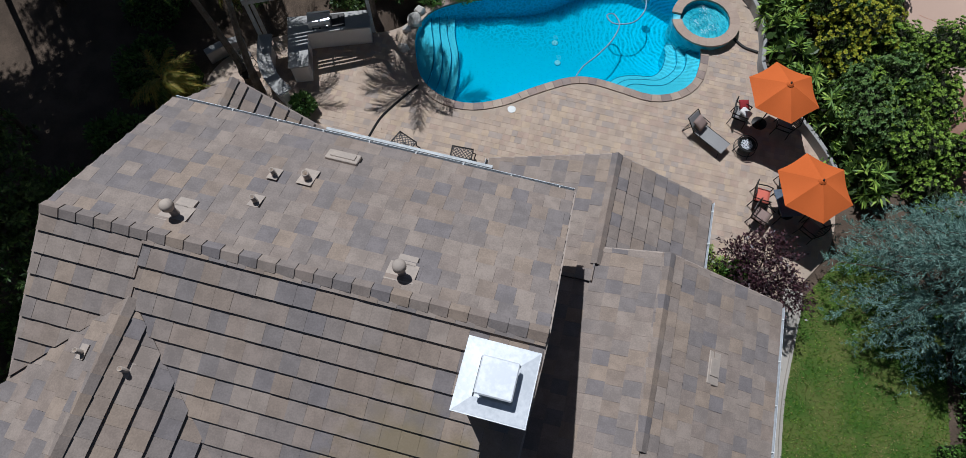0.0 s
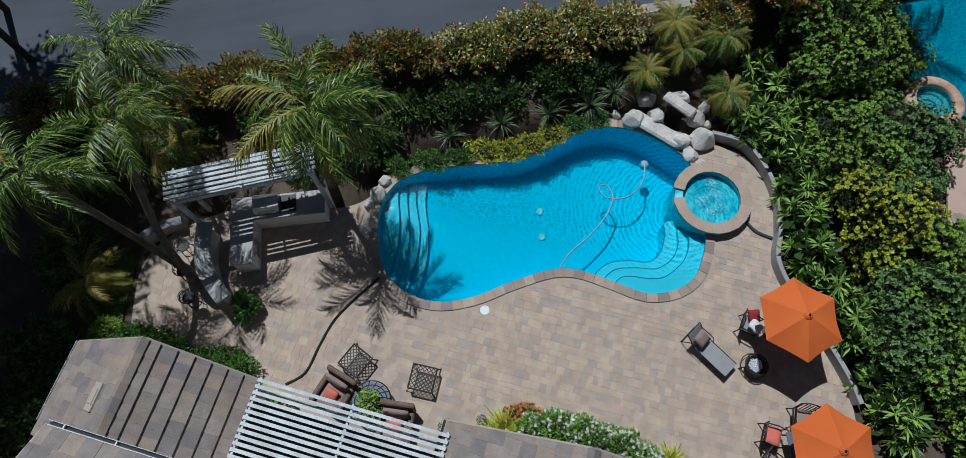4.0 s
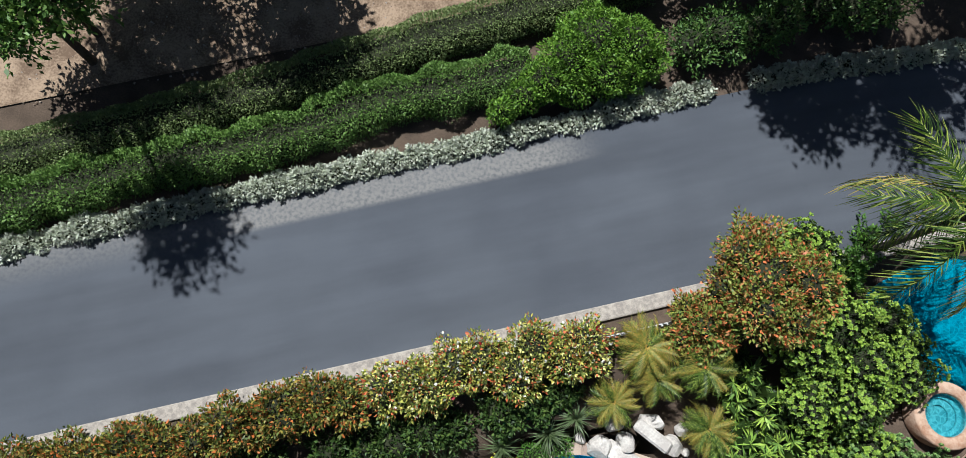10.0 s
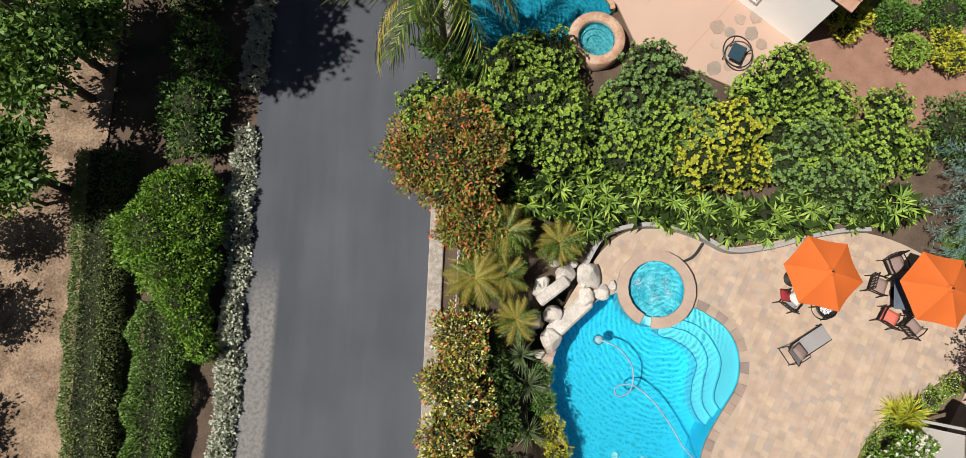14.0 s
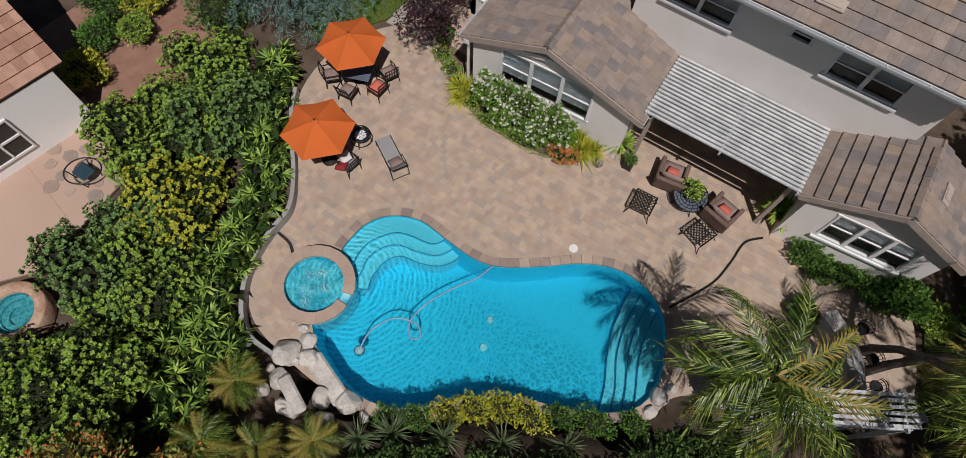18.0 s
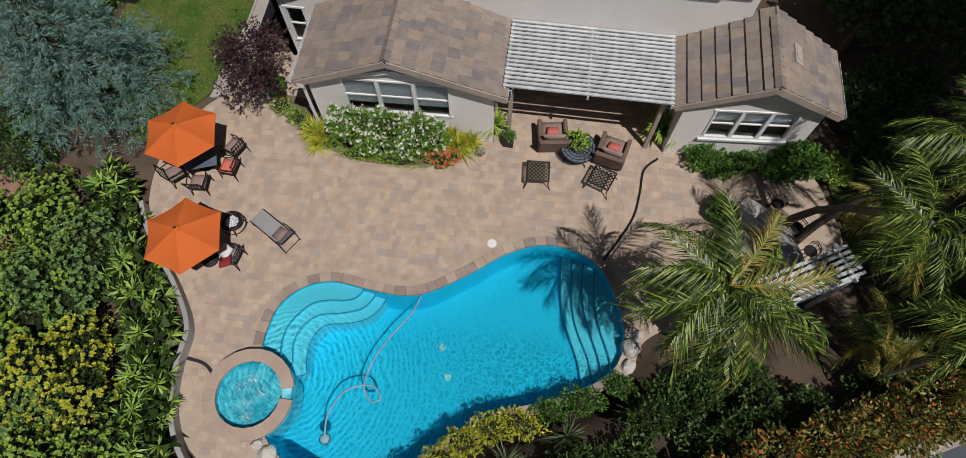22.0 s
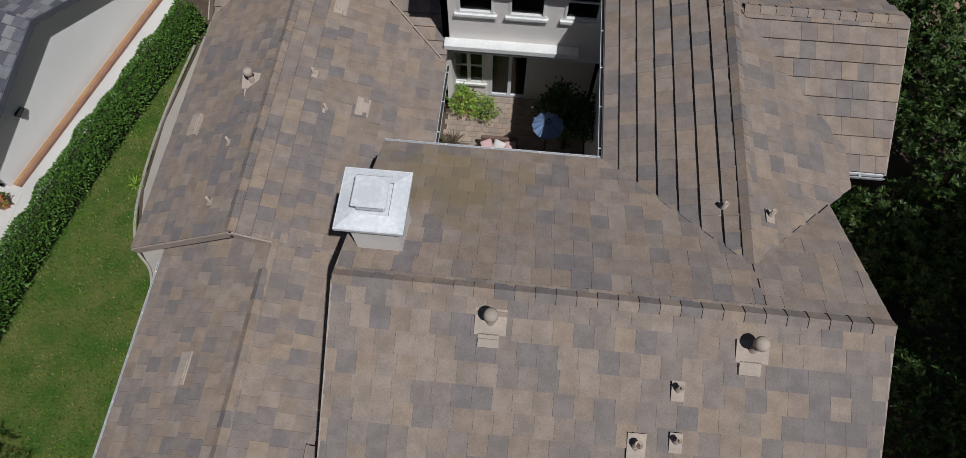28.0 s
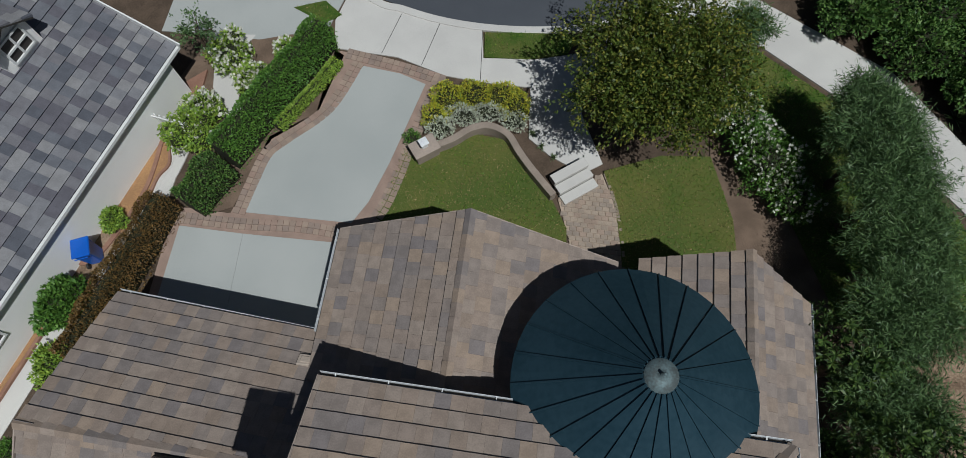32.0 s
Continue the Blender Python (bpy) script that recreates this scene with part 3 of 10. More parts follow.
def wall(a, b, top, holes=(), thick=0.2, base=-0.05, inward=1, material_name="stucco"):
    """An upright stucco wall from plan point a to b; top is a height or rows of (along, height); holes are rows of (along0, z0, along1, z1)."""
    a, b = Vector((*a, 0)), Vector((*b, 0))
    d = (b - a).normalized()
    n = Vector((-d.y, d.x, 0)) * inward
    L = (b - a).length
    crest = [(0, top), (L, top)] if not isinstance(top, (list, tuple)) else list(top)
    outline = [(0, base), (L, base)] + crest[::-1]
    rings = [outline] + [[(h[0], h[1]), (h[2], h[1]), (h[2], h[3]), (h[0], h[3])] for h in holes]
    bm = bmesh.new()
    edges = []
    for ring in rings:
        v = [bm.verts.new((*(a + d * s).xy, z)) for s, z in ring]
        edges += [bm.edges.new((v[i], v[(i + 1) % len(v)])) for i in range(len(v))]
    bmesh.ops.triangle_fill(bm, edges=edges, use_beauty=True)
    back = bmesh.ops.duplicate(bm, geom=bm.verts[:] + bm.edges[:] + bm.faces[:])
    twin = back["vert_map"]
    for e in edges:
        p, q = e.verts
        bm.faces.new((p, q, twin[q], twin[p]))
    for v in {twin[x] for e in edges for x in e.verts}:
        v.co += n * thick
    bmesh.ops.recalc_face_normals(bm, faces=bm.faces)
    return part("wall", bm, material_name, house, "pale grey stucco wall")


def window(a, b, hole, panels=2, bars=0, blind=0.0, sill=True, inward=1, parent=None, head=False):
    """A white-framed window in a wall's opening: frame, mullions, panes, a blind half way down and a sill."""
    a, b = Vector((*a, 0)), Vector((*b, 0))
    d = (b - a).normalized()
    n = Vector((-d.y, d.x, 0)) * inward
    s0, z0, s1, z1 = hole
    at = lambda s, z, o: a + d * s + n * o + Vector((0, 0, z))
    w = tagged(new("window"), "white-framed sash window with dark glass")
    w.parent = house
    bm = bmesh.new()
    f = 0.07
    for p, q in ((at(s0 - 0.04, z0 + f / 2, 0.03), at(s1 + 0.04, z0 + f / 2, 0.03)), (at(s0 - 0.04, z1 - f / 2, 0.03), at(s1 + 0.04, z1 - f / 2, 0.03)), (at(s0 + f / 2, z0 + f, 0.03), at(s0 + f / 2, z1 - f, 0.03)), (at(s1 - f / 2, z0 + f, 0.03), at(s1 - f / 2, z1 - f, 0.03))):
        bar(bm, p, q, 0.12, f, up=d if abs((q - p).z) > 0.01 else (0, 0, 1))
    part("window_frame", bm, "trim", w, "white frame")
    step = (s1 - s0) / panels
    for i in range(panels):
        l, r = s0 + i * step, s0 + (i + 1) * step
        if i:
            bm = bmesh.new()
            bar(bm, at(l, z0 + f, 0.02), at(l, z1 - f, 0.02), 0.1, 0.12, up=d)
            part("mullion", bm, "trim", w)
        zm = (z0 + z1) / 2
        bm = bmesh.new()
        bar(bm, at(l + 0.06, zm, 0.04), at(r - 0.06, zm, 0.04), 0.05, 0.05)
        part("meeting_rail", bm, "trim", w)
        mesh("pane", [at(l + 0.05, z0 + f, 0.06), at(r - 0.05, z0 + f, 0.06), at(r - 0.05, z1 - f, 0.06), at(l + 0.05, z1 - f, 0.06)], [(0, 1, 2, 3)], "glass", w)
        if blind:
            mesh("blind", [at(l + 0.05, z1 - f - blind * (z1 - z0), 0.14), at(r - 0.05, z1 - f - blind * (z1 - z0), 0.14), at(r - 0.05, z1 - f, 0.14), at(l + 0.05, z1 - f, 0.14)], [(0, 1, 2, 3)], "blind", w)
    if sill:
        bm = bmesh.new()
        bar(bm, at(s0 - 0.1, z0 - 0.05, -0.04), at(s1 + 0.1, z0 - 0.05, -0.04), 0.12, 0.09)
        part("sill", bm, "trim", w, "projecting white sill")
    return w


E2, R2 = 6.5, 8.35
# north block
slope([(-8.65, 5.74, E2), (1.1, 5.74, E2), (1.1, 2.0, R2), (-8.65, 2.0, R2)], "roof_north", single=True)
slope([(1.1, -1.95, E2), (-3.95, -1.95, E2), (-6.55, 0.85, 7.81), (-6.55, 2.0, R2), (1.1, 2.0, R2)], "roof_north_rear")
slope([(-8.65, -1.03, 6.93), (-6.55, 0.85, 7.81), (-6.55, 2.0, R2), (-8.65, 2.0, R2)], "roof_north_rear", along=(1, 0, 0))
caps((1.1, 2.0, R2), (-8.65, 2.0, R2))
gutter((-8.65, 5.77, E2), (1.1, 5.77, E2), (0, 1, 0))
gutter((1.1, -1.98, E2), (-3.9, -1.98, E2), (0, -1, 0))
for x in (1.12, -8.67):
    barge((x, 5.74, E2), (x, 2.0, R2))
    barge((x, 2.0, R2), (x, -1.9 if x > 0 else -1.03, E2 if x > 0 else 6.93))
nh = [(0.8, 4.75, 2.95, 5.88), (4.45, 5.38, 5.1, 5.88), (5.85, 4.75, 7.95, 5.85)]
A, B = (0.8, 5.14), (-8.3, 5.14)
wall(A, B, E2 - 0.12, nh, inward=1)
for h, k in zip(nh, (2, 1, 2)):
    window(A, B, h, k, blind=0.45 if k == 2 else 0, sill=k == 2)
wall((0.8, -1.5), (0.8, 5.03), [(0, E2 - 0.12), (3.5, R2 - 0.15), (6.53, E2 - 0.02)], inward=1)
wall((-8.3, 5.03), (-8.3, -1.5), [(0, E2 - 0.02), (3.03, R2 - 0.15), (6.53, E2 - 0.12)], inward=1)
wall((-4.35, -1.5), (0.8, -1.5), E2 - 0.12, inward=1)
# west wing
slope([(-3.95, -1.95, E2), (-3.95, -7.3, E2), (-6.6, -10.1, 7.87), (-6.55, 0.85, 7.81)], "roof_west")
slope([(-9.4, -13.1, E2), (-9.4, -1.75, E2), (-8.65, -1.03, 6.93), (-6.55, 0.85, 7.81), (-6.6, -10.1, 7.87)], "roof_west")
caps((-6.55, 0.85, 7.81), (-6.6, -10.1, 7.87))
gutter((-3.92, -1.95, E2), (-3.92, -7.3, E2), (1, 0, 0))
gutter((-9.43, -13.1, E2), (-9.43, -9.0, E2), (-1, 0, 0))
wall((-4.35, -7.6), (-4.35, -1.5), E2 - 0.12, inward=1)
wall((-9.0, -1.5), (-9.0, -12.7), E2 - 0.12, inward=1)
slope([(-10.4, -2.35, 6.3), (-9.3, -2.35, 6.3), (-6.8, -5.6, 7.75), (-10.65, -5.6, 7.75)], "roof_west_gable")
slope([(-9.3, -8.5, 6.3), (-10.4, -8.5, 6.3), (-10.65, -5.6, 7.75), (-6.8, -5.6, 7.75)], "roof_west_gable")
caps((-6.9, -5.6, 7.75), (-10.65, -5.6, 7.75))
gutter((-10.4, -2.32, 6.3), (-9.3, -2.32, 6.3), (0, 1, 0))
gutter((-9.3, -8.53, 6.3), (-10.4, -8.53, 6.3), (0, -1, 0))
barge((-10.42, -2.35, 6.3), (-10.67, -5.6, 7.75))
barge((-10.67, -5.6, 7.75), (-10.42, -8.5, 6.3))
wall((-10.1, -2.8), (-10.1, -8.1), [(0, 6.15), (2.8, 7.5), (5.3, 6.15)], inward=1)
wall((-9.0, -2.8), (-10.1, -2.8), 6.15, inward=1)
wall((-10.1, -8.1), (-9.0, -8.1), 6.15, inward=1)
bm = bmesh.new()
bar(bm, (-9.0, -2.7, 5.6), (-9.9, -2.5, 6.2), 0.1, 0.12)
part("eave_bracket", bm, "trim", house, "white diagonal bracket under the eave")
# south block
slope([(-3.95, -7.3, E2), (0.9, -7.3, E2), (0.9, -10.15, 7.87), (-6.6, -10.1, 7.87)], "roof_south")
slope([(0.9, -13.2, E2), (-9.4, -13.1, E2), (-6.6, -10.1, 7.87), (0.9, -10.15, 7.87)], "roof_south")
caps((0.9, -10.15, 7.87), (-6.6, -10.1, 7.87))
caps((-9.4, -13.1, E2), (-6.6, -10.1, 7.87))
gutter((-3.9, -7.27, E2), (0.9, -7.27, E2), (0, 1, 0))
gutter((0.9, -13.23, E2), (-3.4, -13.2, E2), (0, -1, 0))
gutter((-9.4, -13.15, E2), (-8.3, -13.15, E2), (0, -1, 0))
barge((0.92, -7.3, E2), (0.92, -10.15, 7.87))
barge((0.92, -10.15, 7.87), (0.92, -13.2, E2))
A, B = (0.6, -7.6), (-4.35, -7.6)
ch = [(0.5, 4.85, 1.55, 6.3), (2.0, 4.85, 3.05, 6.3), (3.6, 4.85, 4.6, 6.2)]
wall(A, B, E2 - 0.12, ch, inward=1, base=3.3)
for h in ch:
    window(A, B, h, 1)
# recessed ground floor on the courtyard
A2, B2 = (0.6, -8.3), (-4.35, -8.3)
low_holes = [(0.15, 0.7, 1.2, 2.45), (1.4, 0.02, 2.75, 2.5)]
wall(A2, B2, 3.3, low_holes, inward=1)
window(A2, B2, low_holes[0], 2, sill=True)
w = tagged(new("glass_door"), "grey-framed glass double door to the courtyard")
w.parent = house
for x0, x1, z0, z1 in ((-0.8, -0.9, 0.02, 2.5), (-1.45, -1.57, 0.02, 2.4), (-2.05, -2.15, 0.02, 2.5), (-0.9, -2.05, 2.4, 2.5), (-0.9, -1.45, 0.02, 0.14), (-1.57, -2.05, 0.02, 0.14)):
    part("door_frame", boxes((x1, -8.36, z0, x0, -8.28, z1)), "blind", w)
for x0, x1 in ((-0.9, -1.45), (-1.57, -2.05)):
    mesh("pane", [(x0, -8.33, 0.14), (x1, -8.33, 0.14), (x1, -8.33, 2.4), (x0, -8.33, 2.4)], [(0, 1, 2, 3)], "glass", w)
part("soffit", boxes((-4.35, -8.3, 3.25, 0.6, -7.42, 3.3)), "trim", house, "white soffit under the upper storey")
part("floor_band", boxes((-3.6, -7.6, 3.55, 0.55, -7.25, 3.75), bevel=0.02), "trim", house, "white moulded band between the storeys")
wall((-9.0, -12.7), (0.6, -12.7), E2 - 0.12, inward=1)
wall((0.6, -12.7), (0.6, -7.6), [(0, E2 - 0.12), (2.55, 7.7), (5.1, E2 - 0.12)], inward=1)
# east wing, single storey
DR, D2R, D3R = 5.25, 4.85, 4.2
slope([(8.05, 0.1, 3.4), (8.05, -8.0, 3.4), (4.7, -10.45, DR), (4.7, 0.1, DR)], "roof_east")
slope([(0.45, -6.9, 3.35), (0.45, 0.1, 3.35), (4.7, 0.1, DR), (4.7, -10.45, DR)], "roof_east")
caps((4.7, 0.1, DR), (4.7, -10.4, DR))
barge((8.05, 0.12, 3.4), (4.7, 0.12, DR))
barge((4.7, 0.12, DR), (3.6, 0.12, 4.77))
gutter((0.42, -6.9, 3.35), (0.42, -1.9, 3.35), (-1, 0, 0))
wall((0.8, -1.7), (0.8, -7.6), 3.3, inward=1)
wall((7.65, -8.4), (7.65, -0.2), 3.35, inward=1)
wall((7.65, -0.2), (0.8, -0.2), [(0, 3.35), (2.95, DR - 0.15), (6.85, 3.3)], inward=1)
slope([(7.2, 5.55, 3.3), (7.2, -0.3, 3.3), (3.8, -0.3, D2R), (3.8, 5.55, D2R)], "roof_east_step")
slope([(1.0, -0.2, 3.59), (1.0, 5.55, 3.59), (3.8, 5.55, D2R), (3.8, -0.2, D2R)], "roof_east_step", lift=0.004)
caps((3.8, 5.55, D2R), (3.8, 0.6, D2R))
barge((7.2, 5.57, 3.3), (3.8, 5.57, D2R))
barge((3.8, 5.57, D2R), (2.3, 5.57, 4.2))
gutter((7.23, 5.5, 3.3), (7.23, 0.3, 3.3), (1, 0, 0))
A, B = (6.8, 5.2), (0.8, 5.2)
dh = [(0.35, 0.9, 1.05, 2.55)]
wall(A, B, [(0, 3.2), (3.0, D2R - 0.15), (6.0, 3.5)], dh, inward=1)
window(A, B, dh[0], 1, sill=False)
wall((6.8, 0.2), (6.8, 5.2), 3.25, inward=1)
slope([(5.2, 8.35, 2.8), (5.2, 5.3, 2.8), (2.15, 5.3, D3R), (2.15, 8.35, D3R)], "roof_garden_gable")
slope([(-1.35, 4.95, 2.75), (-1.35, 8.1, 2.75), (2.15, 8.35, D3R), (2.15, 4.6, D3R)], "roof_garden_gable", along=(0, 1, 0))
caps((2.15, 8.35, D3R), (2.15, 4.9, D3R))
barge((5.2, 8.37, 2.8), (2.15, 8.37, D3R))
barge((2.15, 8.37, D3R), (-1.35, 8.12, 2.75))
gutter((-1.38, 8.1, 2.75), (-1.38, 5.3, 2.75), (-1, 0, 0))
gutter((5.23, 8.35, 2.8), (5.23, 5.7, 2.8), (1, 0, 0))
A, B = (4.85, 8.16), (-0.95, 7.93)
gh = [(1.05, 1.25, 4.45, 2.95)]
wall(A, B, [(0, 2.75), (2.7, D3R - 0.15), (5.8, 2.75)], gh, inward=1)
window(A, B, gh[0], 3, blind=0.72, sill=False)
bm = bmesh.new()
bar(bm, (3.9, 8.17, 3.05), (2.15, 8.12, 3.5), 0.12, 0.16)
bar(bm, (2.15, 8.12, 3.5), (0.3, 8.03, 3.05), 0.12, 0.16)
part("window_pediment", bm, "trim", house, "white peaked trim over the window")
wall((4.85, 5.2), (4.85, 8.14), 2.75, inward=1)
wall((-0.95, 7.9), (-0.95, 5.6), 2.7, inward=1)
ds = tagged(empty("downspout", (5.0, 8.3, 0)), "white downspout at the corner of the garden gable", "downspout")
part("pipe", boxes((-0.04, -0.1, 0.0, 0.04, -0.02, 2.6), bevel=0.01), "trim", ds)
part("rain_head", boxes((-0.11, -0.12, 2.55, 0.11, 0.1, 2.78), bevel=0.02), "trim", ds)
# garage
slope([(8.15, -15.05, 3.0), (1.7, -14.65, 3.0), (1.0, -11.1, 4.85), (8.35, -11.3, 4.85)], "roof_garage")
slope([(0.45, -6.9, 3.0), (4.7, -10.5, 4.6), (4.7, -11.15, 4.85), (0.45, -11.1, 4.85)], "roof_garage_rear", along=(1, 0, 0), lift=0.3)
bm = bmesh.new()
bar(bm, (0.4, -6.87, 3.17), (4.7, -10.5, 4.78), 0.1, 0.3)
part("valley_flashing", bm, "flashing", house, "grey-brown metal valley flashing")
slope([(8.1, -8.0, 3.3), (8.35, -11.3, 4.85), (4.7, -11.15, 4.85), (4.7, -10.5, 4.6)], "roof_garage_rear", along=(1, 0, 0))
caps((8.35, -11.3, 4.85), (1.2, -11.1, 4.85))
gutter((8.15, -15.08, 3.0), (1.9, -14.68, 3.0), (0, -1, 0))
barge((8.17, -15.05, 3.0), (8.37, -11.3, 4.85))
barge((8.37, -11.3, 4.85), (8.32, -8.0, 3.3))
wall((0.8, -14.2), (8.0, -14.6), 2.95, inward=1)
wall((8.0, -14.6), (8.0, -8.4), [(0, 2.95), (3.3, 4.7), (6.2, 3.3)], inward=1)
# front gable
slope([(1.95, -17.6, 3.7), (1.95, -13.0, 3.7), (-1.8, -13.0, 5.4), (-1.8, -18.0, 5.4)], "roof_front")
slope([(-6.0, -13.0, 3.5), (-6.0, -17.7, 3.5), (-1.8, -18.0, 5.4), (-1.8, -13.0, 5.4)], "roof_front")
caps((-1.8, -18.0, 5.4), (-1.8, -13.3, 5.4))
gutter((1.98, -17.6, 3.7), (1.98, -14.6, 3.7), (1, 0, 0))
barge((1.95, -17.62, 3.7), (-1.8, -18.02, 5.4))
barge((-1.8, -18.02, 5.4), (-6.0, -17.72, 3.5))
wall((-5.4, -17.1), (1.5, -17.1), [(0, 3.5), (3.6, 5.2), (6.9, 3.6)], inward=1)
wall((1.5, -17.1), (1.5, -12.8), 3.65, inward=1)
wall((-5.4, -13.0), (-5.4, -17.1), 3.5, inward=1)
# front west roof
slope([(-6.7, -18.0, 3.2), (-6.7, -12.0, 3.2), (-9.4, -12.0, 4.5), (-9.4, -18.2, 4.5)], "roof_front_west")
slope([(-11.5, -12.0, 3.2), (-11.5, -17.3, 3.2), (-9.4, -18.2, 4.5), (-9.4, -12.0, 4.5)], "roof_front_west")
caps((-9.4, -18.2, 4.5), (-9.4, -12.1, 4.5))
gutter((-11.53, -12.0, 3.2), (-11.53, -17.3, 3.2), (-1, 0, 0))
wall((-11.1, -16.9), (-6.5, -16.9), [(0, 3.1), (1.7, 4.35), (4.6, 3.1)], inward=1)
wall((-11.1, -12.0), (-11.1, -16.9), 3.1, inward=1)
# small north-west gable
slope([(-11.4, 4.95, 2.7), (-11.4, 7.4, 2.7), (-8.85, 7.9, 4.3), (-8.85, 4.95, 4.3)], "roof_small_gable", along=(0, 1, 0))
slope([(-6.4, 7.75, 2.8), (-6.4, 4.95, 2.8), (-8.85, 4.95, 4.3), (-8.85, 7.9, 4.3)], "roof_small_gable", along=(0, 1, 0))
caps((-8.85, 7.9, 4.3), (-8.85, 5.3, 4.3))
barge((-11.4, 7.42, 2.7), (-8.85, 7.92, 4.3))
barge((-8.85, 7.92, 4.3), (-6.4, 7.77, 2.8))
gutter((-6.37, 7.7, 2.8), (-6.37, 5.3, 2.8), (1, 0, 0))
gutter((-11.43, 5.3, 2.7), (-11.43, 7.4, 2.7), (-1, 0, 0))
A, B = (-6.75, 7.62), (-11.0, 7.3)
wh = [(0.95, 1.1, 3.6, 2.6)]
wall(A, B, [(0, 2.75), (2.1, 4.15), (4.25, 2.65)], wh, inward=1)
window(A, B, wh[0], 3, blind=0.4)
wall((-6.75, 5.16), (-6.75, 7.5), 2.75, inward=1)
wall((-11.0, 7.25), (-11.0, 5.15), 2.65, inward=1)
wall((-11.0, 5.15), (-8.3, 5.15), 2.65, inward=-1)
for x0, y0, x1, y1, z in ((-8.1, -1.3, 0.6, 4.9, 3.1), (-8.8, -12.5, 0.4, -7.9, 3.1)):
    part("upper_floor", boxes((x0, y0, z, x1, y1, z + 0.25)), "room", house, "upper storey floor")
for a, b, m in (((4.7, -10.45, 5.36), (0.6, -6.95, 3.52), "flashing"), ((4.7, -10.45, 5.36), (7.95, -8.05, 3.55), "flashing")):
    bm = bmesh.new()
    bar(bm, a, b, 0.035, 0.05)
    part("valley_flashing", bm, m, house, "narrow metal valley flashing")
# round entry turret with seamed metal cone
TX, TY, TR = -6.05, -13.9, 2.74
bm = bmesh.new()
lathe(bm, [(TR - 0.35, 0.0), (TR - 0.35, 6.25)], (TX, TY, 0), 40)
part("turret_wall", bm, "stucco", house, "round stucco turret wall", smooth=True)
bm = bmesh.new()
lathe(bm, [(TR - 0.3, 6.12), (TR, 6.16), (TR + 0.02, 6.26), (0.34, 8.5), (0.0, 8.5)], (TX, TY, 0), 48)
turret = part("turret_roof", bm, "seam_metal", house, "dark blue-green standing-seam metal cone roof")
for i in range(24):
    a = 2 * math.pi * i / 24 + 0.1
    bm = bmesh.new()
    c, s = math.cos(a), math.sin(a)
    bar(bm, (TX + TR * c, TY + TR * s, 6.29), (TX + 0.34 * c, TY + 0.34 * s, 8.52), 0.03, 0.06)
    part("seam", bm, "seam_metal", turret)
bm = bmesh.new()
lathe(bm, [(0.34, 8.48), (0.33, 8.54), (0.14, 8.6), (0.04, 8.63), (0.03, 8.8), (0.0, 8.82)], (TX, TY, 0), 24)
part("finial", bm, "tarnish", turret, "tarnished metal finial", smooth=True)

# ---- chimneys, flues and vents ----
for x, y, low in ((0.42, 0.87, 3.8), (0.97, -10.3, 4.5)):
    c = tagged(empty("chimney", (x, y, 0)), "stucco chimney with a pale sheet-metal cap", "chimney", "chimneys")
    part("shaft", boxes((-0.42, -0.42, low, 0.42, 0.42, 9.22)), "stucco", c)
    bm = bmesh.new()
    v = box(bm, -0.6, -0.6, 9.2, 0.6, 0.6, 9.27)
    part("cap_tray", bm, "metal_cap", c, "pale sheet-metal tray")
    bm = bmesh.new()
    lathe(bm, [(0.82, 9.275), (0.45, 9.34), (0.45, 9.345)], (0, 0, 0), 4)
    bmesh.ops.rotate(bm, verts=bm.verts, cent=(0, 0, 0), matrix=Matrix.Rotation(radians(45), 3, "Z"))
    part("cap_slope", bm, "metal_cap", c)
    for z, k, h in ((9.34, 0.25, 0.2), (9.56, 0.3, 0.05)):
        part("cap_box", boxes((-k, -k, z, k, k, z + h), bevel=0.02), "metal_cap", c)
    part("cap_throat", boxes((-0.22, -0.22, 9.3, 0.22, 0.22, 9.5)), "dark_metal", c)
bm = bmesh.new()
sheet_top = [Vector((1.45, -10.0, 7.83)), Vector((0.72, -10.0, 7.83)), Vector((0.9, -9.5, 7.6))]
lower = [bm.verts.new(p + Vector((0, 0, -0.03))) for p in sheet_top]
upper = [bm.verts.new(p + Vector((0, 0, 0.09))) for p in sheet_top]
bm.faces.new(upper)
bm.faces.new(lower[::-1])
for i in range(3):
    bm.faces.new((upper[i], lower[i], lower[(i + 1) % 3], upper[(i + 1) % 3]))
bmesh.ops.recalc_face_normals(bm, faces=bm.faces)
part("saddle_flashing", bm, "metal_cap", c, "pale triangular flashing").location = (-0.97, 10.3, 0)
flue = None
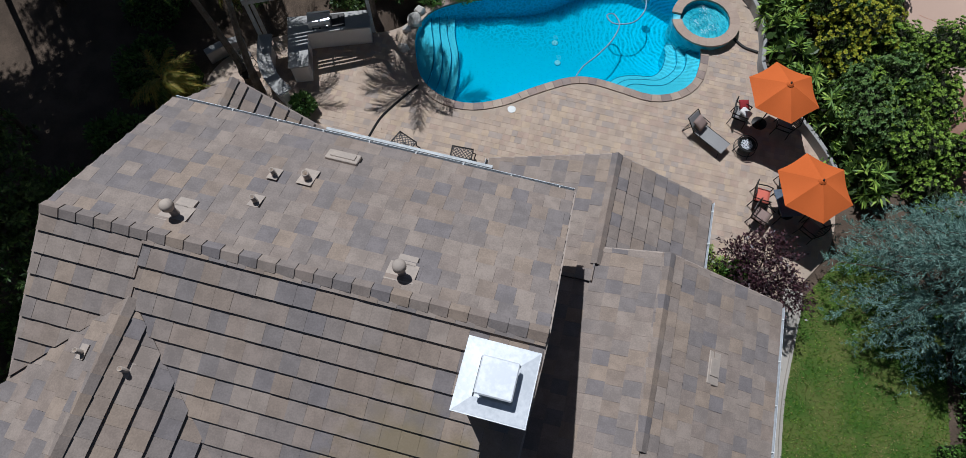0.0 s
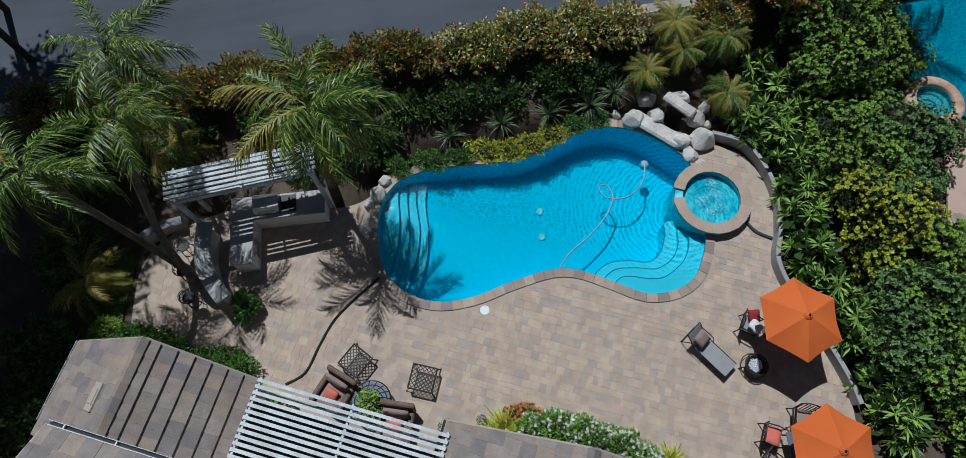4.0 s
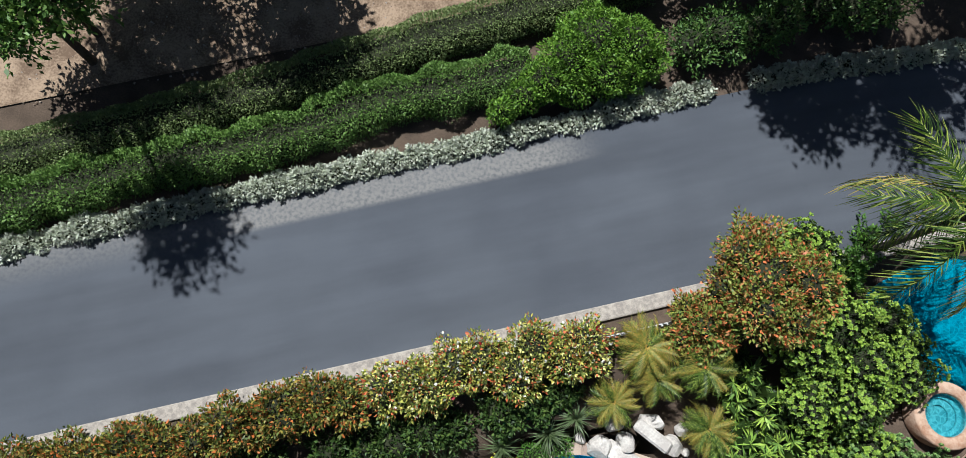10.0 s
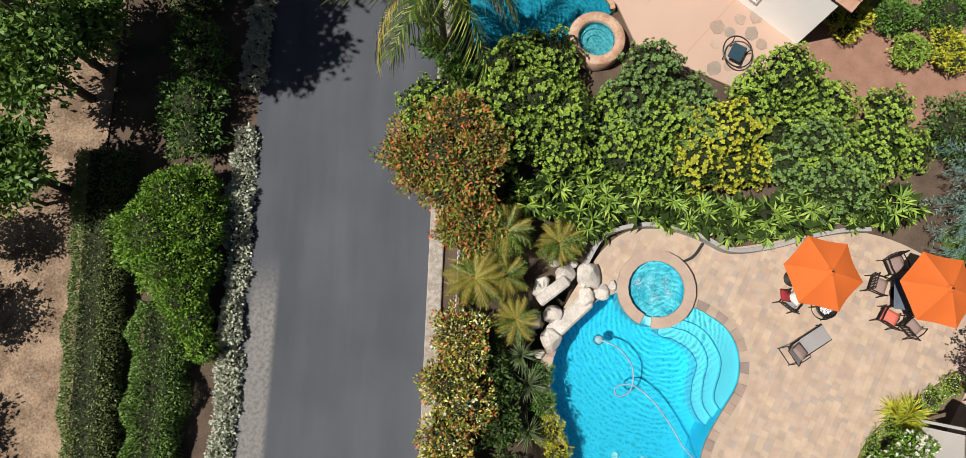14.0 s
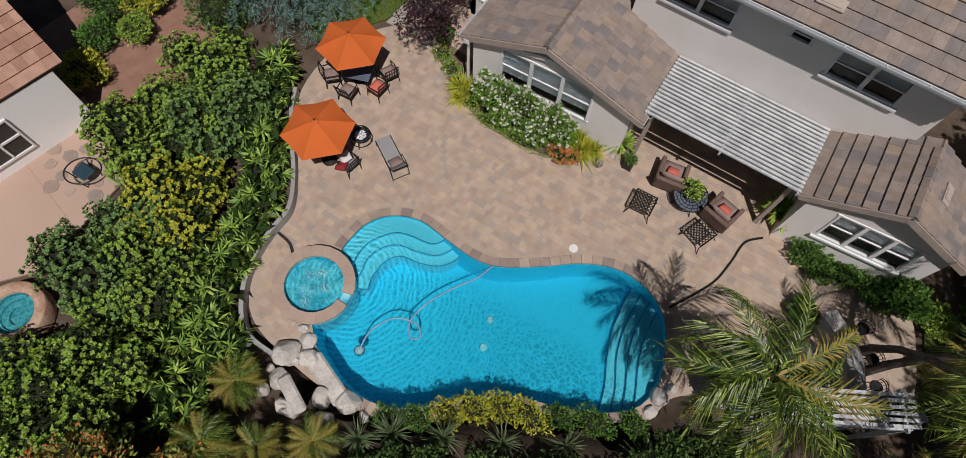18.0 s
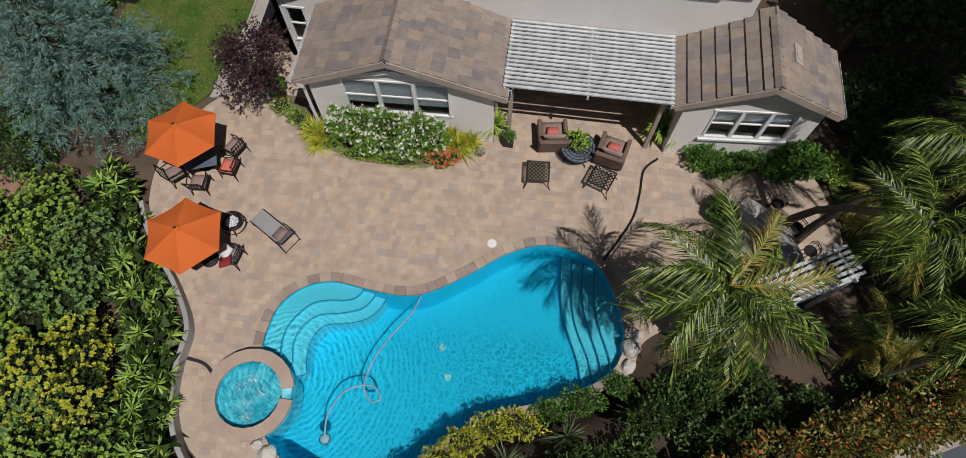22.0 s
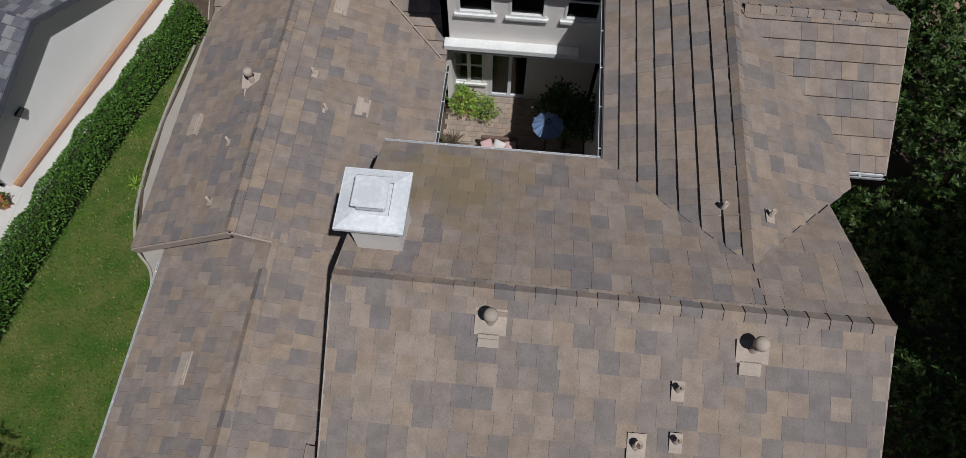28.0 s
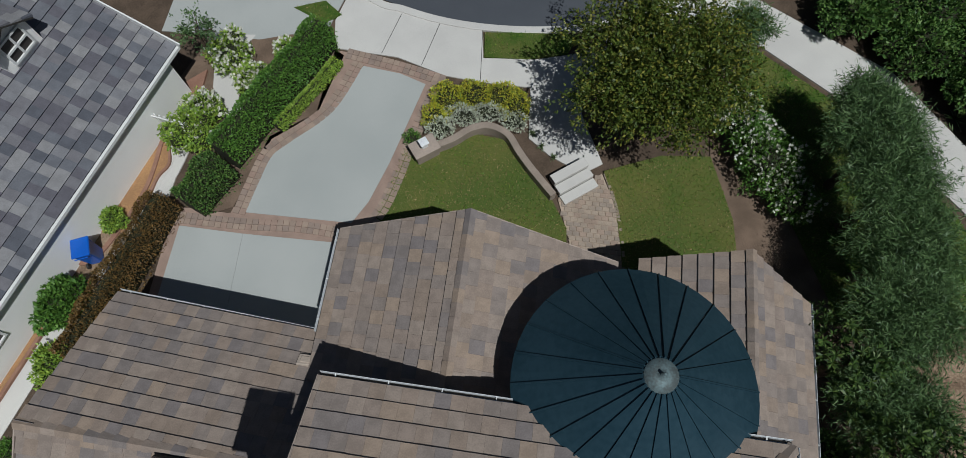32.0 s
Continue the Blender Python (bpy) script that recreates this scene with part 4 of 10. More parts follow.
for x, y, z in ((-1.76, 2.5, 8.1), (-6.3, 2.55, 8.08), (5.4, -4.5, 4.9)):
    if flue is None:
        flue = tagged(empty("flue_pipe", (x, y, z)), "pale flue pipe with a round cowl on the roof", "flue", "roof pipes")
        bm = bmesh.new()
        lathe(bm, [(0.08, -0.1), (0.075, 0.4), (0.0, 0.4)], (0, 0, 0), 14)
        part("pipe", bm, "flashing", flue, smooth=True)
        bm = bmesh.new()
        lathe(bm, [(0.11, 0.37), (0.13, 0.42), (0.13, 0.5), (0.09, 0.56), (0, 0.57)], (0, 0, 0), 16)
        part("cowl", bm, "vent_pale", flue, smooth=True)
        bm = bmesh.new()
        for q in box(bm, -0.28, -0.2, -0.12, 0.28, 0.22, -0.03) + box(bm, -0.17, 0.2, -0.12, 0.2, 0.42, -0.03):
            q.co.z -= 0.474 * q.co.y - 0.115
        part("base_plate", bm, "vent_pale", flue, "pale flashing plate")
    else:
        copy_thing(flue, pose(x, y, z))
plate = None
PLATES = [(-4.06, 5.08, 6.89, 0.75, 0.33, "n"), (3.57, -7.6, 4.75, 0.4, 0.75, "w"), (2.47, -4.4, 4.24, 0.4, 0.6, "w"), (5.35, 3.2, 4.15, 0.36, 0.8, "e"), (7.1, -3.5, 4.05, 0.35, 0.7, "e"), (-2.2, -8.9, 7.3, 0.75, 0.33, "s"), (2.0, -13.8, 3.6, 0.7, 0.33, "f"), (-9.6, 6.3, 3.88, 0.3, 0.7, "u")]
WAYS = {"n": (0, 0.474, 1), "w": (-0.45, 0, 1), "e": (0.5, 0, 1), "s": (0, -0.48, 1), "f": (0, 0.5, 1), "u": (-0.6, 0, 1)}
for x, y, z, w, d, k in PLATES:
    nz = Vector(WAYS[k] if k != "f" else (0, -0.5, 1)).normalized()
    if k == "s":
        nz = Vector((0, 0.48, 1)).normalized()
    ob = tagged(empty("roof_vent", (x, y, z)), "pale low-profile vent set flush in the roof tiles", "roof vent", "roof vents")
    ex = Vector((1, 0, 0)) - nz * nz.x
    ex.normalize()
    ob.matrix_world = Matrix.Translation((x, y, z)) @ Matrix((ex, nz.cross(ex), nz)).transposed().to_4x4()
    part("plate", boxes((-w / 2, -d / 2, -0.1, w / 2, d / 2, 0.075), bevel=0.015), "vent_pale", ob)
    part("hood", boxes((-w * 0.38, -d * 0.25, 0.07, w * 0.38, d * 0.3, 0.1), bevel=0.01), "vent_pale", ob)
PIPES = [(-5.1, 3.3, 7.75, 0.09), (-5.15, 4.12, 7.35, 0.09), (-4.48, 4.25, 7.28, 0.13), (3.8, -4.97, 4.85, 0.07), (3.31, -3.98, 4.62, 0.07), (5.58, -2.59, 4.8, 0.06), (5.6, -0.83, 4.8, 0.06), (-6.15, -0.4, 7.6, 0.08), (-7.05, -0.3, 7.65, 0.08), (6.1, -8.9, 3.8, 0.07)]
for x, y, z, r in PIPES:
    ob = tagged(empty("vent_pipe", (x, y, z)), "short tan vent pipe with a pale flashing plate", "vent pipe", "roof pipes")
    bm = bmesh.new()
    lathe(bm, [(r * 0.62, -0.15), (r * 0.6, 0.28), (r * 0.46, 0.28), (r * 0.46, 0.12), (0, 0.12)], (0, 0, 0), 12)
    part("pipe", bm, "vent_pale", ob, smooth=True)
    nz = Vector((0, 0.474, 1) if x < 0 and y > 2 else ((-0.46, 0, 1) if 0 < x < 4.7 else ((0.5, 0, 1) if x > 0 else ((0.45, 0, 1) if x > -6.5 else (-0.45, 0, 1))))).normalized()
    bm = bmesh.new()
    for q in box(bm, -1.25 * r, -1.6 * r, 0.03, 1.25 * r, 2.0 * r, 0.055):
        q.co.z -= (nz.x * q.co.x + nz.y * q.co.y) / nz.z
    part("base_plate", bm, "vent_pale", ob)

# ---- pool, spa and patio details ----
M["plaster_dark"] = material("pool_tile", (0.02, 0.16, 0.32), (0.03, 0.2, 0.38), 0.3, scale=10, fine=60, bump=0.05)
M["spa_plaster"] = material("spa_plaster", (0.03, 0.38, 0.52), (0.3, 0.72, 0.8), 0.5, scale=2.4, fine=14, bump=0.05)
# paler than the pool floor: brightness of shallow water put into the colour
M["step_plaster"] = material("pool_shallow_bright_plaster", (0.24, 0.72, 0.86), (0.28, 0.75, 0.88), 0.6, scale=30, fine=70, bump=0.05, mix=0.42)
M["pale_fitting"] = material("pale_fitting", (0.25, 0.42, 0.48), (0.2, 0.36, 0.42), 0.5, scale=6, fine=60)
M["foam"] = material("foam", (0.75, 0.85, 0.88), (0.6, 0.78, 0.84), 0.6, scale=20, fine=120, bump=0.6)
M["hose"] = material("hose_plastic", (0.3, 0.42, 0.52), (0.2, 0.3, 0.4), 0.5, scale=8, fine=40, bump=0)
M["white_plastic"] = material("white_plastic", (0.75, 0.75, 0.72), (0.68, 0.68, 0.64), 0.5, scale=8, fine=40, bump=0)
M["boulder"] = material("boulder", (0.6, 0.56, 0.5), (0.42, 0.38, 0.34), 0.9, scale=8, fine=60, bump=0.5)
M["kerb"] = material("grey_concrete", (0.28, 0.27, 0.26), (0.36, 0.35, 0.33), 0.85, scale=5, fine=100)
M["spa_stone"] = palette(material("spa_stone", (1, 1, 1), (0.85, 0.85, 0.85), 0.8, scale=8, fine=120), [(0.43, 0.32, 0.25), (0.44, 0.33, 0.255), (0.425, 0.315, 0.245)], "object")
M["paver_one"] = palette(material("paver_single", (1, 1, 1), (0.8, 0.8, 0.8), 0.85, scale=8, fine=150, bump=0.2), [(0.46, 0.35, 0.265), (0.5, 0.385, 0.29), (0.42, 0.325, 0.255), (0.475, 0.355, 0.265), (0.4, 0.325, 0.27), (0.51, 0.385, 0.275), (0.45, 0.33, 0.255), (0.48, 0.37, 0.285)], "object")
M["black_edging"] = material("black_edging", (0.008, 0.008, 0.008), (0.014, 0.013, 0.012), 0.85, scale=8, fine=90)
M["joint_sand"] = material("joint_sand", (0.44, 0.345, 0.265), (0.38, 0.3, 0.23), 0.95, scale=4, fine=150)


def arc_of(test):
    """The run of pool-edge points that pass a test, in order."""
    ok = [test(x, y) for x, y in POOL]
    n = len(POOL)
    start = next(i for i in range(n) if ok[i] and not ok[i - 1])
    out = []
    while ok[(start + len(out)) % n] and len(out) < n:
        out.append((start + len(out)) % n)
    return out


def pool_steps(label, rings):
    """Steps that follow the pool's end: rows of the outer run of edge points and inner curves, deepest first."""
    for z, test, curve in rings:
        outer = [grow(POOL, 0.02)[i] for i in arc_of(test)]
        line = smooth_ring(curve, 8, closed=False)
        bm = bmesh.new()
        fill(bm, outer + line[::-1], z)
        lo = [bm.verts.new((x, y, pool_bed(x) - 0.01)) for x, y in line]
        hi = [bm.verts.new((x, y, z)) for x, y in line]
        for i in range(len(line) - 1):
            bm.faces.new((hi[i], hi[i + 1], lo[i + 1], lo[i]))
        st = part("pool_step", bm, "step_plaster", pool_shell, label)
        bm = bmesh.new()
        tube(bm, [(x, y, z + 0.002) for x, y in line], 0.014, 6)
        part("nosing", bm, "plaster_dark", st, "dark blue tile edge")


pool_steps("shallow rounded pool steps", [
    (-0.56, lambda x, y: y < 16.6 and x > 1.68, [(1.7, 13.7), (1.81, 14.11), (2.16, 14.52), (2.74, 14.76), (3.4, 14.9), (3.71, 15.34), (3.76, 15.96), (3.72, 16.5), (4.75, 16.6)]),
    (-0.38, lambda x, y: y < 16.4 and x > 1.98, [(2.0, 13.66), (2.13, 14.0), (2.41, 14.31), (3.02, 14.52), (3.66, 14.67), (4.09, 15.14), (4.2, 15.68), (4.12, 16.3), (4.82, 16.4)]),
    (-0.2, lambda x, y: y < 16.2 and x > 2.35, [(2.37, 13.6), (2.44, 13.82), (2.6, 14.02), (2.9, 14.13), (3.47, 14.21), (3.95, 14.42), (4.39, 15.02), (4.51, 15.55), (4.48, 16.1), (4.88, 16.2)])])
pool_steps("curved pool steps", [
    (-0.68, lambda x, y: x < -3.65 and y < 15.9, [(-4.65, 15.92), (-4.45, 15.0), (-4.0, 13.9), (-3.75, 12.8), (-3.7, 11.56)]),
    (-0.56, lambda x, y: x < -4.0 and y < 15.75, [(-4.95, 15.7), (-4.75, 14.9), (-4.3, 13.9), (-4.08, 12.8), (-4.05, 11.62)]),
    (-0.43, lambda x, y: x < -4.35 and y < 15.5, [(-5.2, 15.45), (-5.02, 14.8), (-4.62, 13.8), (-4.4, 12.85), (-4.4, 11.8)]),
    (-0.3, lambda x, y: x < -4.7 and y < 15.25, [(-5.45, 15.2), (-5.3, 14.7), (-4.95, 13.8), (-4.75, 12.9), (-4.75, 12.0)])])
n = len(POOL)
bm = bmesh.new()
inner = grow(POOL, -0.012)
a, b = [bm.verts.new((x, y, -0.02)) for x, y in inner], [bm.verts.new((x, y, -0.2)) for x, y in inner]
for i in range(n):
    bm.faces.new((a[(i + 1) % n], a[i], b[i], b[(i + 1) % n]))
part("waterline_tiles", bm, "plaster_dark", pool_shell, "dark blue waterline tiles")
# coping stones along the edge, each a piece
length = [0.0]
for i in range(n):
    length.append(length[-1] + math.hypot(POOL[(i + 1) % n][0] - POOL[i][0], POOL[(i + 1) % n][1] - POOL[i][1]))
count = int(length[-1] / 0.34)
outer, lip = grow(POOL, 0.26), grow(POOL, -0.03)
rnd = random.Random(4)


def on_ring(ring, s):
    s %= length[-1]
    i = max(k for k in range(n) if length[k] <= s)
    t = (s - length[i]) / (length[i + 1] - length[i])
    p, q = ring[i], ring[(i + 1) % n]
    return p[0] + (q[0] - p[0]) * t, p[1] + (q[1] - p[1]) * t


for k in range(count):
    s0, s1 = length[-1] * (k + 0.012) / count, length[-1] * (k + 0.988) / count
    quad = [on_ring(lip, s0), on_ring(lip, s1), on_ring(outer, s1), on_ring(outer, s0)]
    if inside(sum(q[0] for q in quad) / 4, sum(q[1] for q in quad) / 4, smooth_ring([(4.85 + 1.25 * math.cos(a * 0.785), 17.3 + 1.25 * math.sin(a * 0.785)) for a in range(8)], 2)):
        continue
    h = 0.03 + rnd.uniform(0, 0.008)
    bm = bmesh.new()
    prism(bm, quad[::-1] if (quad[1][0] - quad[0][0]) * (quad[2][1] - quad[1][1]) - (quad[1][1] - quad[0][1]) * (quad[2][0] - quad[1][0]) < 0 else quad, -0.06, h)
    part("coping_stone", bm, "coping", patio)
bw = M["water"].copy()
bw.name = "bubbling_water"
for node in bw.node_tree.nodes:
    if node.type == "TEX_NOISE":
        node.inputs["Scale"].default_value = 5.0
    if node.type == "BUMP":
        node.inputs["Strength"].default_value, node.inputs["Distance"].default_value = 1.0, 0.15
M["bubble_water"] = bw
# spa: raised ring with a stone rim, a bench and bubbling water
SX, SY = 4.87, 17.35
spa = tagged(empty("spa", (SX, SY, 0)), "round raised spa with a tan stone rim and bubbling water", "spa")
bm = bmesh.new()
lathe(bm, [(1.22, -1.0), (1.22, 0.27), (0.95, 0.27), (0.95, 0.05), (0.55, 0.045), (0.5, 0.012), (0, 0.01)], (0, 0, 0), 48)
part("spa_shell", bm, "spa_plaster", spa, "blue-green plaster shell")
for k in range(22):
    a0, a1 = 2 * math.pi * (k + 0.004) / 22, 2 * math.pi * (k + 0.996) / 22
    if k == 11:
        continue
    bm = bmesh.new()
    prism(bm, [(r * math.cos(a), r * math.sin(a)) for r, a in ((0.93, a0), (1.29, a0), (1.3, (a0 + a1) / 2), (1.29, a1), (0.93, a1), (0.92, (a0 + a1) / 2))], 0.27, 0.35)
    part("rim_stone", bm, "spa_stone", spa)
bm = bmesh.new()
lathe(bm, [(0.95, 0.16), (0, 0.16)], (0, 0, 0), 48)
sw = part("spa_water", bm, "bubble_water", spa, "bubbling water")
foam_rnd = random.Random(6)
for fx, fy, fr in ((0.1, 0.28, 0.3), (-0.28, -0.1, 0.2), (0.34, -0.2, 0.22), (-0.1, 0.62, 0.18), (0.05, -0.45, 0.14)):
    bm = bmesh.new()
    for i in range(90):
        a, d = foam_rnd.uniform(0, 6.283), fr * math.sqrt(foam_rnd.random())
        k = foam_rnd.uniform(0.005, 0.015) * (1.15 - d / fr * 0.7)
        bmesh.ops.create_icosphere(bm, subdivisions=1, radius=1.0, matrix=Matrix.Translation((fx + d * math.cos(a) * 1.3, fy + d * math.sin(a), 0.163)) @ Matrix.Diagonal((k * 1.6, k * 1.2, k * 0.4, 1)))
    tagged(part("foam", bm, "foam", spa, "white churned foam", True), kind="stuff")
# cleaner hose, robot, floor drains and skimmer lid
hose = tagged(empty("pool_cleaner", (2.5, 18.1, 0)), "pool cleaner with a long pale hose floating on the water", "pool cleaner")
line = smooth_ring([(2.55, 18.2), (2.6, 17.55), (2.25, 16.85), (1.55, 16.6), (1.2, 16.9), (1.45, 17.05), (1.75, 16.6), (1.6, 15.8), (1.2, 15.0), (0.75, 14.3), (0.55, 13.68)], 8, closed=False)
bm = bmesh.new()
tube(bm, [(x - 2.5, y - 18.1, -0.1) for x, y in line], 0.028, 7)
part("hose", bm, "hose", hose, smooth=True)
bm = bmesh.new()
lathe(bm, [(0.0, -0.3), (0.16, -0.3), (0.18, -0.2), (0.12, -0.1), (0, -0.07)], (0.05, 0.12, 0), 12)
part("body", bm, "pale_fitting", hose, smooth=True)
for x, y in ((-0.55, 15.9), (-0.25, 15.0)):
    bm = bmesh.new()
    lathe(bm, [(0.1, 0.0), (0.13, 0.025), (0.1, 0.04), (0.07, 0.03), (0.0, 0.03)], (0, 0, 0), 16)
    d = tagged(part("pool_drain", bm, "foam", smooth=True), "round white drain cover on the pool floor", "drain", "pool drains")
    d.location = (x, y, pool_bed(x))
bm = bmesh.new()
lathe(bm, [(0.15, -0.01), (0.15, 0.012), (0.13, 0.016), (0.12, 0.012), (0, 0.014)], (-1.4, 11.72, 0), 24)
tagged(part("skimmer_lid", bm, "white_plastic"), "round white skimmer lid set in the patio", "skimmer lid")
# pavers laid in courses; the stretch between house and pool as single pieces
SPA_RING = [(SX + 1.2 * math.cos(k * 0.3927), SY + 1.2 * math.sin(k * 0.3927)) for k in range(16)]
edge = grow(POOL, 0.265)
rnd = random.Random(12)
verts, faces, shapes, singles = [], [], {}, 0
y = 5.0
while y < 19.8:
    h = rnd.choice((0.15, 0.2, 0.25))
    x = -12.0 + rnd.uniform(0, 0.3)
    while x < 10.4:
        w = rnd.choice((0.15, 0.2, 0.25, 0.3))
        cx, cy = x + w / 2, y + h / 2
        if all(inside(qx, qy, PATIO) for qx, qy in ((x, y), (x + w, y + h), (x + w, y), (x, y + h))) and not any(inside(qx, qy, edge) for qx, qy in ((x, y), (x + w, y + h), (x + w, y), (x, y + h))) and not inside(cx, cy, SPA_RING):
            z = rnd.uniform(-0.002, 0.003)
            if -2.2 < cx < 1.2 and 9.2 < cy < 13.0 and singles < 290:
                singles += 1
                if (w, h) not in shapes:
                    bm = bmesh.new()
                    box(bm, 0.0025, 0.0025, -0.03, w - 0.0025, h - 0.0025, 0.0, bevel=0.006)
                    me = bpy.data.meshes.new("paver")
                    bm.to_mesh(me)
                    bm.free()
                    me.materials.append(M["paver_one"])
                    shapes[w, h] = me
                o = new("paver", shapes[w, h])
                o.parent = patio
                o.location = (x, y, z)
            else:
                b = len(verts)
                verts += [(x + 0.0025, y + 0.0025, z), (x + w - 0.0025, y + 0.0025, z), (x + w - 0.0025, y + h - 0.0025, z), (x + 0.0025, y + h - 0.0025, z), (x + 0.0025, y + 0.0025, -0.012), (x + w - 0.0025, y + 0.0025, -0.012), (x + w - 0.0025, y + h - 0.0025, -0.012), (x + 0.0025, y + h - 0.0025, -0.012)]
                faces += [(b, b + 1, b + 2, b + 3), (b + 4, b + 5, b + 1, b), (b + 5, b + 6, b + 2, b + 1), (b + 6, b + 7, b + 3, b + 2), (b + 7, b + 4, b, b + 3)]
        x += w
    y += h
tagged(mesh("paver_field", verts, faces, "paver", patio), "tan and rose concrete pavers", kind="stuff")
patio.data.materials[0] = M["joint_sand"]


def ribbon(name, line, width, z0, z1, m, label, category, kind="", pieces=0.0, ground=None):
    """A kerb or low wall along a plan curve."""
    path = smooth_ring(line, 8, closed=False)
    left, right = [], []
    for i, p in enumerate(path):
        q, r = path[max(i - 1, 0)], path[min(i + 1, len(path) - 1)]
        d = Vector((r[0] - q[0], r[1] - q[1])).normalized()
        left.append((p[0] - d.y * width / 2, p[1] + d.x * width / 2))
        right.append((p[0] + d.y * width / 2, p[1] - d.x * width / 2))
    bm = bmesh.new()
    prof = [[bm.verts.new((x, y, z)) for (x, y), z in ((l, z0), (l, z1 - 0.02), ((l[0] * 0.93 + r[0] * 0.07, l[1] * 0.93 + r[1] * 0.07), z1), ((l[0] * 0.07 + r[0] * 0.93, l[1] * 0.07 + r[1] * 0.93), z1), (r, z1 - 0.02), (r, z0))] for l, r in zip(left, right)]
    for a, b in zip(prof, prof[1:]):
        for k in range(5):
            bm.faces.new((a[k], b[k], b[k + 1], a[k + 1]))
    bm.faces.new(prof[0])
    bm.faces.new(prof[-1][::-1])
    bmesh.ops.recalc_face_normals(bm, faces=bm.faces)
    return tagged(part(name, bm, m), label, category, kind=kind)


ribbon("patio_wall", [(4.5, 19.75), (5.6, 19.65), (6.4, 18.95), (6.95, 17.9), (7.15, 16.8), (7.2, 15.7), (7.9, 14.6), (8.9, 13.5), (9.6, 12.6), (10.0, 11.9)], 0.15, -0.05, 0.42, "kerb", "low curved grey concrete wall along the patio", "wall", "structure")
ribbon("patio_wall_bar", [(-12.75, 10.9), (-12.3, 11.45), (-11.7, 11.85)], 0.3, -0.05, 0.5, "kerb", "low curved seat wall by the bar patio", "wall", "structure")
ribbon("spa_step", [(6.1, 16.95), (6.5, 16.65), (7.05, 16.55)], 0.09, -0.02, 0.07, "dark_metal", "dark curved edging from spa to wall", "edging", "structure")
ribbon("drain_channel", [(-6.6, 7.9), (-6.15, 8.4), (-6.03, 9.3), (-5.85, 10.2), (-5.4, 11.1), (-4.95, 11.85)], 0.065, -0.02, 0.05, "black_edging", "dark curved edging strip across the patio", "edging", "structure")


def rock(x, y, z, rx, ry, rz, seed, m="boulder", label="pale weathered boulder by the pool", group="pool boulders"):
    bm = bmesh.new()
    bmesh.ops.create_icosphere(bm, subdivisions=3, radius=1.0)
    noise_at = Vector((seed * 3.1, seed * 1.7, seed * 0.9))
    for v in bm.verts:
        c = v.co.copy()
        k = 1 + 0.32 * noise.noise(c * 1.1 + noise_at) + 0.1 * noise.noise(c * 3.5 + noise_at)
        for ax in range(3):
            k = k if abs(c[ax]) < 0.75 else k * 0.93
        v.co = Vector((c.x * rx * k, c.y * ry * k, max(c.z * rz * k, -rz * 0.6)))
    cut = random.Random(seed * 13)
    for _ in range(9):
        n = Vector((cut.uniform(-1, 1), cut.uniform(-1, 1), cut.uniform(-0.1, 1))).normalized()
        far = max(v.co.dot(n) for v in bm.verts) * cut.uniform(0.7, 0.88)
        for v in bm.verts:
            over = v.co.dot(n) - far
            if over > 0:
                v.co -= n * over * 0.93
    ob = part("boulder", bm, m)
    ob.matrix_world = pose(x, y, z, 0, 0, seed * 47)
    return tagged(ob, label, "boulder", group)


for i, r in enumerate([(1.8, 19.65, 0.2, 0.45, 0.4, 0.42), (1.2, 19.75, 0.05, 0.2, 0.2, 0.2), (2.55, 19.95, 0.2, 0.4, 0.35, 0.4), (3.1, 20.75, 0.4, 0.5, 0.3, 0.4), (3.9, 20.2, 0.3, 0.35, 0.42, 0.5), (3.55, 19.25, 0.15, 0.35, 0.4, 0.4), (4.3, 19.5, 0.2, 0.45, 0.5, 0.55), (3.95, 18.9, 0.1, 0.33, 0.33, 0.3), (4.35, 18.62, 0.05, 0.22, 0.2, 0.2), (3.9, 19.5, 0.1, 0.18, 0.18, 0.25), (4.1, 20.7, 0.3, 0.22, 0.22, 0.3), (2.1, 20.5, 0.35, 0.4, 0.35, 0.35), (4.35, 20.1, 0.2, 0.15, 0.15, 0.3), (-5.9, 14.55, 0.15, 0.3, 0.36, 0.4), (-5.85, 15.1, 0.1, 0.22, 0.25, 0.28), (-6.1, 14.15, 0.05, 0.2, 0.2, 0.25), (-5.95, 13.3, 0.0, 0.22, 0.3, 0.25)]):
    rock(*r[:3], r[3] * 0.95, r[4] * 0.95, r[5] * 0.8, i + 1)
slab = part("waterfall_slab", boxes((-0.85, -0.28, -0.05, 0.85, 0.28, 0.14), bevel=0.07), "boulder")
slab.matrix_world = pose(2.75, 19.45, 0.15, 0, 0, -20)
tagged(slab, "long pale stone slab of the pool waterfall", "stone slab")
slab = part("waterfall_lintel", boxes((-0.6, -0.2, 0, 0.6, 0.2, 0.2), bevel=0.06), "boulder")
slab.matrix_world = pose(3.2, 20.35, 0.55, 0, 0, -25)
tagged(slab, "pale stone slab over the waterfall opening", "stone slab")

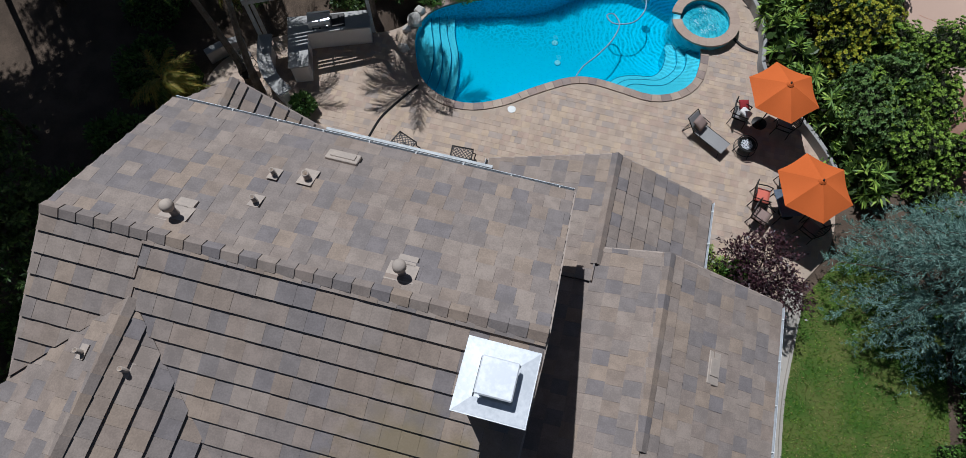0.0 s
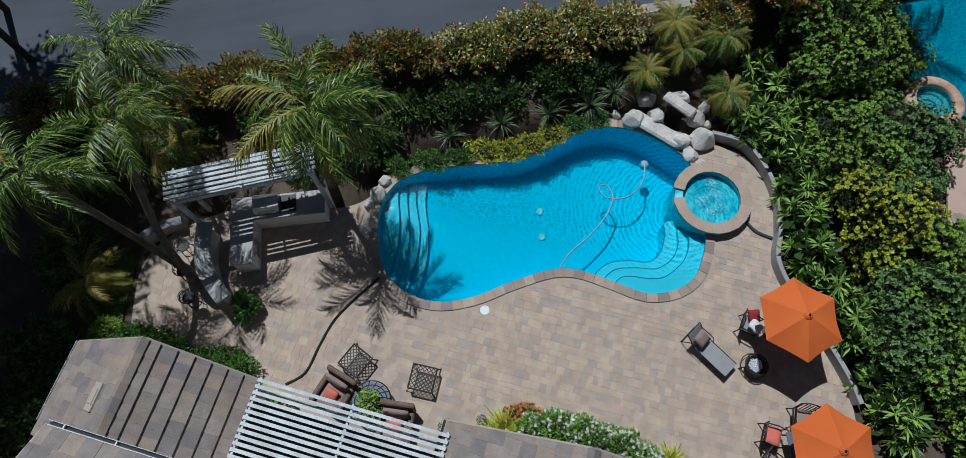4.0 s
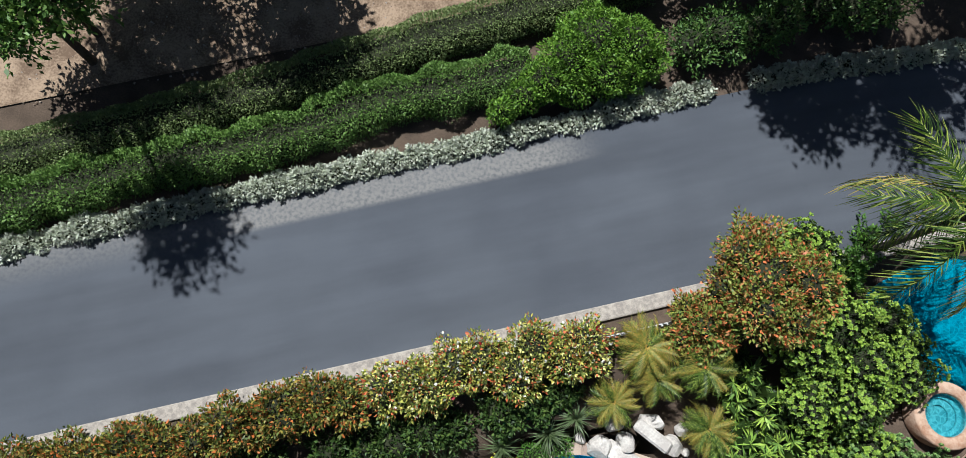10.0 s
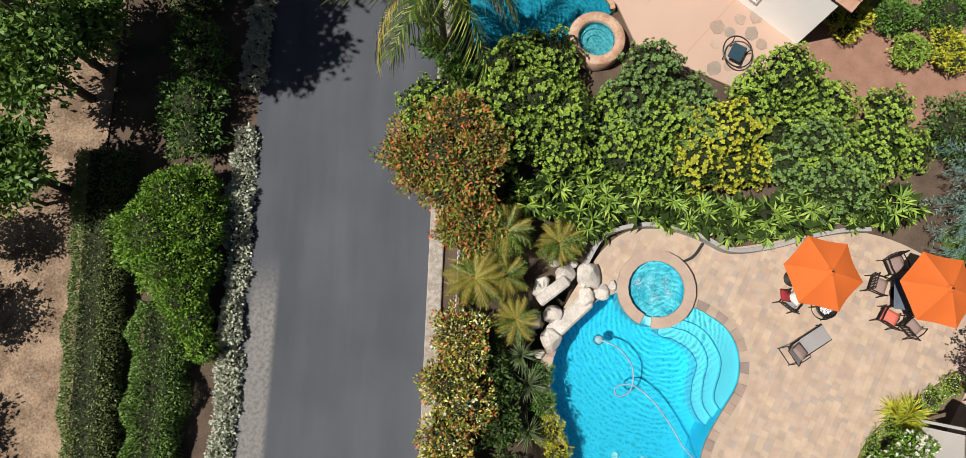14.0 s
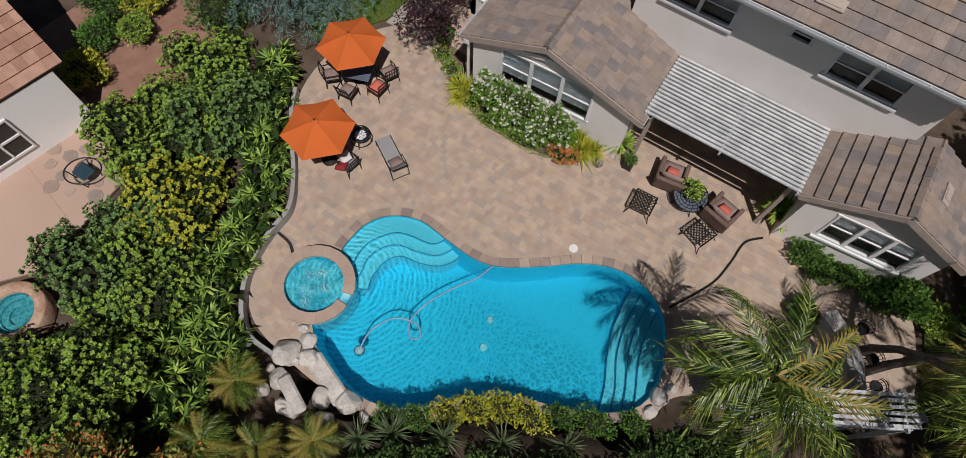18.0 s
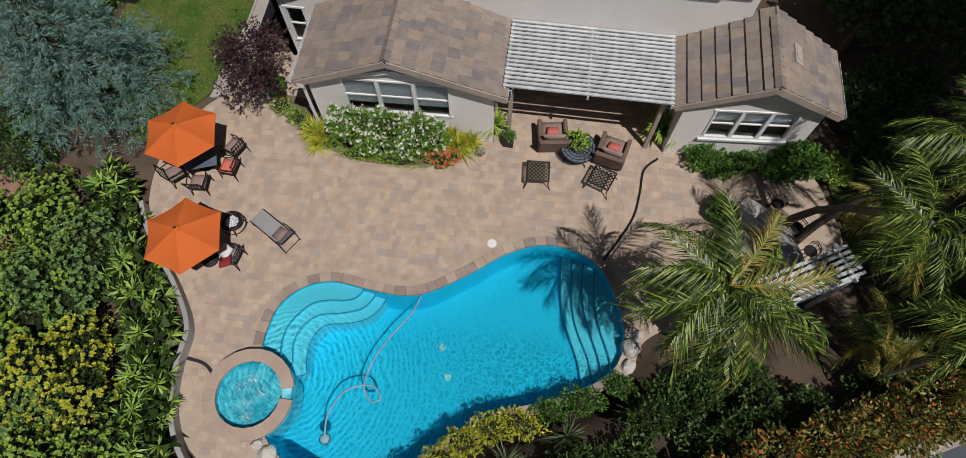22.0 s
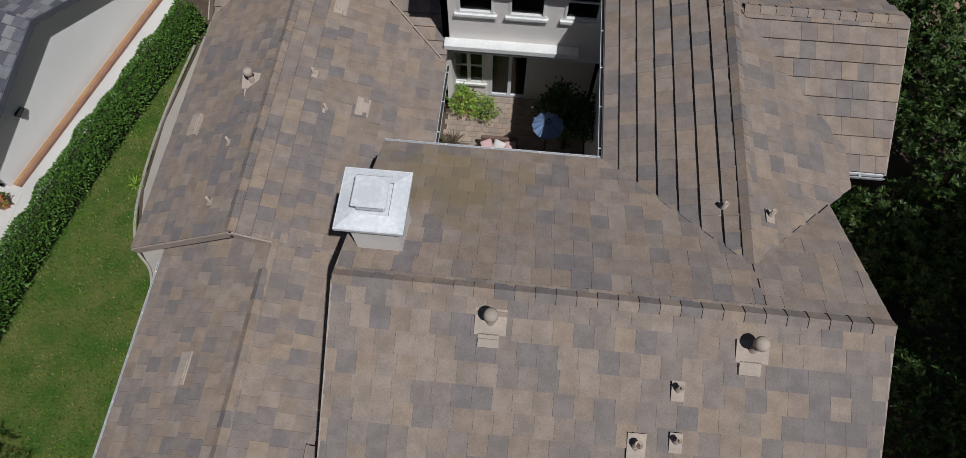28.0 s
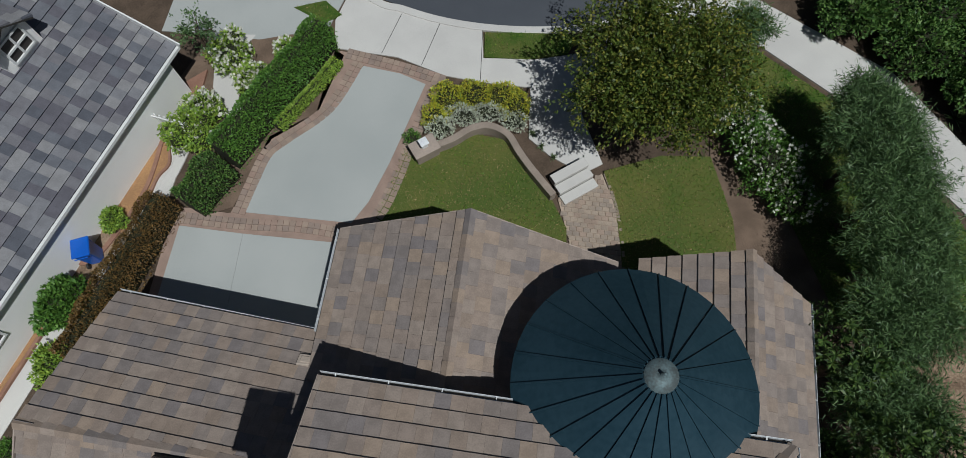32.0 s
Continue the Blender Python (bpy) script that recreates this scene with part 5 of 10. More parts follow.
# ---- plants ----
def leaf_stuff(name, tones, rough=0.5, k=1.55, through_light=0.15):
    tones = [tuple(min(0.85, v * k * (1.0 if max(c) > 0.39 else 1.17)) for v in c) for c in tones]
    m = material(name, (1, 1, 1), (0.8, 0.8, 0.8), rough, scale=5, fine=30, bump=0, spec=0.35)
    M[name] = palette(m, tones, "island")
    n, link = m.node_tree.nodes, m.node_tree.links.new
    p, thin, both = n["Principled BSDF"], n.new("ShaderNodeBsdfTranslucent"), n.new("ShaderNodeMixShader")
    link(p.inputs["Base Color"].links[0].from_socket, thin.inputs[0])
    both.inputs[0].default_value = through_light
    link(p.outputs[0], both.inputs[1])
    link(thin.outputs[0], both.inputs[2])
    link(both.outputs[0], n["Material Output"].inputs["Surface"])


leaf_stuff("photinia", [(0.06, 0.075, 0.014), (0.045, 0.06, 0.012), (0.15, 0.14, 0.028), (0.27, 0.08, 0.02), (0.07, 0.095, 0.016), (0.12, 0.075, 0.02), (0.2, 0.15, 0.03), (0.05, 0.065, 0.014)], k=1.8)
leaf_stuff("redtip", [(0.075, 0.1, 0.018), (0.3, 0.085, 0.03), (0.055, 0.085, 0.015), (0.12, 0.13, 0.025), (0.15, 0.16, 0.03), (0.2, 0.1, 0.035)], k=2.0)
leaf_stuff("rose_leaf", [(0.055, 0.075, 0.015), (0.2, 0.2, 0.035), (0.08, 0.1, 0.018), (0.38, 0.35, 0.13), (0.3, 0.075, 0.03), (0.28, 0.25, 0.05), (0.06, 0.085, 0.016), (0.13, 0.13, 0.025)], k=2.0)
leaf_stuff("blue_lime", [(0.085, 0.15, 0.045), (0.12, 0.19, 0.06), (0.065, 0.12, 0.035), (0.14, 0.21, 0.055)])
leaf_stuff("lime", k=1.6, tones=[(0.16, 0.24, 0.035), (0.12, 0.2, 0.03), (0.21, 0.29, 0.045), (0.1, 0.165, 0.03), (0.19, 0.26, 0.035)])
leaf_stuff("cordyline", [(0.1, 0.07, 0.05), (0.07, 0.05, 0.04), (0.09, 0.09, 0.05)])
leaf_stuff("yellow_leaf", [(0.3, 0.28, 0.02), (0.22, 0.25, 0.025), (0.17, 0.22, 0.03), (0.36, 0.32, 0.03)])
leaf_stuff("fatsia", [(0.14, 0.22, 0.035), (0.2, 0.28, 0.045), (0.09, 0.16, 0.03)], k=1.6)
leaf_stuff("dark_hedge", [(0.045, 0.095, 0.02), (0.065, 0.125, 0.026), (0.035, 0.075, 0.018), (0.085, 0.14, 0.032)])
leaf_stuff("box_leaf", [(0.075, 0.13, 0.028), (0.095, 0.155, 0.035), (0.055, 0.1, 0.022)], k=1.95)
leaf_stuff("olive_box", [(0.1, 0.13, 0.045), (0.12, 0.15, 0.055), (0.075, 0.105, 0.035)], k=1.9)
leaf_stuff("shrub_green", [(0.06, 0.13, 0.02), (0.085, 0.165, 0.025), (0.045, 0.1, 0.018)])
leaf_stuff("mound_leaf", [(0.085, 0.165, 0.018), (0.12, 0.21, 0.024), (0.06, 0.125, 0.014)])
leaf_stuff("silver_leaf", [(0.4, 0.42, 0.33), (0.45, 0.465, 0.38), (0.36, 0.39, 0.29)], k=1.35)
leaf_stuff("spruce_leaf", [(0.085, 0.15, 0.125), (0.13, 0.205, 0.175), (0.05, 0.095, 0.08), (0.1, 0.17, 0.135)])
leaf_stuff("plum_leaf", [(0.05, 0.022, 0.028), (0.085, 0.04, 0.045), (0.03, 0.014, 0.018)], 0.35, 1.15)
leaf_stuff("palm_leaf", [(0.05, 0.09, 0.01), (0.22, 0.26, 0.05), (0.022, 0.042, 0.008), (0.08, 0.13, 0.014), (0.03, 0.06, 0.009)], 0.4, 1.2)
leaf_stuff("gold_frond", [(0.2, 0.16, 0.025), (0.12, 0.13, 0.022), (0.25, 0.17, 0.035), (0.09, 0.11, 0.018)])
leaf_stuff("tree_leaf", [(0.055, 0.115, 0.02), (0.08, 0.145, 0.026), (0.04, 0.08, 0.016), (0.1, 0.16, 0.03)], k=1.5)
leaf_stuff("olive_leaf", [(0.06, 0.105, 0.038), (0.085, 0.135, 0.048), (0.04, 0.075, 0.026)], k=1.6)
leaf_stuff("strap_leaf", [(0.08, 0.115, 0.045), (0.11, 0.145, 0.065), (0.055, 0.08, 0.03)], k=1.2)
leaf_stuff("bronze_hedge", [(0.1, 0.06, 0.02), (0.13, 0.075, 0.022), (0.07, 0.05, 0.018)])
leaf_stuff("deep_leaf", [(0.045, 0.085, 0.014), (0.06, 0.1, 0.018), (0.035, 0.065, 0.012)])
leaf_stuff("young_leaf", [(0.1, 0.135, 0.02), (0.14, 0.17, 0.028), (0.065, 0.095, 0.016), (0.16, 0.15, 0.035)])
# shade put into the leaf colour of side trees and undergrowth
leaf_stuff("shaded_side_leaf", [(0.03, 0.058, 0.012), (0.045, 0.085, 0.018), (0.02, 0.04, 0.009), (0.075, 0.115, 0.025)], k=1.35)
# leaf tones darkened to stand for shade between the leaf heads
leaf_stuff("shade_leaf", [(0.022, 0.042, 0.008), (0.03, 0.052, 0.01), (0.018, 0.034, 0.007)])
leaf_stuff("bronze_green", [(0.045, 0.07, 0.01), (0.075, 0.095, 0.014), (0.13, 0.13, 0.02), (0.032, 0.05, 0.008), (0.055, 0.08, 0.012)])
leaf_stuff("white_petal", [(0.8, 0.79, 0.72), (0.72, 0.7, 0.6)], k=1.0)
leaf_stuff("orange_petal", [(0.7, 0.2, 0.07), (0.75, 0.28, 0.12)], k=1.0)
leaf_stuff("red_petal", [(0.45, 0.02, 0.03), (0.4, 0.03, 0.05)], k=1.0)
leaf_stuff("turf_blade", [(0.05, 0.125, 0.01), (0.085, 0.16, 0.014), (0.035, 0.095, 0.008), (0.13, 0.17, 0.025)])
leaf_stuff("dry_blade", [(0.2, 0.16, 0.07), (0.14, 0.14, 0.05), (0.25, 0.19, 0.09)])
M["bark"] = material("bark", (0.12, 0.085, 0.06), (0.07, 0.05, 0.035), 0.95, scale=20, fine=90, bump=0.6)
M["palm_bark"] = material("palm_bark", (0.17, 0.14, 0.11), (0.1, 0.08, 0.06), 0.95, scale=20, fine=90, bump=0.6)
# near-black colour that stands for the shade inside shrubs and hedges
M["twig"] = material("core_shade", (0.03, 0.035, 0.015), (0.02, 0.022, 0.012), 0.95, scale=8, fine=60)
RNG = np.random.RandomState(7)


def quick_mesh(name, verts, k, m, parent=None, label=""):
    """A mesh of loose k-cornered pieces from an array of corners."""
    me = bpy.data.meshes.new(name)
    n = len(verts) // k
    me.vertices.add(len(verts))
    me.vertices.foreach_set("co", np.ascontiguousarray(verts, np.float32).ravel())
    me.loops.add(len(verts))
    me.loops.foreach_set("vertex_index", np.arange(len(verts), dtype=np.int32))
    me.polygons.add(n)
    me.polygons.foreach_set("loop_start", np.arange(n, dtype=np.int32) * k)
    me.update(calc_edges=True)
    me.materials.append(M[m])
    ob = new(name, me)
    if parent:
        ob.parent = parent
    return tagged(ob, label)


def unit(a):
    return a / (np.linalg.norm(a, axis=-1, keepdims=True) + 1e-9)


def leaf_cloud(points, normals, size, width, loose=0.9, drop=0.0):
    """Diamond leaves that leave each point roughly along its normal."""
    n = len(points)
    d = unit(normals + loose * unit(RNG.normal(size=(n, 3))) + np.array([0, 0, -drop]))
    s = unit(np.cross(d, unit(RNG.normal(size=(n, 3)))))
    length = size * RNG.uniform(0.6, 1.3, (n, 1))
    w = length * width
    up = np.cross(s, d) * length * 0.12
    return np.stack([points, points + d * length * 0.45 + s * w / 2 + up, points + d * length, points + d * length * 0.45 - s * w / 2 + up], 1).reshape(-1, 3)


def shell(blobs, n, low=-0.35, rough=0.28, depth=0.3):
    """Points and normals in the outer layer of lumpy rounded masses: rows of centre and three radii."""
    blobs = np.array(blobs, float)
    area = (blobs[:, 3] * blobs[:, 4] + blobs[:, 3] * blobs[:, 5] + blobs[:, 4] * blobs[:, 5])
    pick = RNG.choice(len(blobs), n, p=area / area.sum())
    d = unit(RNG.normal(size=(n * 2, 3)))
    d = d[d[:, 2] > low][:n]
    pick = pick[: len(d)]
    b = blobs[pick]
    ph = pick[:, None] * 1.7
    lump = 1 + rough * (np.sin(d[:, :1] * 5 + ph) * np.sin(d[:, 1:2] * 5.5 + 2 * ph) + 0.6 * np.sin(d[:, 2:3] * 8 + d[:, :1] * 7 + ph))
    r = lump * (1 - depth * RNG.uniform(0, 1, (len(d), 1)) ** 2)
    return b[:, :3] + d * b[:, 3:] * r, unit(d / b[:, 3:])


# solid masses inside the foliage, with inner shade put into their colour
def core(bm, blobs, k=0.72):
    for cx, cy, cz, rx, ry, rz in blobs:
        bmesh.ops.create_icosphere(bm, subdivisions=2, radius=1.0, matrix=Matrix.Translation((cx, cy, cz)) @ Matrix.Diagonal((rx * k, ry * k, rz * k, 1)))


def tufts(points, normals, cell, leaves, size, width, drop=0.0):
    """Starry heads of leaves set apart from one another, with gaps between them; points are thinned to one in a cell."""
    key = np.unique(np.floor(points / cell).astype(np.int64) @ np.array([1, 4099, 16785409]), return_index=True)[1]
    p, q = points[key] + normals[key] * 0.05, normals[key]
    grow = np.repeat(RNG.uniform(0.75, 1.2, (len(p), 1)), leaves, 0)
    p, q = np.repeat(p, leaves, 0), np.repeat(unit(q + [0, 0, 0.35]), leaves, 0)
    n = len(p)
    flat = unit(np.cross(q, RNG.normal(size=(n, 3))))
    d = unit(flat + q * RNG.uniform(0.05, 1.6, (n, 1)) + np.array([0, 0, -drop]))
    side = unit(np.cross(d, q) + 0.25 * RNG.normal(size=(n, 3)))
    length = size * RNG.uniform(0.7, 1.2, (n, 1)) * grow
    mid = p + d * length * 0.5
    tip = p + d * length - q * length * 0.12
    return np.stack([p, mid + side * length * width / 2, tip, mid - side * length * width / 2], 1).reshape(-1, 3)


def bush(name, blobs, leaf, count, size, width=0.5, label="", category="bush", group="", loose=0.9, low=-0.3, rough=0.28, drop=0.0, extra=(), rosette=0, cell=0.25):
    """A dense shrub: a dark core that stands for its shaded inside and an outer layer of single leaves; extra adds
    flowers (material, count, size).
    """
    x, y = blobs[0][0], blobs[0][1]
    ob = tagged(empty(name, (x, y, 0)), label, category, group)
    local = [(b[0] - x, b[1] - y, *b[2:]) for b in blobs]
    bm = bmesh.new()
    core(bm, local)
    tagged(part("inner_growth", bm, "twig", ob, "dark solid core that stands for inner shade"), kind="stuff")
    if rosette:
        # inner leaves whose shade is put into their colour
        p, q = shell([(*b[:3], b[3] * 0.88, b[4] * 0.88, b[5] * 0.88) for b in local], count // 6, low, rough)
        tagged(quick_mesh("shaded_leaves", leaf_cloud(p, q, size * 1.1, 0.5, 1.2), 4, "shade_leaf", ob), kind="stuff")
        p, q = shell(local, max(2500, count // 2), low, rough, 0.1)
        gap = np.sin(p[:, 0] * 2.1 + 1.7 * np.sin(p[:, 1] * 1.3)) * np.sin(p[:, 1] * 1.9 + p[:, 2] * 2.3) < 0.7
        v = tufts(p[gap], q[gap], cell, rosette, size, width, drop)
    else:
        p, q = shell(local, count, low, rough)
        v = leaf_cloud(p, q, size, width, loose, drop)
    tagged(quick_mesh("leaves", v, 4, leaf, ob), kind="stuff")
    for m, c, s in extra:
        p, q = shell(local, c, 0.0, rough, 0.05)
        v = np.concatenate([leaf_cloud(p + RNG.normal(size=p.shape) * 0.01, q, s, 0.9, 0.8) for _ in range(3)])
        tagged(quick_mesh("blossom", v, 4, m, ob), kind="stuff")
    return ob


def hedge(name, line, width, height, leaf, per_m, size, label, z=0.0, lump=0.12, steps=6, group="", ground=None):
    """A clipped or loose hedge along a plan line, rounded on top."""
    path = smooth_ring(line, steps, closed=False)
    x0, y0 = path[0]
    ob = tagged(empty(name, (x0, y0, 0)), label, "hedge", group)
    pts = np.array(path)
    seg = np.linalg.norm(np.diff(pts, axis=0), axis=1)
    total = seg.sum()
    n = int(total * per_m)
    s = RNG.uniform(0, total, n)
    cum = np.concatenate([[0], np.cumsum(seg)])
    i = np.clip(np.searchsorted(cum, s) - 1, 0, len(seg) - 1)
    t = ((s - cum[i]) / seg[i])[:, None]
    along = unit(pts[i + 1] - pts[i])
    side = np.stack([-along[:, 1], along[:, 0]], 1)
    a = RNG.uniform(-0.15, math.pi + 0.15, n)
    k = 1 + lump * np.sin(s * 2.3 + 1.3 * np.sin(s * 0.9)) + lump * 0.7 * np.sin(s * 5.1 + a * 2)
    rad = k * (1 - 0.25 * RNG.uniform(0, 1, n) ** 2)
    ca, sa = np.sign(np.cos(a)) * np.abs(np.cos(a)) ** 0.6, np.sign(np.sin(a)) * np.abs(np.sin(a)) ** 0.6
    flat = pts[i] * (1 - t) + pts[i + 1] * t + side * (ca * rad * width / 2)[:, None]
    base = np.array([ground(px, py) for px, py in flat]) if ground else np.full(n, z)
    p = np.column_stack([flat - pts[0], base + height * (0.12 + 0.88 * sa * rad)])
    nn = unit(np.column_stack([side * ca[:, None], sa]))
    tagged(quick_mesh("leaves", leaf_cloud(p, nn, size, 0.55, 0.9), 4, leaf, ob), kind="stuff")
    # solid inner body in the dark core colour, in place of inner shade
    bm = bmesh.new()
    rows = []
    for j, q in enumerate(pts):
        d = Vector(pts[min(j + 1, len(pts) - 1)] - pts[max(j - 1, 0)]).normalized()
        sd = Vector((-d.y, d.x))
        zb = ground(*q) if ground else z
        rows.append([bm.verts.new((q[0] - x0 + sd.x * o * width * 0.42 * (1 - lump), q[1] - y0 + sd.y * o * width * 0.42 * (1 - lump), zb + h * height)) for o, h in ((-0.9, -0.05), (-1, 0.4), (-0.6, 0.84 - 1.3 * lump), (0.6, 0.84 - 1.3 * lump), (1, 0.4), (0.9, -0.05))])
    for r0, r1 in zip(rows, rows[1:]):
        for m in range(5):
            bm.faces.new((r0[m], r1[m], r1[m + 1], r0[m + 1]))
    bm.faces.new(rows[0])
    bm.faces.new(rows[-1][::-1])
    tagged(part("inner_growth", bm, "twig", ob, "dark solid core that stands for inner shade"), kind="stuff")
    return ob


def blades(name, spots, count, length, m, label, category="plant", width=0.03, arch=0.6, group=""):
    """Clumps of long arching blades, each clump a thing."""
    made = []
    for x, y, z, k in spots:
        ob = tagged(empty(name, (x, y, z)), label, category, group)
        verts = []
        for _ in range(count):
            a, tilt = RNG.uniform(0, 2 * math.pi), RNG.uniform(0.15, 1.15)
            d = np.array([math.cos(a) * math.sin(tilt), math.sin(a) * math.sin(tilt), math.cos(tilt)])
            s = np.array([-math.sin(a), math.cos(a), 0]) * width * k
            L = length * k * RNG.uniform(0.7, 1.2)
            prev, w0 = np.zeros(3), s
            for i in (1, 2, 3):
                t = i / 3
                p = d * L * t - np.array([0, 0, arch * L * t * t * math.sin(tilt)])
                w1 = s * (1 - t) * 0.9 + s * 0.06
                verts += [prev - w0, prev + w0, p + w1, p - w1]
                prev, w0 = p, w1
        tagged(quick_mesh("foliage", np.array(verts), 4, m, ob), kind="stuff")
        made.append(ob)
    return made


def frond_mesh(name, length, leaflets, droop, leaflet, m, seed):
    """One feather frond along +x that arches down, with two rows of leaflets."""
    r = np.random.RandomState(seed)
    verts = []
    bend = r.uniform(-1, 1)
    spine = lambda t: np.array([length * t * (1 - 0.1 * t), 0.22 * bend * t * t, length * (0.36 * t - droop * t * t)])
    for i in range(10):
        a, b = spine(i / 10), spine((i + 1) / 10)
        w = 0.016 * (1 - i / 11)
        verts += [a + [0, -w, 0], a + [0, w, 0], b + [0, w * 0.9, 0], b + [0, -w * 0.9, 0]]
    for i in range(leaflets):
        t = 0.1 + 0.9 * (i + r.uniform(0, 0.9)) / leaflets
        p = spine(t)
        L = leaflet * math.sin(math.pi * (0.22 + 0.6 * t)) * r.uniform(0.8, 1.15) + 0.05
        for sgn in (-1, 1):
            d = np.array([0.5 + 0.6 * t + r.uniform(-0.2, 0.2), sgn * (0.85 - 0.25 * t + r.uniform(-0.25, 0.25)), (0.6, 0.05, 0.35)[i % 3] + r.uniform(-0.2, 0.2)])
            d /= np.linalg.norm(d)
            fall = r.uniform(0.7, 1.4)
            at = [p + d * L * k - np.array([0, 0, fall * L * k * k]) for k in (0, 0.4, 0.75, 1.1)]
            w = np.array([0.0054, -sgn * 0.003, 0])
            for k in range(3):
                w0, w1 = w * (0.8, 1.0, 0.7)[k], w * (1.0, 0.7, 0.12)[k]
                verts += [at[k] - w0, at[k] + w0, at[k + 1] + w1, at[k + 1] - w1]
    me_ob = quick_mesh(name, np.array(verts), 4, m)
    me = me_ob.data
    bpy.data.objects.remove(me_ob)
    return me


FRONDS = {m: [frond_mesh("frond", 1.0, 42, d, 0.2, m, 3 + i) for i, d in enumerate((0.5, 0.72, 0.95))] for m in ("palm_leaf", "gold_frond")}


def palm(x, y, z0, z1, length, count, label, gold=0.15, seed=0, lean=(0, 0), group="feather palms"):
    r = random.Random(seed)
    ob = tagged(empty("palm_tree", (x, y, z0)), label, "palm tree", group)
    bm = bmesh.new()
    h = z1 - z0
    tube(bm, [(lean[0] * t * t, lean[1] * t * t, h * t) for t in (0, 0.2, 0.4, 0.6, 0.8, 1)], [0.17, 0.13, 0.11, 0.1, 0.11, 0.14], 10)
    part("trunk", bm, "palm_bark", ob, "ringed grey palm trunk")
    for i in range(count):
        lvl = i / count
        m = "gold_frond" if r.random() < (gold if gold > 0.5 else gold * (0.2 if lvl < 0.55 else 2.2)) else "palm_leaf"
        f = new("frond", FRONDS[m][min(2, int(lvl * 3))])
        f.parent = ob
        k = length * r.uniform(0.85, 1.12)
        f.matrix_local = Matrix.LocRotScale((lean[0], lean[1], h), Euler((r.uniform(-0.6, 0.6), radians(-28 + 76 * lvl + r.uniform(-8, 8)), i * 2.39996 + r.uniform(-0.2, 0.2))), (k, k, k))
    return ob


def tree(name, x, y, z0, blobs, leaf, count, size, label, trunk=0.18, group="", width=0.5, drop=0.2, rough=0.35, clump=6, cell=0.0):
    """A tree: a tapered trunk that forks into limbs, and a broken crown of single leaves round them."""
    ob = tagged(empty(name, (x, y, z0)), label, "tree", group)
    local = [(b[0] - x, b[1] - y, b[2] - z0, *b[3:]) for b in blobs]
    fork = min(b[2] - 0.6 * b[5] for b in local)
    fork = max(fork, 0.4)
    bm = bmesh.new()
    tube(bm, [(0, 0, -0.1), (0.05, 0.02, fork * 0.5), (0, 0.04, fork)], [trunk * 1.3, trunk, trunk * 0.85], 10)
    part("trunk", bm, "bark", ob, "rough brown trunk")
    for b in local:
        bm = bmesh.new()
        c = Vector(b[:3])
        tube(bm, [(0, 0.04, fork), c * 0.5 + Vector((0, 0, fork * 0.55)), c], [trunk * 0.6, trunk * 0.4, trunk * 0.15], 7)
        for k in range(4):
            e = c + Vector((b[3] * 0.7 * math.cos(k * 1.7 + b[0]), b[4] * 0.7 * math.sin(k * 1.7 + b[0]), b[5] * 0.4 * math.sin(k * 2.2)))
            tube(bm, [c * 0.7 + Vector((0, 0, fork * 0.3)), e], [trunk * 0.22, trunk * 0.06], 5)
        part("limb", bm, "bark", ob)
    if cell:
        p, q = shell(local, count // 3, -0.5, rough, 0.4)
        tagged(quick_mesh("crown", tufts(p, q, cell, 20, size, width, drop), 4, leaf, ob), kind="stuff")
        return ob
    p, q = shell(local, count // clump, -0.8, rough, 0.55)
    q = np.repeat(unit(q + 0.7 * RNG.normal(size=q.shape) * 0.6), clump, 0)
    p = np.repeat(p, clump, 0) + q * RNG.uniform(-1, 1, (len(q), 1)) * size * 1.1 + RNG.normal(size=q.shape) * size * 0.35
    tagged(quick_mesh("crown", leaf_cloud(p, q, size, width, 0.9, drop), 4, leaf, ob), kind="stuff")
    return ob


def cluster(cx, cy, cz, r, n, seed, flat=0.7, spread=1.0):
    """Several overlapping rounded masses about a centre."""
    k = random.Random(seed)
    out = [(cx, cy, cz, r * 0.75, r * 0.75, r * 0.65 * flat + 0.15)]
    for i in range(n):
        a = i * 2 * math.pi / n + k.uniform(-0.3, 0.3)
        d = r * spread * k.uniform(0.45, 0.75)
        s = r * k.uniform(0.38, 0.55)
        out.append((cx + d * math.cos(a), cy + d * math.sin(a), cz + k.uniform(-0.35, 0.25) * r * flat, s, s, s * 0.85))
    return out


def row_of(line, step, r, z, seed, jitter=0.25):
    """Rounded masses set along a line for an uneven row of shrubs."""
    k = random.Random(seed)
    out = []
    for (ax, ay), (bx, by) in zip(line, line[1:]):
        m = max(1, int(math.hypot(bx - ax, by - ay) / step))
        for i in range(m):
            t = i / m
            s = r * k.uniform(0.8, 1.2)
            gx, gy = ax + (bx - ax) * t + k.uniform(-jitter, jitter), ay + (by - ay) * t + k.uniform(-jitter, jitter)
            out.append((gx, gy, z + ground_z(gx, gy) + k.uniform(-0.15, 0.15), s, s, s * 0.9))
    return out


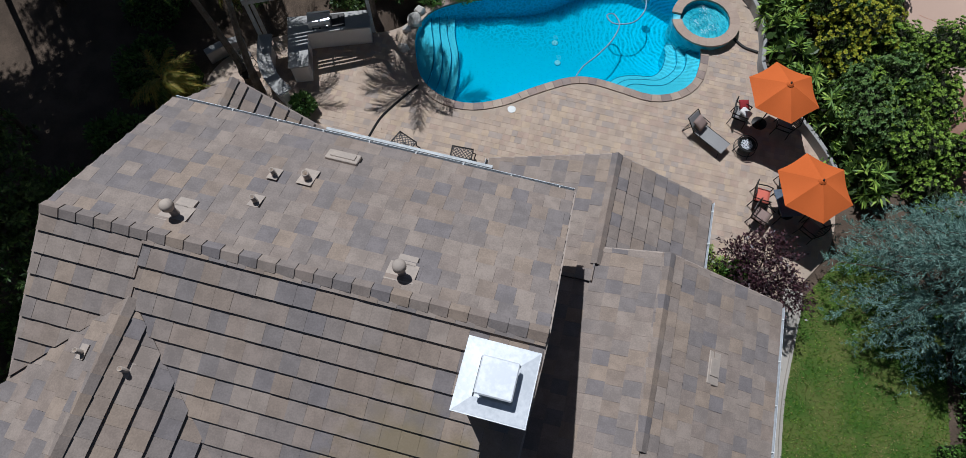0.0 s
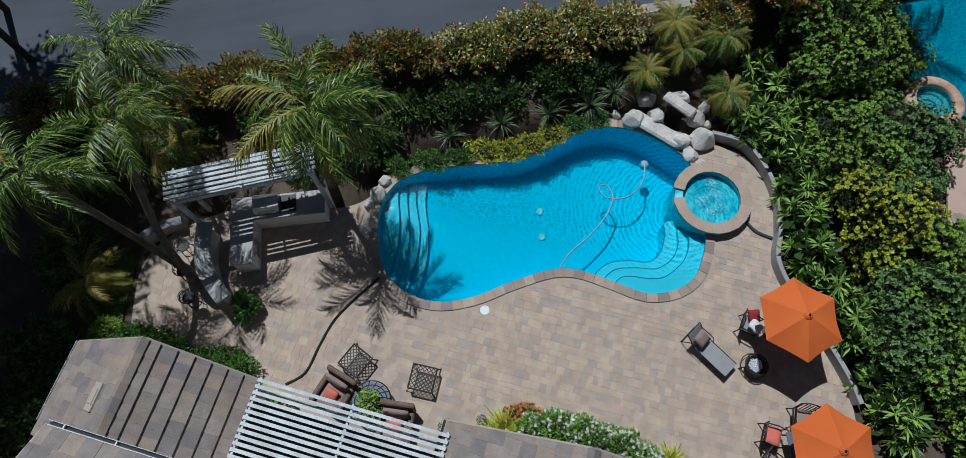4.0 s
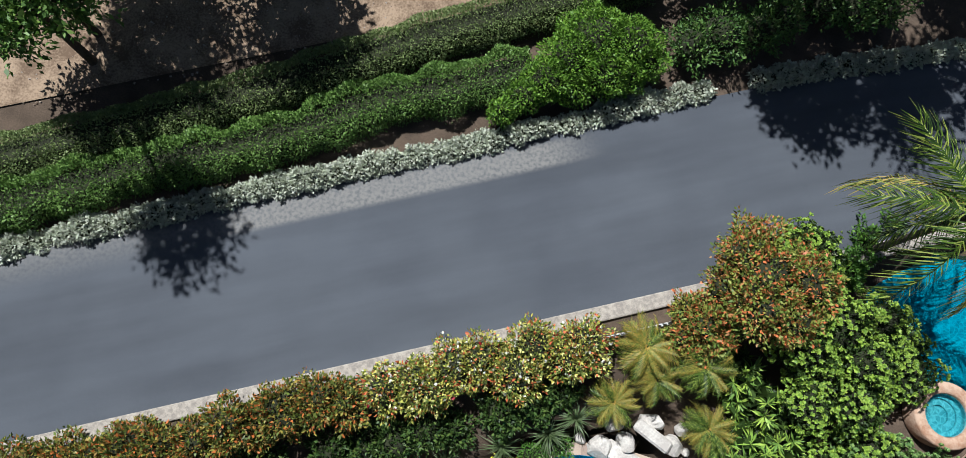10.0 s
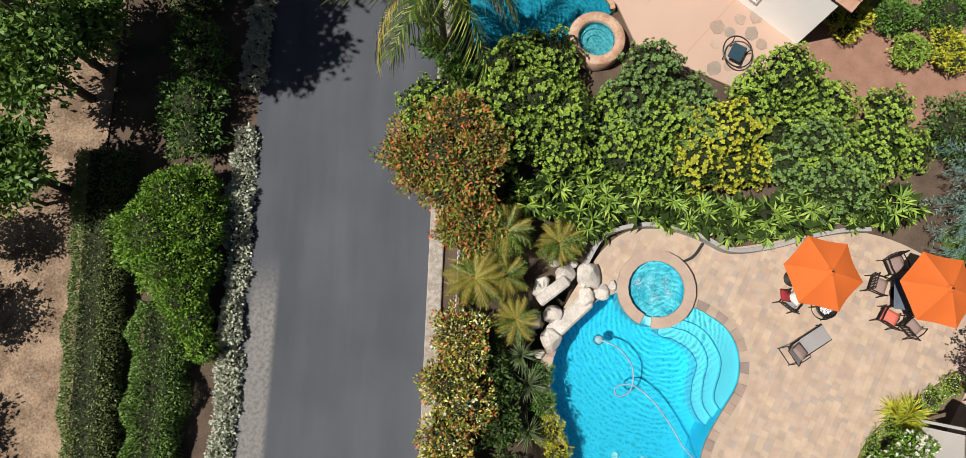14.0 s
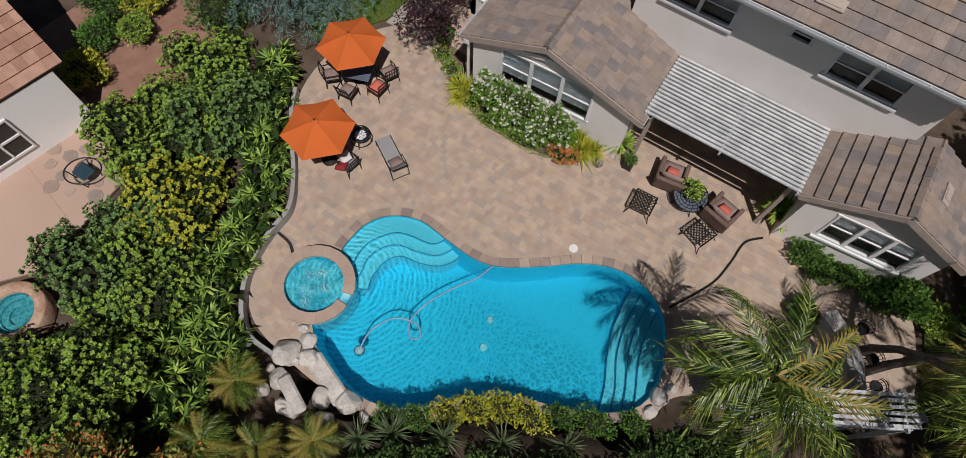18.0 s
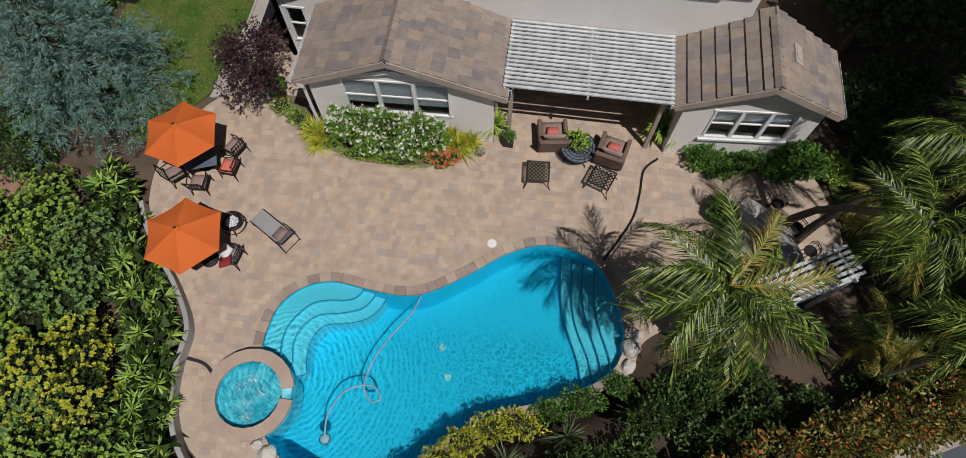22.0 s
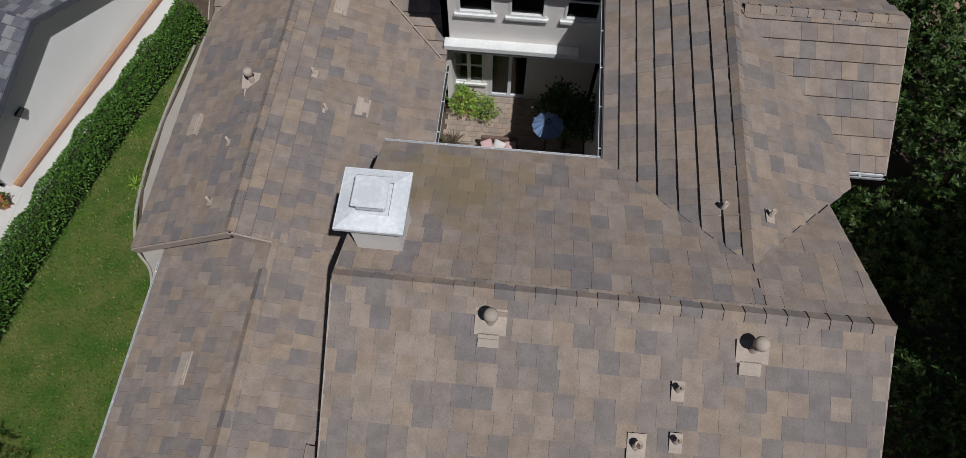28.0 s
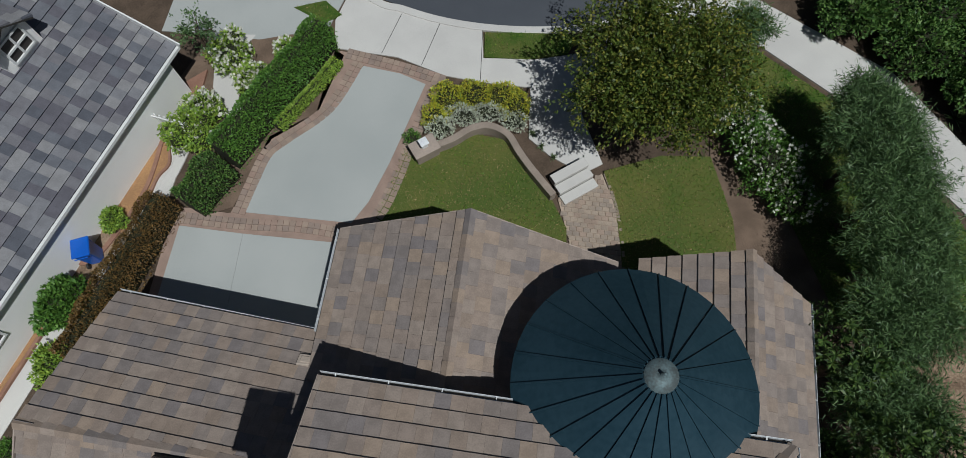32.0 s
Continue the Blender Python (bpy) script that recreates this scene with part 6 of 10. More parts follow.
# hedge and shrubs between pool and lane
for i, (a, b) in enumerate((((-17.3, 13.75), (-12.8, 15.85)), ((-12.8, 15.85), (-8.8, 17.85)), ((-8.8, 17.85), (-4.8, 19.75)))):
    bush("photinia_hedge", row_of([a, b], 0.75, 0.75, 0.75, 11 + i), "photinia", 9000, 0.13, label="loose olive and red-brown shrub hedge along the lane", category="hedge", group="lane hedge")
bush("rose_hedge", row_of([(-4.8, 19.75), (-1.3, 21.45), (1.2, 22.75)], 0.7, 0.75, 0.75, 21), "rose_leaf", 15000, 0.12, label="flowering hedge with cream blossoms along the lane", category="hedge", group="lane hedge", extra=(("white_petal", 220, 0.09), ("red_petal", 12, 0.12)))
for i, (a, b) in enumerate((((-16, 13.3), (-11.0, 15.3)), ((-10.5, 15.9), (-6.5, 17.3)), ((-6.0, 17.6), (-1.6, 19.6)), ((-1.4, 19.8), (1.4, 21.6)))):
    bush("understory_shrub", row_of([a, b], 0.9, 0.6, 0.25, 31 + i), "shaded_side_leaf", 5000, 0.14, label="dark green shrubs shaded by the hedge", group="understory shrubs")
for i, (a, b) in enumerate((((-9.4, 14.9), (-6.4, 15.9)), ((-7.6, 15.9), (-5.6, 16.7)))):
    bush("understory_shrub", row_of([a, b], 0.6, 0.55, 0.25, 36 + i, 0.2), "shaded_side_leaf", 4500, 0.13, label="dark green shrubs shaded by the palm", group="understory shrubs")
bush("redtip_shrub", cluster(5.0, 25.2, 2.7, 1.5, 9, 5, 0.9, 1.15), "redtip", 14000, 0.13, label="tall shrub with red-bronze new leaves", rough=0.35)
bush("redtip_shrub", cluster(3.7, 23.6, 2.0, 0.95, 5, 6, 0.9), "redtip", 7000, 0.13, label="tall shrub with red-bronze new leaves", rough=0.35)
bush("groundcover", [(-2.8, 17.1, 0.1, 0.7, 0.34, 0.22), (-2.1, 17.37, 0.1, 0.6, 0.36, 0.22), (-1.4, 17.8, 0.1, 0.6, 0.38, 0.22), (-0.8, 18.35, 0.1, 0.5, 0.36, 0.2)], "yellow_leaf", 3500, 0.09, label="yellow-green ground cover at the pool edge", category="plant")
bush("groundcover", [(-5.6, 15.7, 0.15, 0.4, 0.3, 0.3), (-4.6, 16.25, 0.12, 0.6, 0.35, 0.22), (-3.7, 16.62, 0.1, 0.5, 0.32, 0.2), (-0.1, 18.95, 0.1, 0.4, 0.35, 0.2), (0.6, 19.4, 0.1, 0.4, 0.3, 0.2)], "shrub_green", 3600, 0.09, label="low green ground cover at the pool edge", category="plant")
blades("flax_clump", [(-1.1, 19.0, 0.3, 1.0), (0.2, 19.7, 0.3, 1.0), (0.9, 20.3, 0.5, 0.9), (-2.6, 18.2, 0.25, 0.9), (-4.2, 17.3, 0.2, 0.9), (-6.2, 16.5, 0.2, 0.9), (-5.0, 17.9, 0.3, 0.8)], 70, 0.95, "strap_leaf", "clump of long narrow grey-green leaves", group="flax clumps")
for i, (x, y, z, k) in enumerate(((2.3, 22.7, 1.6, 1.0), (1.8, 21.0, 0.9, 0.8), (4.0, 22.5, 1.7, 0.95), (4.6, 20.9, 0.9, 0.85), (2.8, 21.9, 1.3, 0.8))):
    palm(x, y, ground_z(x, y), z + 0.3, 0.95 * k, 60, "small feathery palm with green and amber fronds", 0.52, 60 + i, group="small palms")
# shrubs against the eastern neighbour
EAST = [((9.3, 25.4), (10.3, 22.6), 2.0), ((10.6, 21.2), (11.8, 18.6), 2.2), ((12.2, 17.8), (13.2, 15.0), 2.2), ((12.9, 14.6), (14.0, 11.6), 2.2), ((6.4, 27.0), (7.6, 24.6), 2.6), ((7.9, 24.4), (9.2, 21.7), 2.4), ((9.3, 21.4), (10.3, 18.9), 2.3), ((10.4, 18.6), (11.3, 16.0), 2.3), ((11.3, 15.7), (12.2, 13.0), 2.2)]
EAST_RND = random.Random(77)
EAST_LEAF = ["lime", "blue_lime", "lime", "lime", "lime", "lime", "lime", "yellow_leaf", "blue_lime"]
for i, (a, b, top) in enumerate(EAST):
    blobs = row_of([a, b], 0.95, 0.85, top - 1.0, 41 + i, 0.6) + row_of([(a[0] - 1.2, a[1] - 0.6), (b[0] - 1.2, b[1] - 0.6)], 0.75, 0.75, top - 1.5, 51 + i, 0.4)
    blobs = [(q[0], q[1], q[2] + EAST_RND.uniform(-0.3, 0.65), *q[3:]) for q in blobs]
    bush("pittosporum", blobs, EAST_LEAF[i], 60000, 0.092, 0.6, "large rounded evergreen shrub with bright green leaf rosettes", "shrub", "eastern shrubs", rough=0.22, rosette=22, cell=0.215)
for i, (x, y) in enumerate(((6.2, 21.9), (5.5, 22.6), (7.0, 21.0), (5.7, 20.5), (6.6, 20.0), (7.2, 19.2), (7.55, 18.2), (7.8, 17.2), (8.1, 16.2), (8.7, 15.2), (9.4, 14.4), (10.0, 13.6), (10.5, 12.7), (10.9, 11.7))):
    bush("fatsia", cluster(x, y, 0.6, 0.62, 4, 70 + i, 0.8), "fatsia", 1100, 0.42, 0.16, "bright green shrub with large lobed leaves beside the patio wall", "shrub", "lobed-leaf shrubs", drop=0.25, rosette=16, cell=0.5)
# blue cedar, plum and lawn-side plants
def conifer(x, y, h, r, leaf, label, arms=130, seed=3):
    """A cedar: a straight trunk with arms that sweep out and droop, each set with flat sprays of short needles."""
    ob = tagged(empty("blue_cedar", (x, y, 0)), label, "tree")
    bm = bmesh.new()
    tube(bm, [(0, 0, -0.1), (0.03, 0.02, h * 0.5), (0, 0, h)], [0.2, 0.13, 0.03], 10)
    part("trunk", bm, "bark", ob, "rough brown trunk")
    k = np.random.RandomState(seed)
    spots, ways = [], []
    for i in range(arms):
        f = (i + 0.5) / arms
        z = 0.7 + (h - 0.8) * f
        L = r * (1 - f ** 1.5) * k.uniform(0.75, 1.15) + 0.3
        a = i * 2.39996 + k.uniform(-0.25, 0.25)
        out, side = np.array([math.cos(a), math.sin(a), 0]), np.array([-math.sin(a), math.cos(a), 0])
        bow = k.uniform(-0.12, 0.12)
        run = lambda t: out * L * t + side * bow * L * t * t + np.array([0, 0, z + 0.18 * L * t - 0.34 * L * t * t])
        if i % 6 == 0:
            bm = bmesh.new()
            tube(bm, [tuple(run(t)) for t in (0, 0.35, 0.7, 0.95)], [0.05, 0.035, 0.02, 0.008], 6)
            part("limb", bm, "bark", ob)
        for j in range(int(6 + 7 * L)):
            t = 0.22 + 0.78 * k.uniform() ** 0.8
            s = (1 if j % 2 else -1) * k.uniform(0.5, 1.0)
            d = unit(out * 0.75 + side * s + np.array([0, 0, k.uniform(-0.45, 0.05)]))
            spray = (0.2 + 0.34 * L * 0.35) * (1.15 - 0.6 * t) * k.uniform(0.7, 1.3)
            base = run(t)
            n = int(10 + 26 * spray)
            q = k.uniform(0, 1, (n, 1))
            spots.append(base + d * spray * q + k.normal(size=(n, 3)) * 0.025 - np.array([0, 0, 0.25]) * spray * q * q)
            ways.append(np.tile(d + np.array([0, 0, 0.15]), (n, 1)))
    p, q = np.concatenate(spots), unit(np.concatenate(ways))
    tagged(quick_mesh("crown", leaf_cloud(p, q, 0.12, 0.2, 0.8, 0.1), 4, leaf, ob), kind="stuff")
    return ob


conifer(12.8, 8.1, 6.4, 2.8, "spruce_leaf", "silvery blue cedar with drooping sprays", 210)
bush("shade_shrub", row_of([(14.6, 7.0), (15.0, 9.4), (14.2, 11.6)], 0.9, 0.9, 0.7, 411, 0.4), "dark_hedge", 7000, 0.13, label="dark green shrubs beneath the cedar")
tree("plum_tree", 7.2, 6.9, 0, [(7.3, 6.9, 2.1, 0.9, 0.9, 0.7), (8.1, 6.6, 1.7, 0.6, 0.6, 0.5), (6.7, 7.5, 1.6, 0.6, 0.55, 0.45), (7.5, 7.9, 1.5, 0.6, 0.6, 0.5), (6.9, 6.1, 1.9, 0.6, 0.6, 0.5)], "plum_leaf", 5200, 0.11, "small purple-leaved plum tree beside the patio", 0.06, rough=0.45)
# tall feather palms to the west
palm(-7.6, 14.55, 0, 5.6, 2.2, 30, "tall feather palm with arching green fronds by the pool", 0.32, 1, (0.8, -0.2))
palm(-12.6, 14.6, 0, 5.6, 2.1, 15, "tall feather palm with arching green fronds", 0.08, 3)
palm(-10.95, 10.4, 0, 6.4, 1.9, 15, "tall feather palm with arching green fronds", 0.1, 5, (-1.15, 0.2))
palm(-12.5, 13.8, 0, 1.6, 1.3, 18, "short amber palm beside the bar patio", 0.7, 6)
palm(-13.4, 9.2, 0, 1.0, 1.3, 26, "short amber palm beside the bar patio", 0.8, 7)
bush("ivy_mound", [(8.6, 27.6, 0.8, 0.5, 0.7, 0.6), (8.2, 26.6, 0.9, 0.5, 0.6, 0.6), (9.3, 28.4, 0.7, 0.5, 0.6, 0.5)], "shrub_green", 5000, 0.13, label="leafy green ivy at the foot of the palm", category="plant")
palm(8.9, 27.4, 0.3, 5.2, 2.7, 16, "neighbour's tall palm with drooping fronds", 0.12, 9)
palm(-10.4, 10.1, 0, 6.0, 1.8, 17, "tall leaning feather palm behind the bar", 0.06, 10, (-0.6, 2.45))
# north bank of the lane
def bank(v_a, v_b, u0, u1, n=7, wave=0.25, seed=1):
    k = random.Random(seed)
    return [on_road(u0 + (u1 - u0) * i / (n - 1), v_a + (v_b - v_a) * i / (n - 1) + k.uniform(-wave, wave)) for i in range(n)]


for line, k in ((bank(26.65, 27.0, -12, 16.8, 12, 0.05, 1), 1), (bank(26.9, 26.5, 18.5, 34, 7, 0.08, 2), 2)):
    bush("silver_border", row_of(line, 0.36, 0.34, 0.08, 400 + k, 0.07), "silver_leaf", 46000 if k == 1 else 25000, 0.11, 0.6, "low silver-leaved mounds in a row along the lane", "border", "silver borders", rough=0.2)
hedge("clipped_hedge", bank(27.5, 28.9, -12, 11.0, 10, 0.15, 3), 1.5, 0.95, "box_leaf", 2300, 0.085, "lumpy clipped dark green hedge on the bank", ground=ground_z, group="bank hedges", lump=0.12)
hedge("clipped_hedge", bank(28.9, 30.9, -12, 15.5, 9, 0.15, 4), 1.45, 0.9, "olive_box", 2100, 0.08, "flat clipped dark green hedge on the bank", ground=ground_z, group="bank hedges", lump=0.06)
bush("mounded_shrub", [(-1.00, 31.75, 2.4, 1.15, 1.1, 1.0), (-3.40, 28.95, 1.7, 0.4, 0.4, 0.6), (-2.80, 29.55, 1.85, 0.6, 0.5, 0.7), (-2.20, 30.25, 2.0, 0.8, 0.7, 0.8), (-1.60, 31.05, 2.2, 0.95, 0.9, 0.95), (-0.50, 30.85, 2.1, 0.9, 0.8, 0.9), (0.10, 31.85, 2.35, 0.95, 0.9, 0.9), (0.70, 31.55, 2.1, 0.7, 0.6, 0.7), (-1.5, 30.3, 1.8, 0.8, 0.6, 0.7), (0.2, 31.0, 1.9, 0.7, 0.6, 0.7)], "mound_leaf", 26000, 0.1, label="broad mounded bright green shrub on the bank", rough=0.15)
bush("bank_shrub", row_of([(2.2, 32.6), (5.0, 34.4), (9.0, 36.0)], 0.9, 0.8, 0.6, 81), "dark_hedge", 8000, 0.13, label="rough green shrubs on the bank")
bm = bmesh.new()
rows = [[bm.verts.new((*on_road(u, v), ground_z(*on_road(u, v)) + 0.05)) for u in range(-40, 41, 2)] for v in (31.2, 32.5, 34, 34.9, 35.6)]
for a, b in zip(rows, rows[1:]):
    for i in range(len(a) - 1):
        bm.faces.new((a[i], a[i + 1], b[i + 1], b[i]))
tagged(part("dirt_bank", bm, "dirt"), "dry tan earth with mulch on the bank", "ground", kind="structure")
bm = bmesh.new()
rows = [[bm.verts.new((*on_road(u, v), ground_z(*on_road(u, v)) + 0.05)) for u in range(9, 41, 4)] for v in (35.6, 50)]
for i in range(len(rows[0]) - 1):
    bm.faces.new((rows[0][i], rows[0][i + 1], rows[1][i + 1], rows[1][i]))
tagged(part("pavement_upper", bm, "concrete"), "pale concrete yard above the bank", "pavement", kind="structure")
planter = tagged(empty("timber_planter", (-6.4, 38.55, 2.37), 24), "long weathered timber planter box on the upper yard", "planter")
M["old_timber"] = material("old_timber", (0.24, 0.15, 0.085), (0.15, 0.095, 0.06), 0.85, scale=6, fine=70, bump=0.4)
for y in (-0.3, 0.3):
    part("side_board", boxes((-1.6, y - 0.03, 0.0, 1.6, y + 0.03, 0.42), bevel=0.01), "old_timber", planter)
for x in (-1.57, 1.57):
    part("end_board", boxes((x - 0.03, -0.268, 0.0, x + 0.03, 0.268, 0.42), bevel=0.01), "old_timber", planter)
part("soil", boxes((-1.53, -0.267, 0.0, 1.53, 0.267, 0.34)), "soil", planter)
for i, (x, y, r, h) in enumerate(((-6.0, 35.4, 0.95, 4.5), (-3.8, 36.1, 0.8, 4.5), (-9.5, 34.5, 1.0, 4.8), (-1.9, 35.4, 0.95, 4.6))):
    tree("young_tree", x, y, ground_z(x, y), cluster(x, y, h, r, 6, 90 + i, 1.1, 1.25), "young_leaf", 3600, 0.12, "slender young tree on the dry bank", 0.05, group="bank trees", rough=0.55)
# mostly unseen trees, placed so their shade falls on lane, bank and western slope
TALL = [(-16.7, 28.5, 15, 1.6), (-12.4, 32.5, 9, 2.0), (-17.5, 32.0, 12, 2.4), (2.6, 36.4, 12, 1.9), (5.6, 37.4, 12.5, 2.2), (8.6, 39.4, 12, 2.4), (-21.5, 12.0, 13, 3.2), (-21.0, 17.5, 12, 3.0), (-20.0, 6.0, 12, 3.2), (-19.5, 0.5, 11.5, 3.2), (-18.8, 11.6, 12, 2.8), (-17.4, 6.3, 11, 2.6), (-19.0, 15.8, 12, 2.6), (-16.8, 2.0, 11, 2.4)]
for i, (x, y, h, r) in enumerate(TALL):
    tree("tall_tree", x, y, ground_z(x, y), cluster(x, y, h, r, 6, 110 + i, 0.9), "tree_leaf", (1800 if not i else 4200 if i < 6 else 11000), 0.3, "tall dark tree placed to shade the ground", 0.1, group="tall trees")
for i, (x, y, h, r) in enumerate(((-12.0, 33.2, 3.2, 1.9), (-16.6, 27.6, 3.4, 1.8), (-11.6, 38.6, 7.0, 2.0), (-10.0, 35.5, 3.0, 1.7), (-16.0, 32.0, 3.4, 2.2), (1.6, 36.2, 3.2, 1.5), (-1.2, 35.0, 3.0, 1.2), (6.5, 38.0, 2.6, 1.6), (9.5, 39.0, 2.8, 1.8), (12.5, 39.5, 2.8, 1.8), (3.6, 36.4, 2.2, 1.2))):
    tree("bank_tree", x, y, ground_z(x, y), cluster(x, y, ground_z(x, y) + h, r, 6, 150 + i), "tree_leaf", 6000, 0.2, "dark spreading tree above the lane", 0.12, group="bank trees")
for i, (x, y, h, r) in enumerate(((-13.4, 2.2, 2.2, 1.5), (-13.3, -2.8, 2.0, 1.5), (-13.6, -8.0, 2.4, 1.6), (-13.3, -11.5, 2.6, 1.5), (-13.2, -16.0, 2.8, 1.5), (-15.5, 3.0, 3.2, 2.2), (-15.0, -1.5, 3.0, 2.0), (-15.8, -5.5, 3.5, 2.2), (-14.6, -10.0, 3.6, 1.8), (-14.3, -13.2, 3.4, 1.6), (-18.5, -8.0, 4.5, 2.6), (-18.0, -2.0, 4.5, 2.6))):
    tree("side_tree", x, y, 0, cluster(x, y, h, r, 7, 130 + i), "shaded_side_leaf", 16000, 0.2, "dense green tree on the side slope", 0.16, group="side trees", width=0.26, cell=0.33)
for i, (x, y, r) in enumerate(((-13.0, 5.0, 1.0), (-14.6, 4.2, 1.2), (-13.4, 0.2, 1.0), (-12.6, -4.5, 0.9), (-14.5, -3.0, 1.2), (-12.7, -9.5, 0.9), (-14.4, 9.6, 1.1), (-15.6, 12.6, 1.2), (-13.0, -13.4, 0.9), (-14.0, 6.8, 1.0), (-12.4, -6.6, 0.8), (-12.5, -1.5, 0.8))):
    bush("slope_shrub", cluster(x, y, 0.5, r, 6, 170 + i), "dark_hedge", 3600, 0.16, label="dense dark green shrub on the shaded side slope", group="slope shrubs")

# ---- lawns, yards and neighbours ----
M["turf"] = material("lawn_soil", (0.035, 0.09, 0.008), (0.11, 0.125, 0.03), 0.95, scale=4.5, fine=160, bump=0.5)
M["brick_paver"] = palette(material("brick_paver", (1, 1, 1), (0.8, 0.8, 0.8), 0.85, scale=8, fine=120, bump=0.2), [(0.33, 0.25, 0.2), (0.37, 0.28, 0.22), (0.3, 0.23, 0.19), (0.35, 0.25, 0.2)], "object")
M["path_paver"] = palette(material("path_paver", (1, 1, 1), (0.78, 0.78, 0.78), 0.85, scale=8, fine=120, bump=0.2), [(0.36, 0.29, 0.23), (0.4, 0.32, 0.25), (0.33, 0.27, 0.22), (0.37, 0.28, 0.22)], "object")
M["drive_concrete"] = material("drive_concrete", (0.36, 0.375, 0.36), (0.42, 0.43, 0.41), 0.85, scale=1.2, fine=140, bump=0.12)
M["walk_concrete"] = material("walk_concrete", (0.62, 0.6, 0.56), (0.52, 0.5, 0.47), 0.85, scale=1.5, fine=140, bump=0.12)
M["side_concrete"] = material("side_concrete", (0.4, 0.36, 0.31), (0.33, 0.3, 0.26), 0.9, scale=3, fine=140, bump=0.15)
M["cream_wall"] = material("cream_stucco", (0.92, 0.905, 0.875), (0.87, 0.85, 0.81), 0.9, scale=1.5, fine=180, bump=0.2)
M["slate"] = palette(material("slate_tile", (1, 1, 1), (0.8, 0.8, 0.8), 0.85, scale=14, fine=120, bump=0.25), [(0.15, 0.155, 0.175), (0.21, 0.21, 0.225), (0.105, 0.11, 0.13), (0.18, 0.175, 0.19), (0.26, 0.255, 0.26), (0.125, 0.12, 0.14)], "island")
M["terracotta_deck"] = material("terracotta_deck", (0.49, 0.345, 0.265), (0.44, 0.305, 0.235), 0.85, scale=1.2, fine=120, bump=0.1)
M["terracotta"] = material("terracotta", (0.45, 0.2, 0.11), (0.36, 0.16, 0.09), 0.8, scale=6, fine=80)
M["edging_brick"] = material("edging_brick", (0.3, 0.17, 0.12), (0.24, 0.13, 0.09), 0.9, scale=8, fine=90)
M["blue_plastic"] = material("blue_plastic", (0.01, 0.12, 0.55), (0.012, 0.1, 0.48), 0.35, scale=5, fine=60, bump=0.02, spec=0.5)
M["window_dark"] = material("dark_screen", (0.05, 0.045, 0.04), (0.04, 0.036, 0.033), 0.3, scale=6, fine=80, bump=0)
M["mulch"] = material("mulch", (0.2, 0.14, 0.1), (0.12, 0.085, 0.06), 0.95, scale=5, fine=120, bump=0.6)


def slab(name, poly, z, m, label="", category="", kind="structure", parent=None, depth=0.08):
    """A flat paved or bare surface with a little depth."""
    area = sum(a[0] * b[1] - b[0] * a[1] for a, b in zip(poly, poly[1:] + poly[:1]))
    poly = poly if area > 0 else poly[::-1]
    bm = bmesh.new()
    fill(bm, poly, z)
    n = len(poly)
    hi, lo = [bm.verts.new((x, y, z)) for x, y in poly], [bm.verts.new((x, y, z - depth)) for x, y in poly]
    for i in range(n):
        bm.faces.new((lo[i], lo[(i + 1) % n], hi[(i + 1) % n], hi[i]))
    bmesh.ops.remove_doubles(bm, verts=bm.verts, dist=1e-4)
    return tagged(part(name, bm, m, parent), label, category, kind=kind)


def scatter(poly, n):
    """Random plan points inside an outline."""
    q = np.array(poly)
    lo, hi = q.min(0), q.max(0)
    out = []
    while len(out) < n:
        for x, y in RNG.uniform(lo, hi, (n, 2)):
            if inside(x, y, poly):
                out.append((x, y))
    return np.array(out[:n])


M["olive_turf"] = material("olive_turf", (0.125, 0.13, 0.032), (0.07, 0.105, 0.02), 0.95, scale=1.6, fine=70, bump=0.5)


def lawn(poly, z, per_m, label, blade="turf_blade", size=0.09, name="lawn", lush=0.6):
    """A lawn: a sheet of turf with many single blades standing on it."""
    ob = slab(name, poly, z, "turf" if lush > 0 else "olive_turf", label, "lawn")
    area = abs(sum(a[0] * b[1] - b[0] * a[1] for a, b in zip(poly, poly[1:] + poly[:1]))) / 2
    xy = scatter(poly, int(area * per_m))
    clump = np.sin(xy[:, 0] * 2.1 + np.sin(xy[:, 1] * 1.7)) * np.sin(xy[:, 1] * 2.6 + np.sin(xy[:, 0] * 1.3))
    p = np.column_stack([xy, np.full(len(xy), z)])
    up = np.tile([0.0, 0.0, 1.0], (len(xy), 1))
    v = leaf_cloud(p, up, size, 0.22, 1.1).reshape(-1, 4, 3)
    keep = RNG.uniform(-1.2, 1.2, len(xy)) < clump + lush
    tagged(quick_mesh("grass_blades", v[keep].reshape(-1, 3), 4, blade, ob), kind="stuff")
    dry = ~keep & (RNG.uniform(0, 1, len(xy)) < 0.6)
    if dry.any():
        tagged(quick_mesh("dry_blades", v[dry].reshape(-1, 3), 4, "dry_blade", ob), "straw-coloured dry grass blades", kind="stuff")
    return ob


PIECE = {}


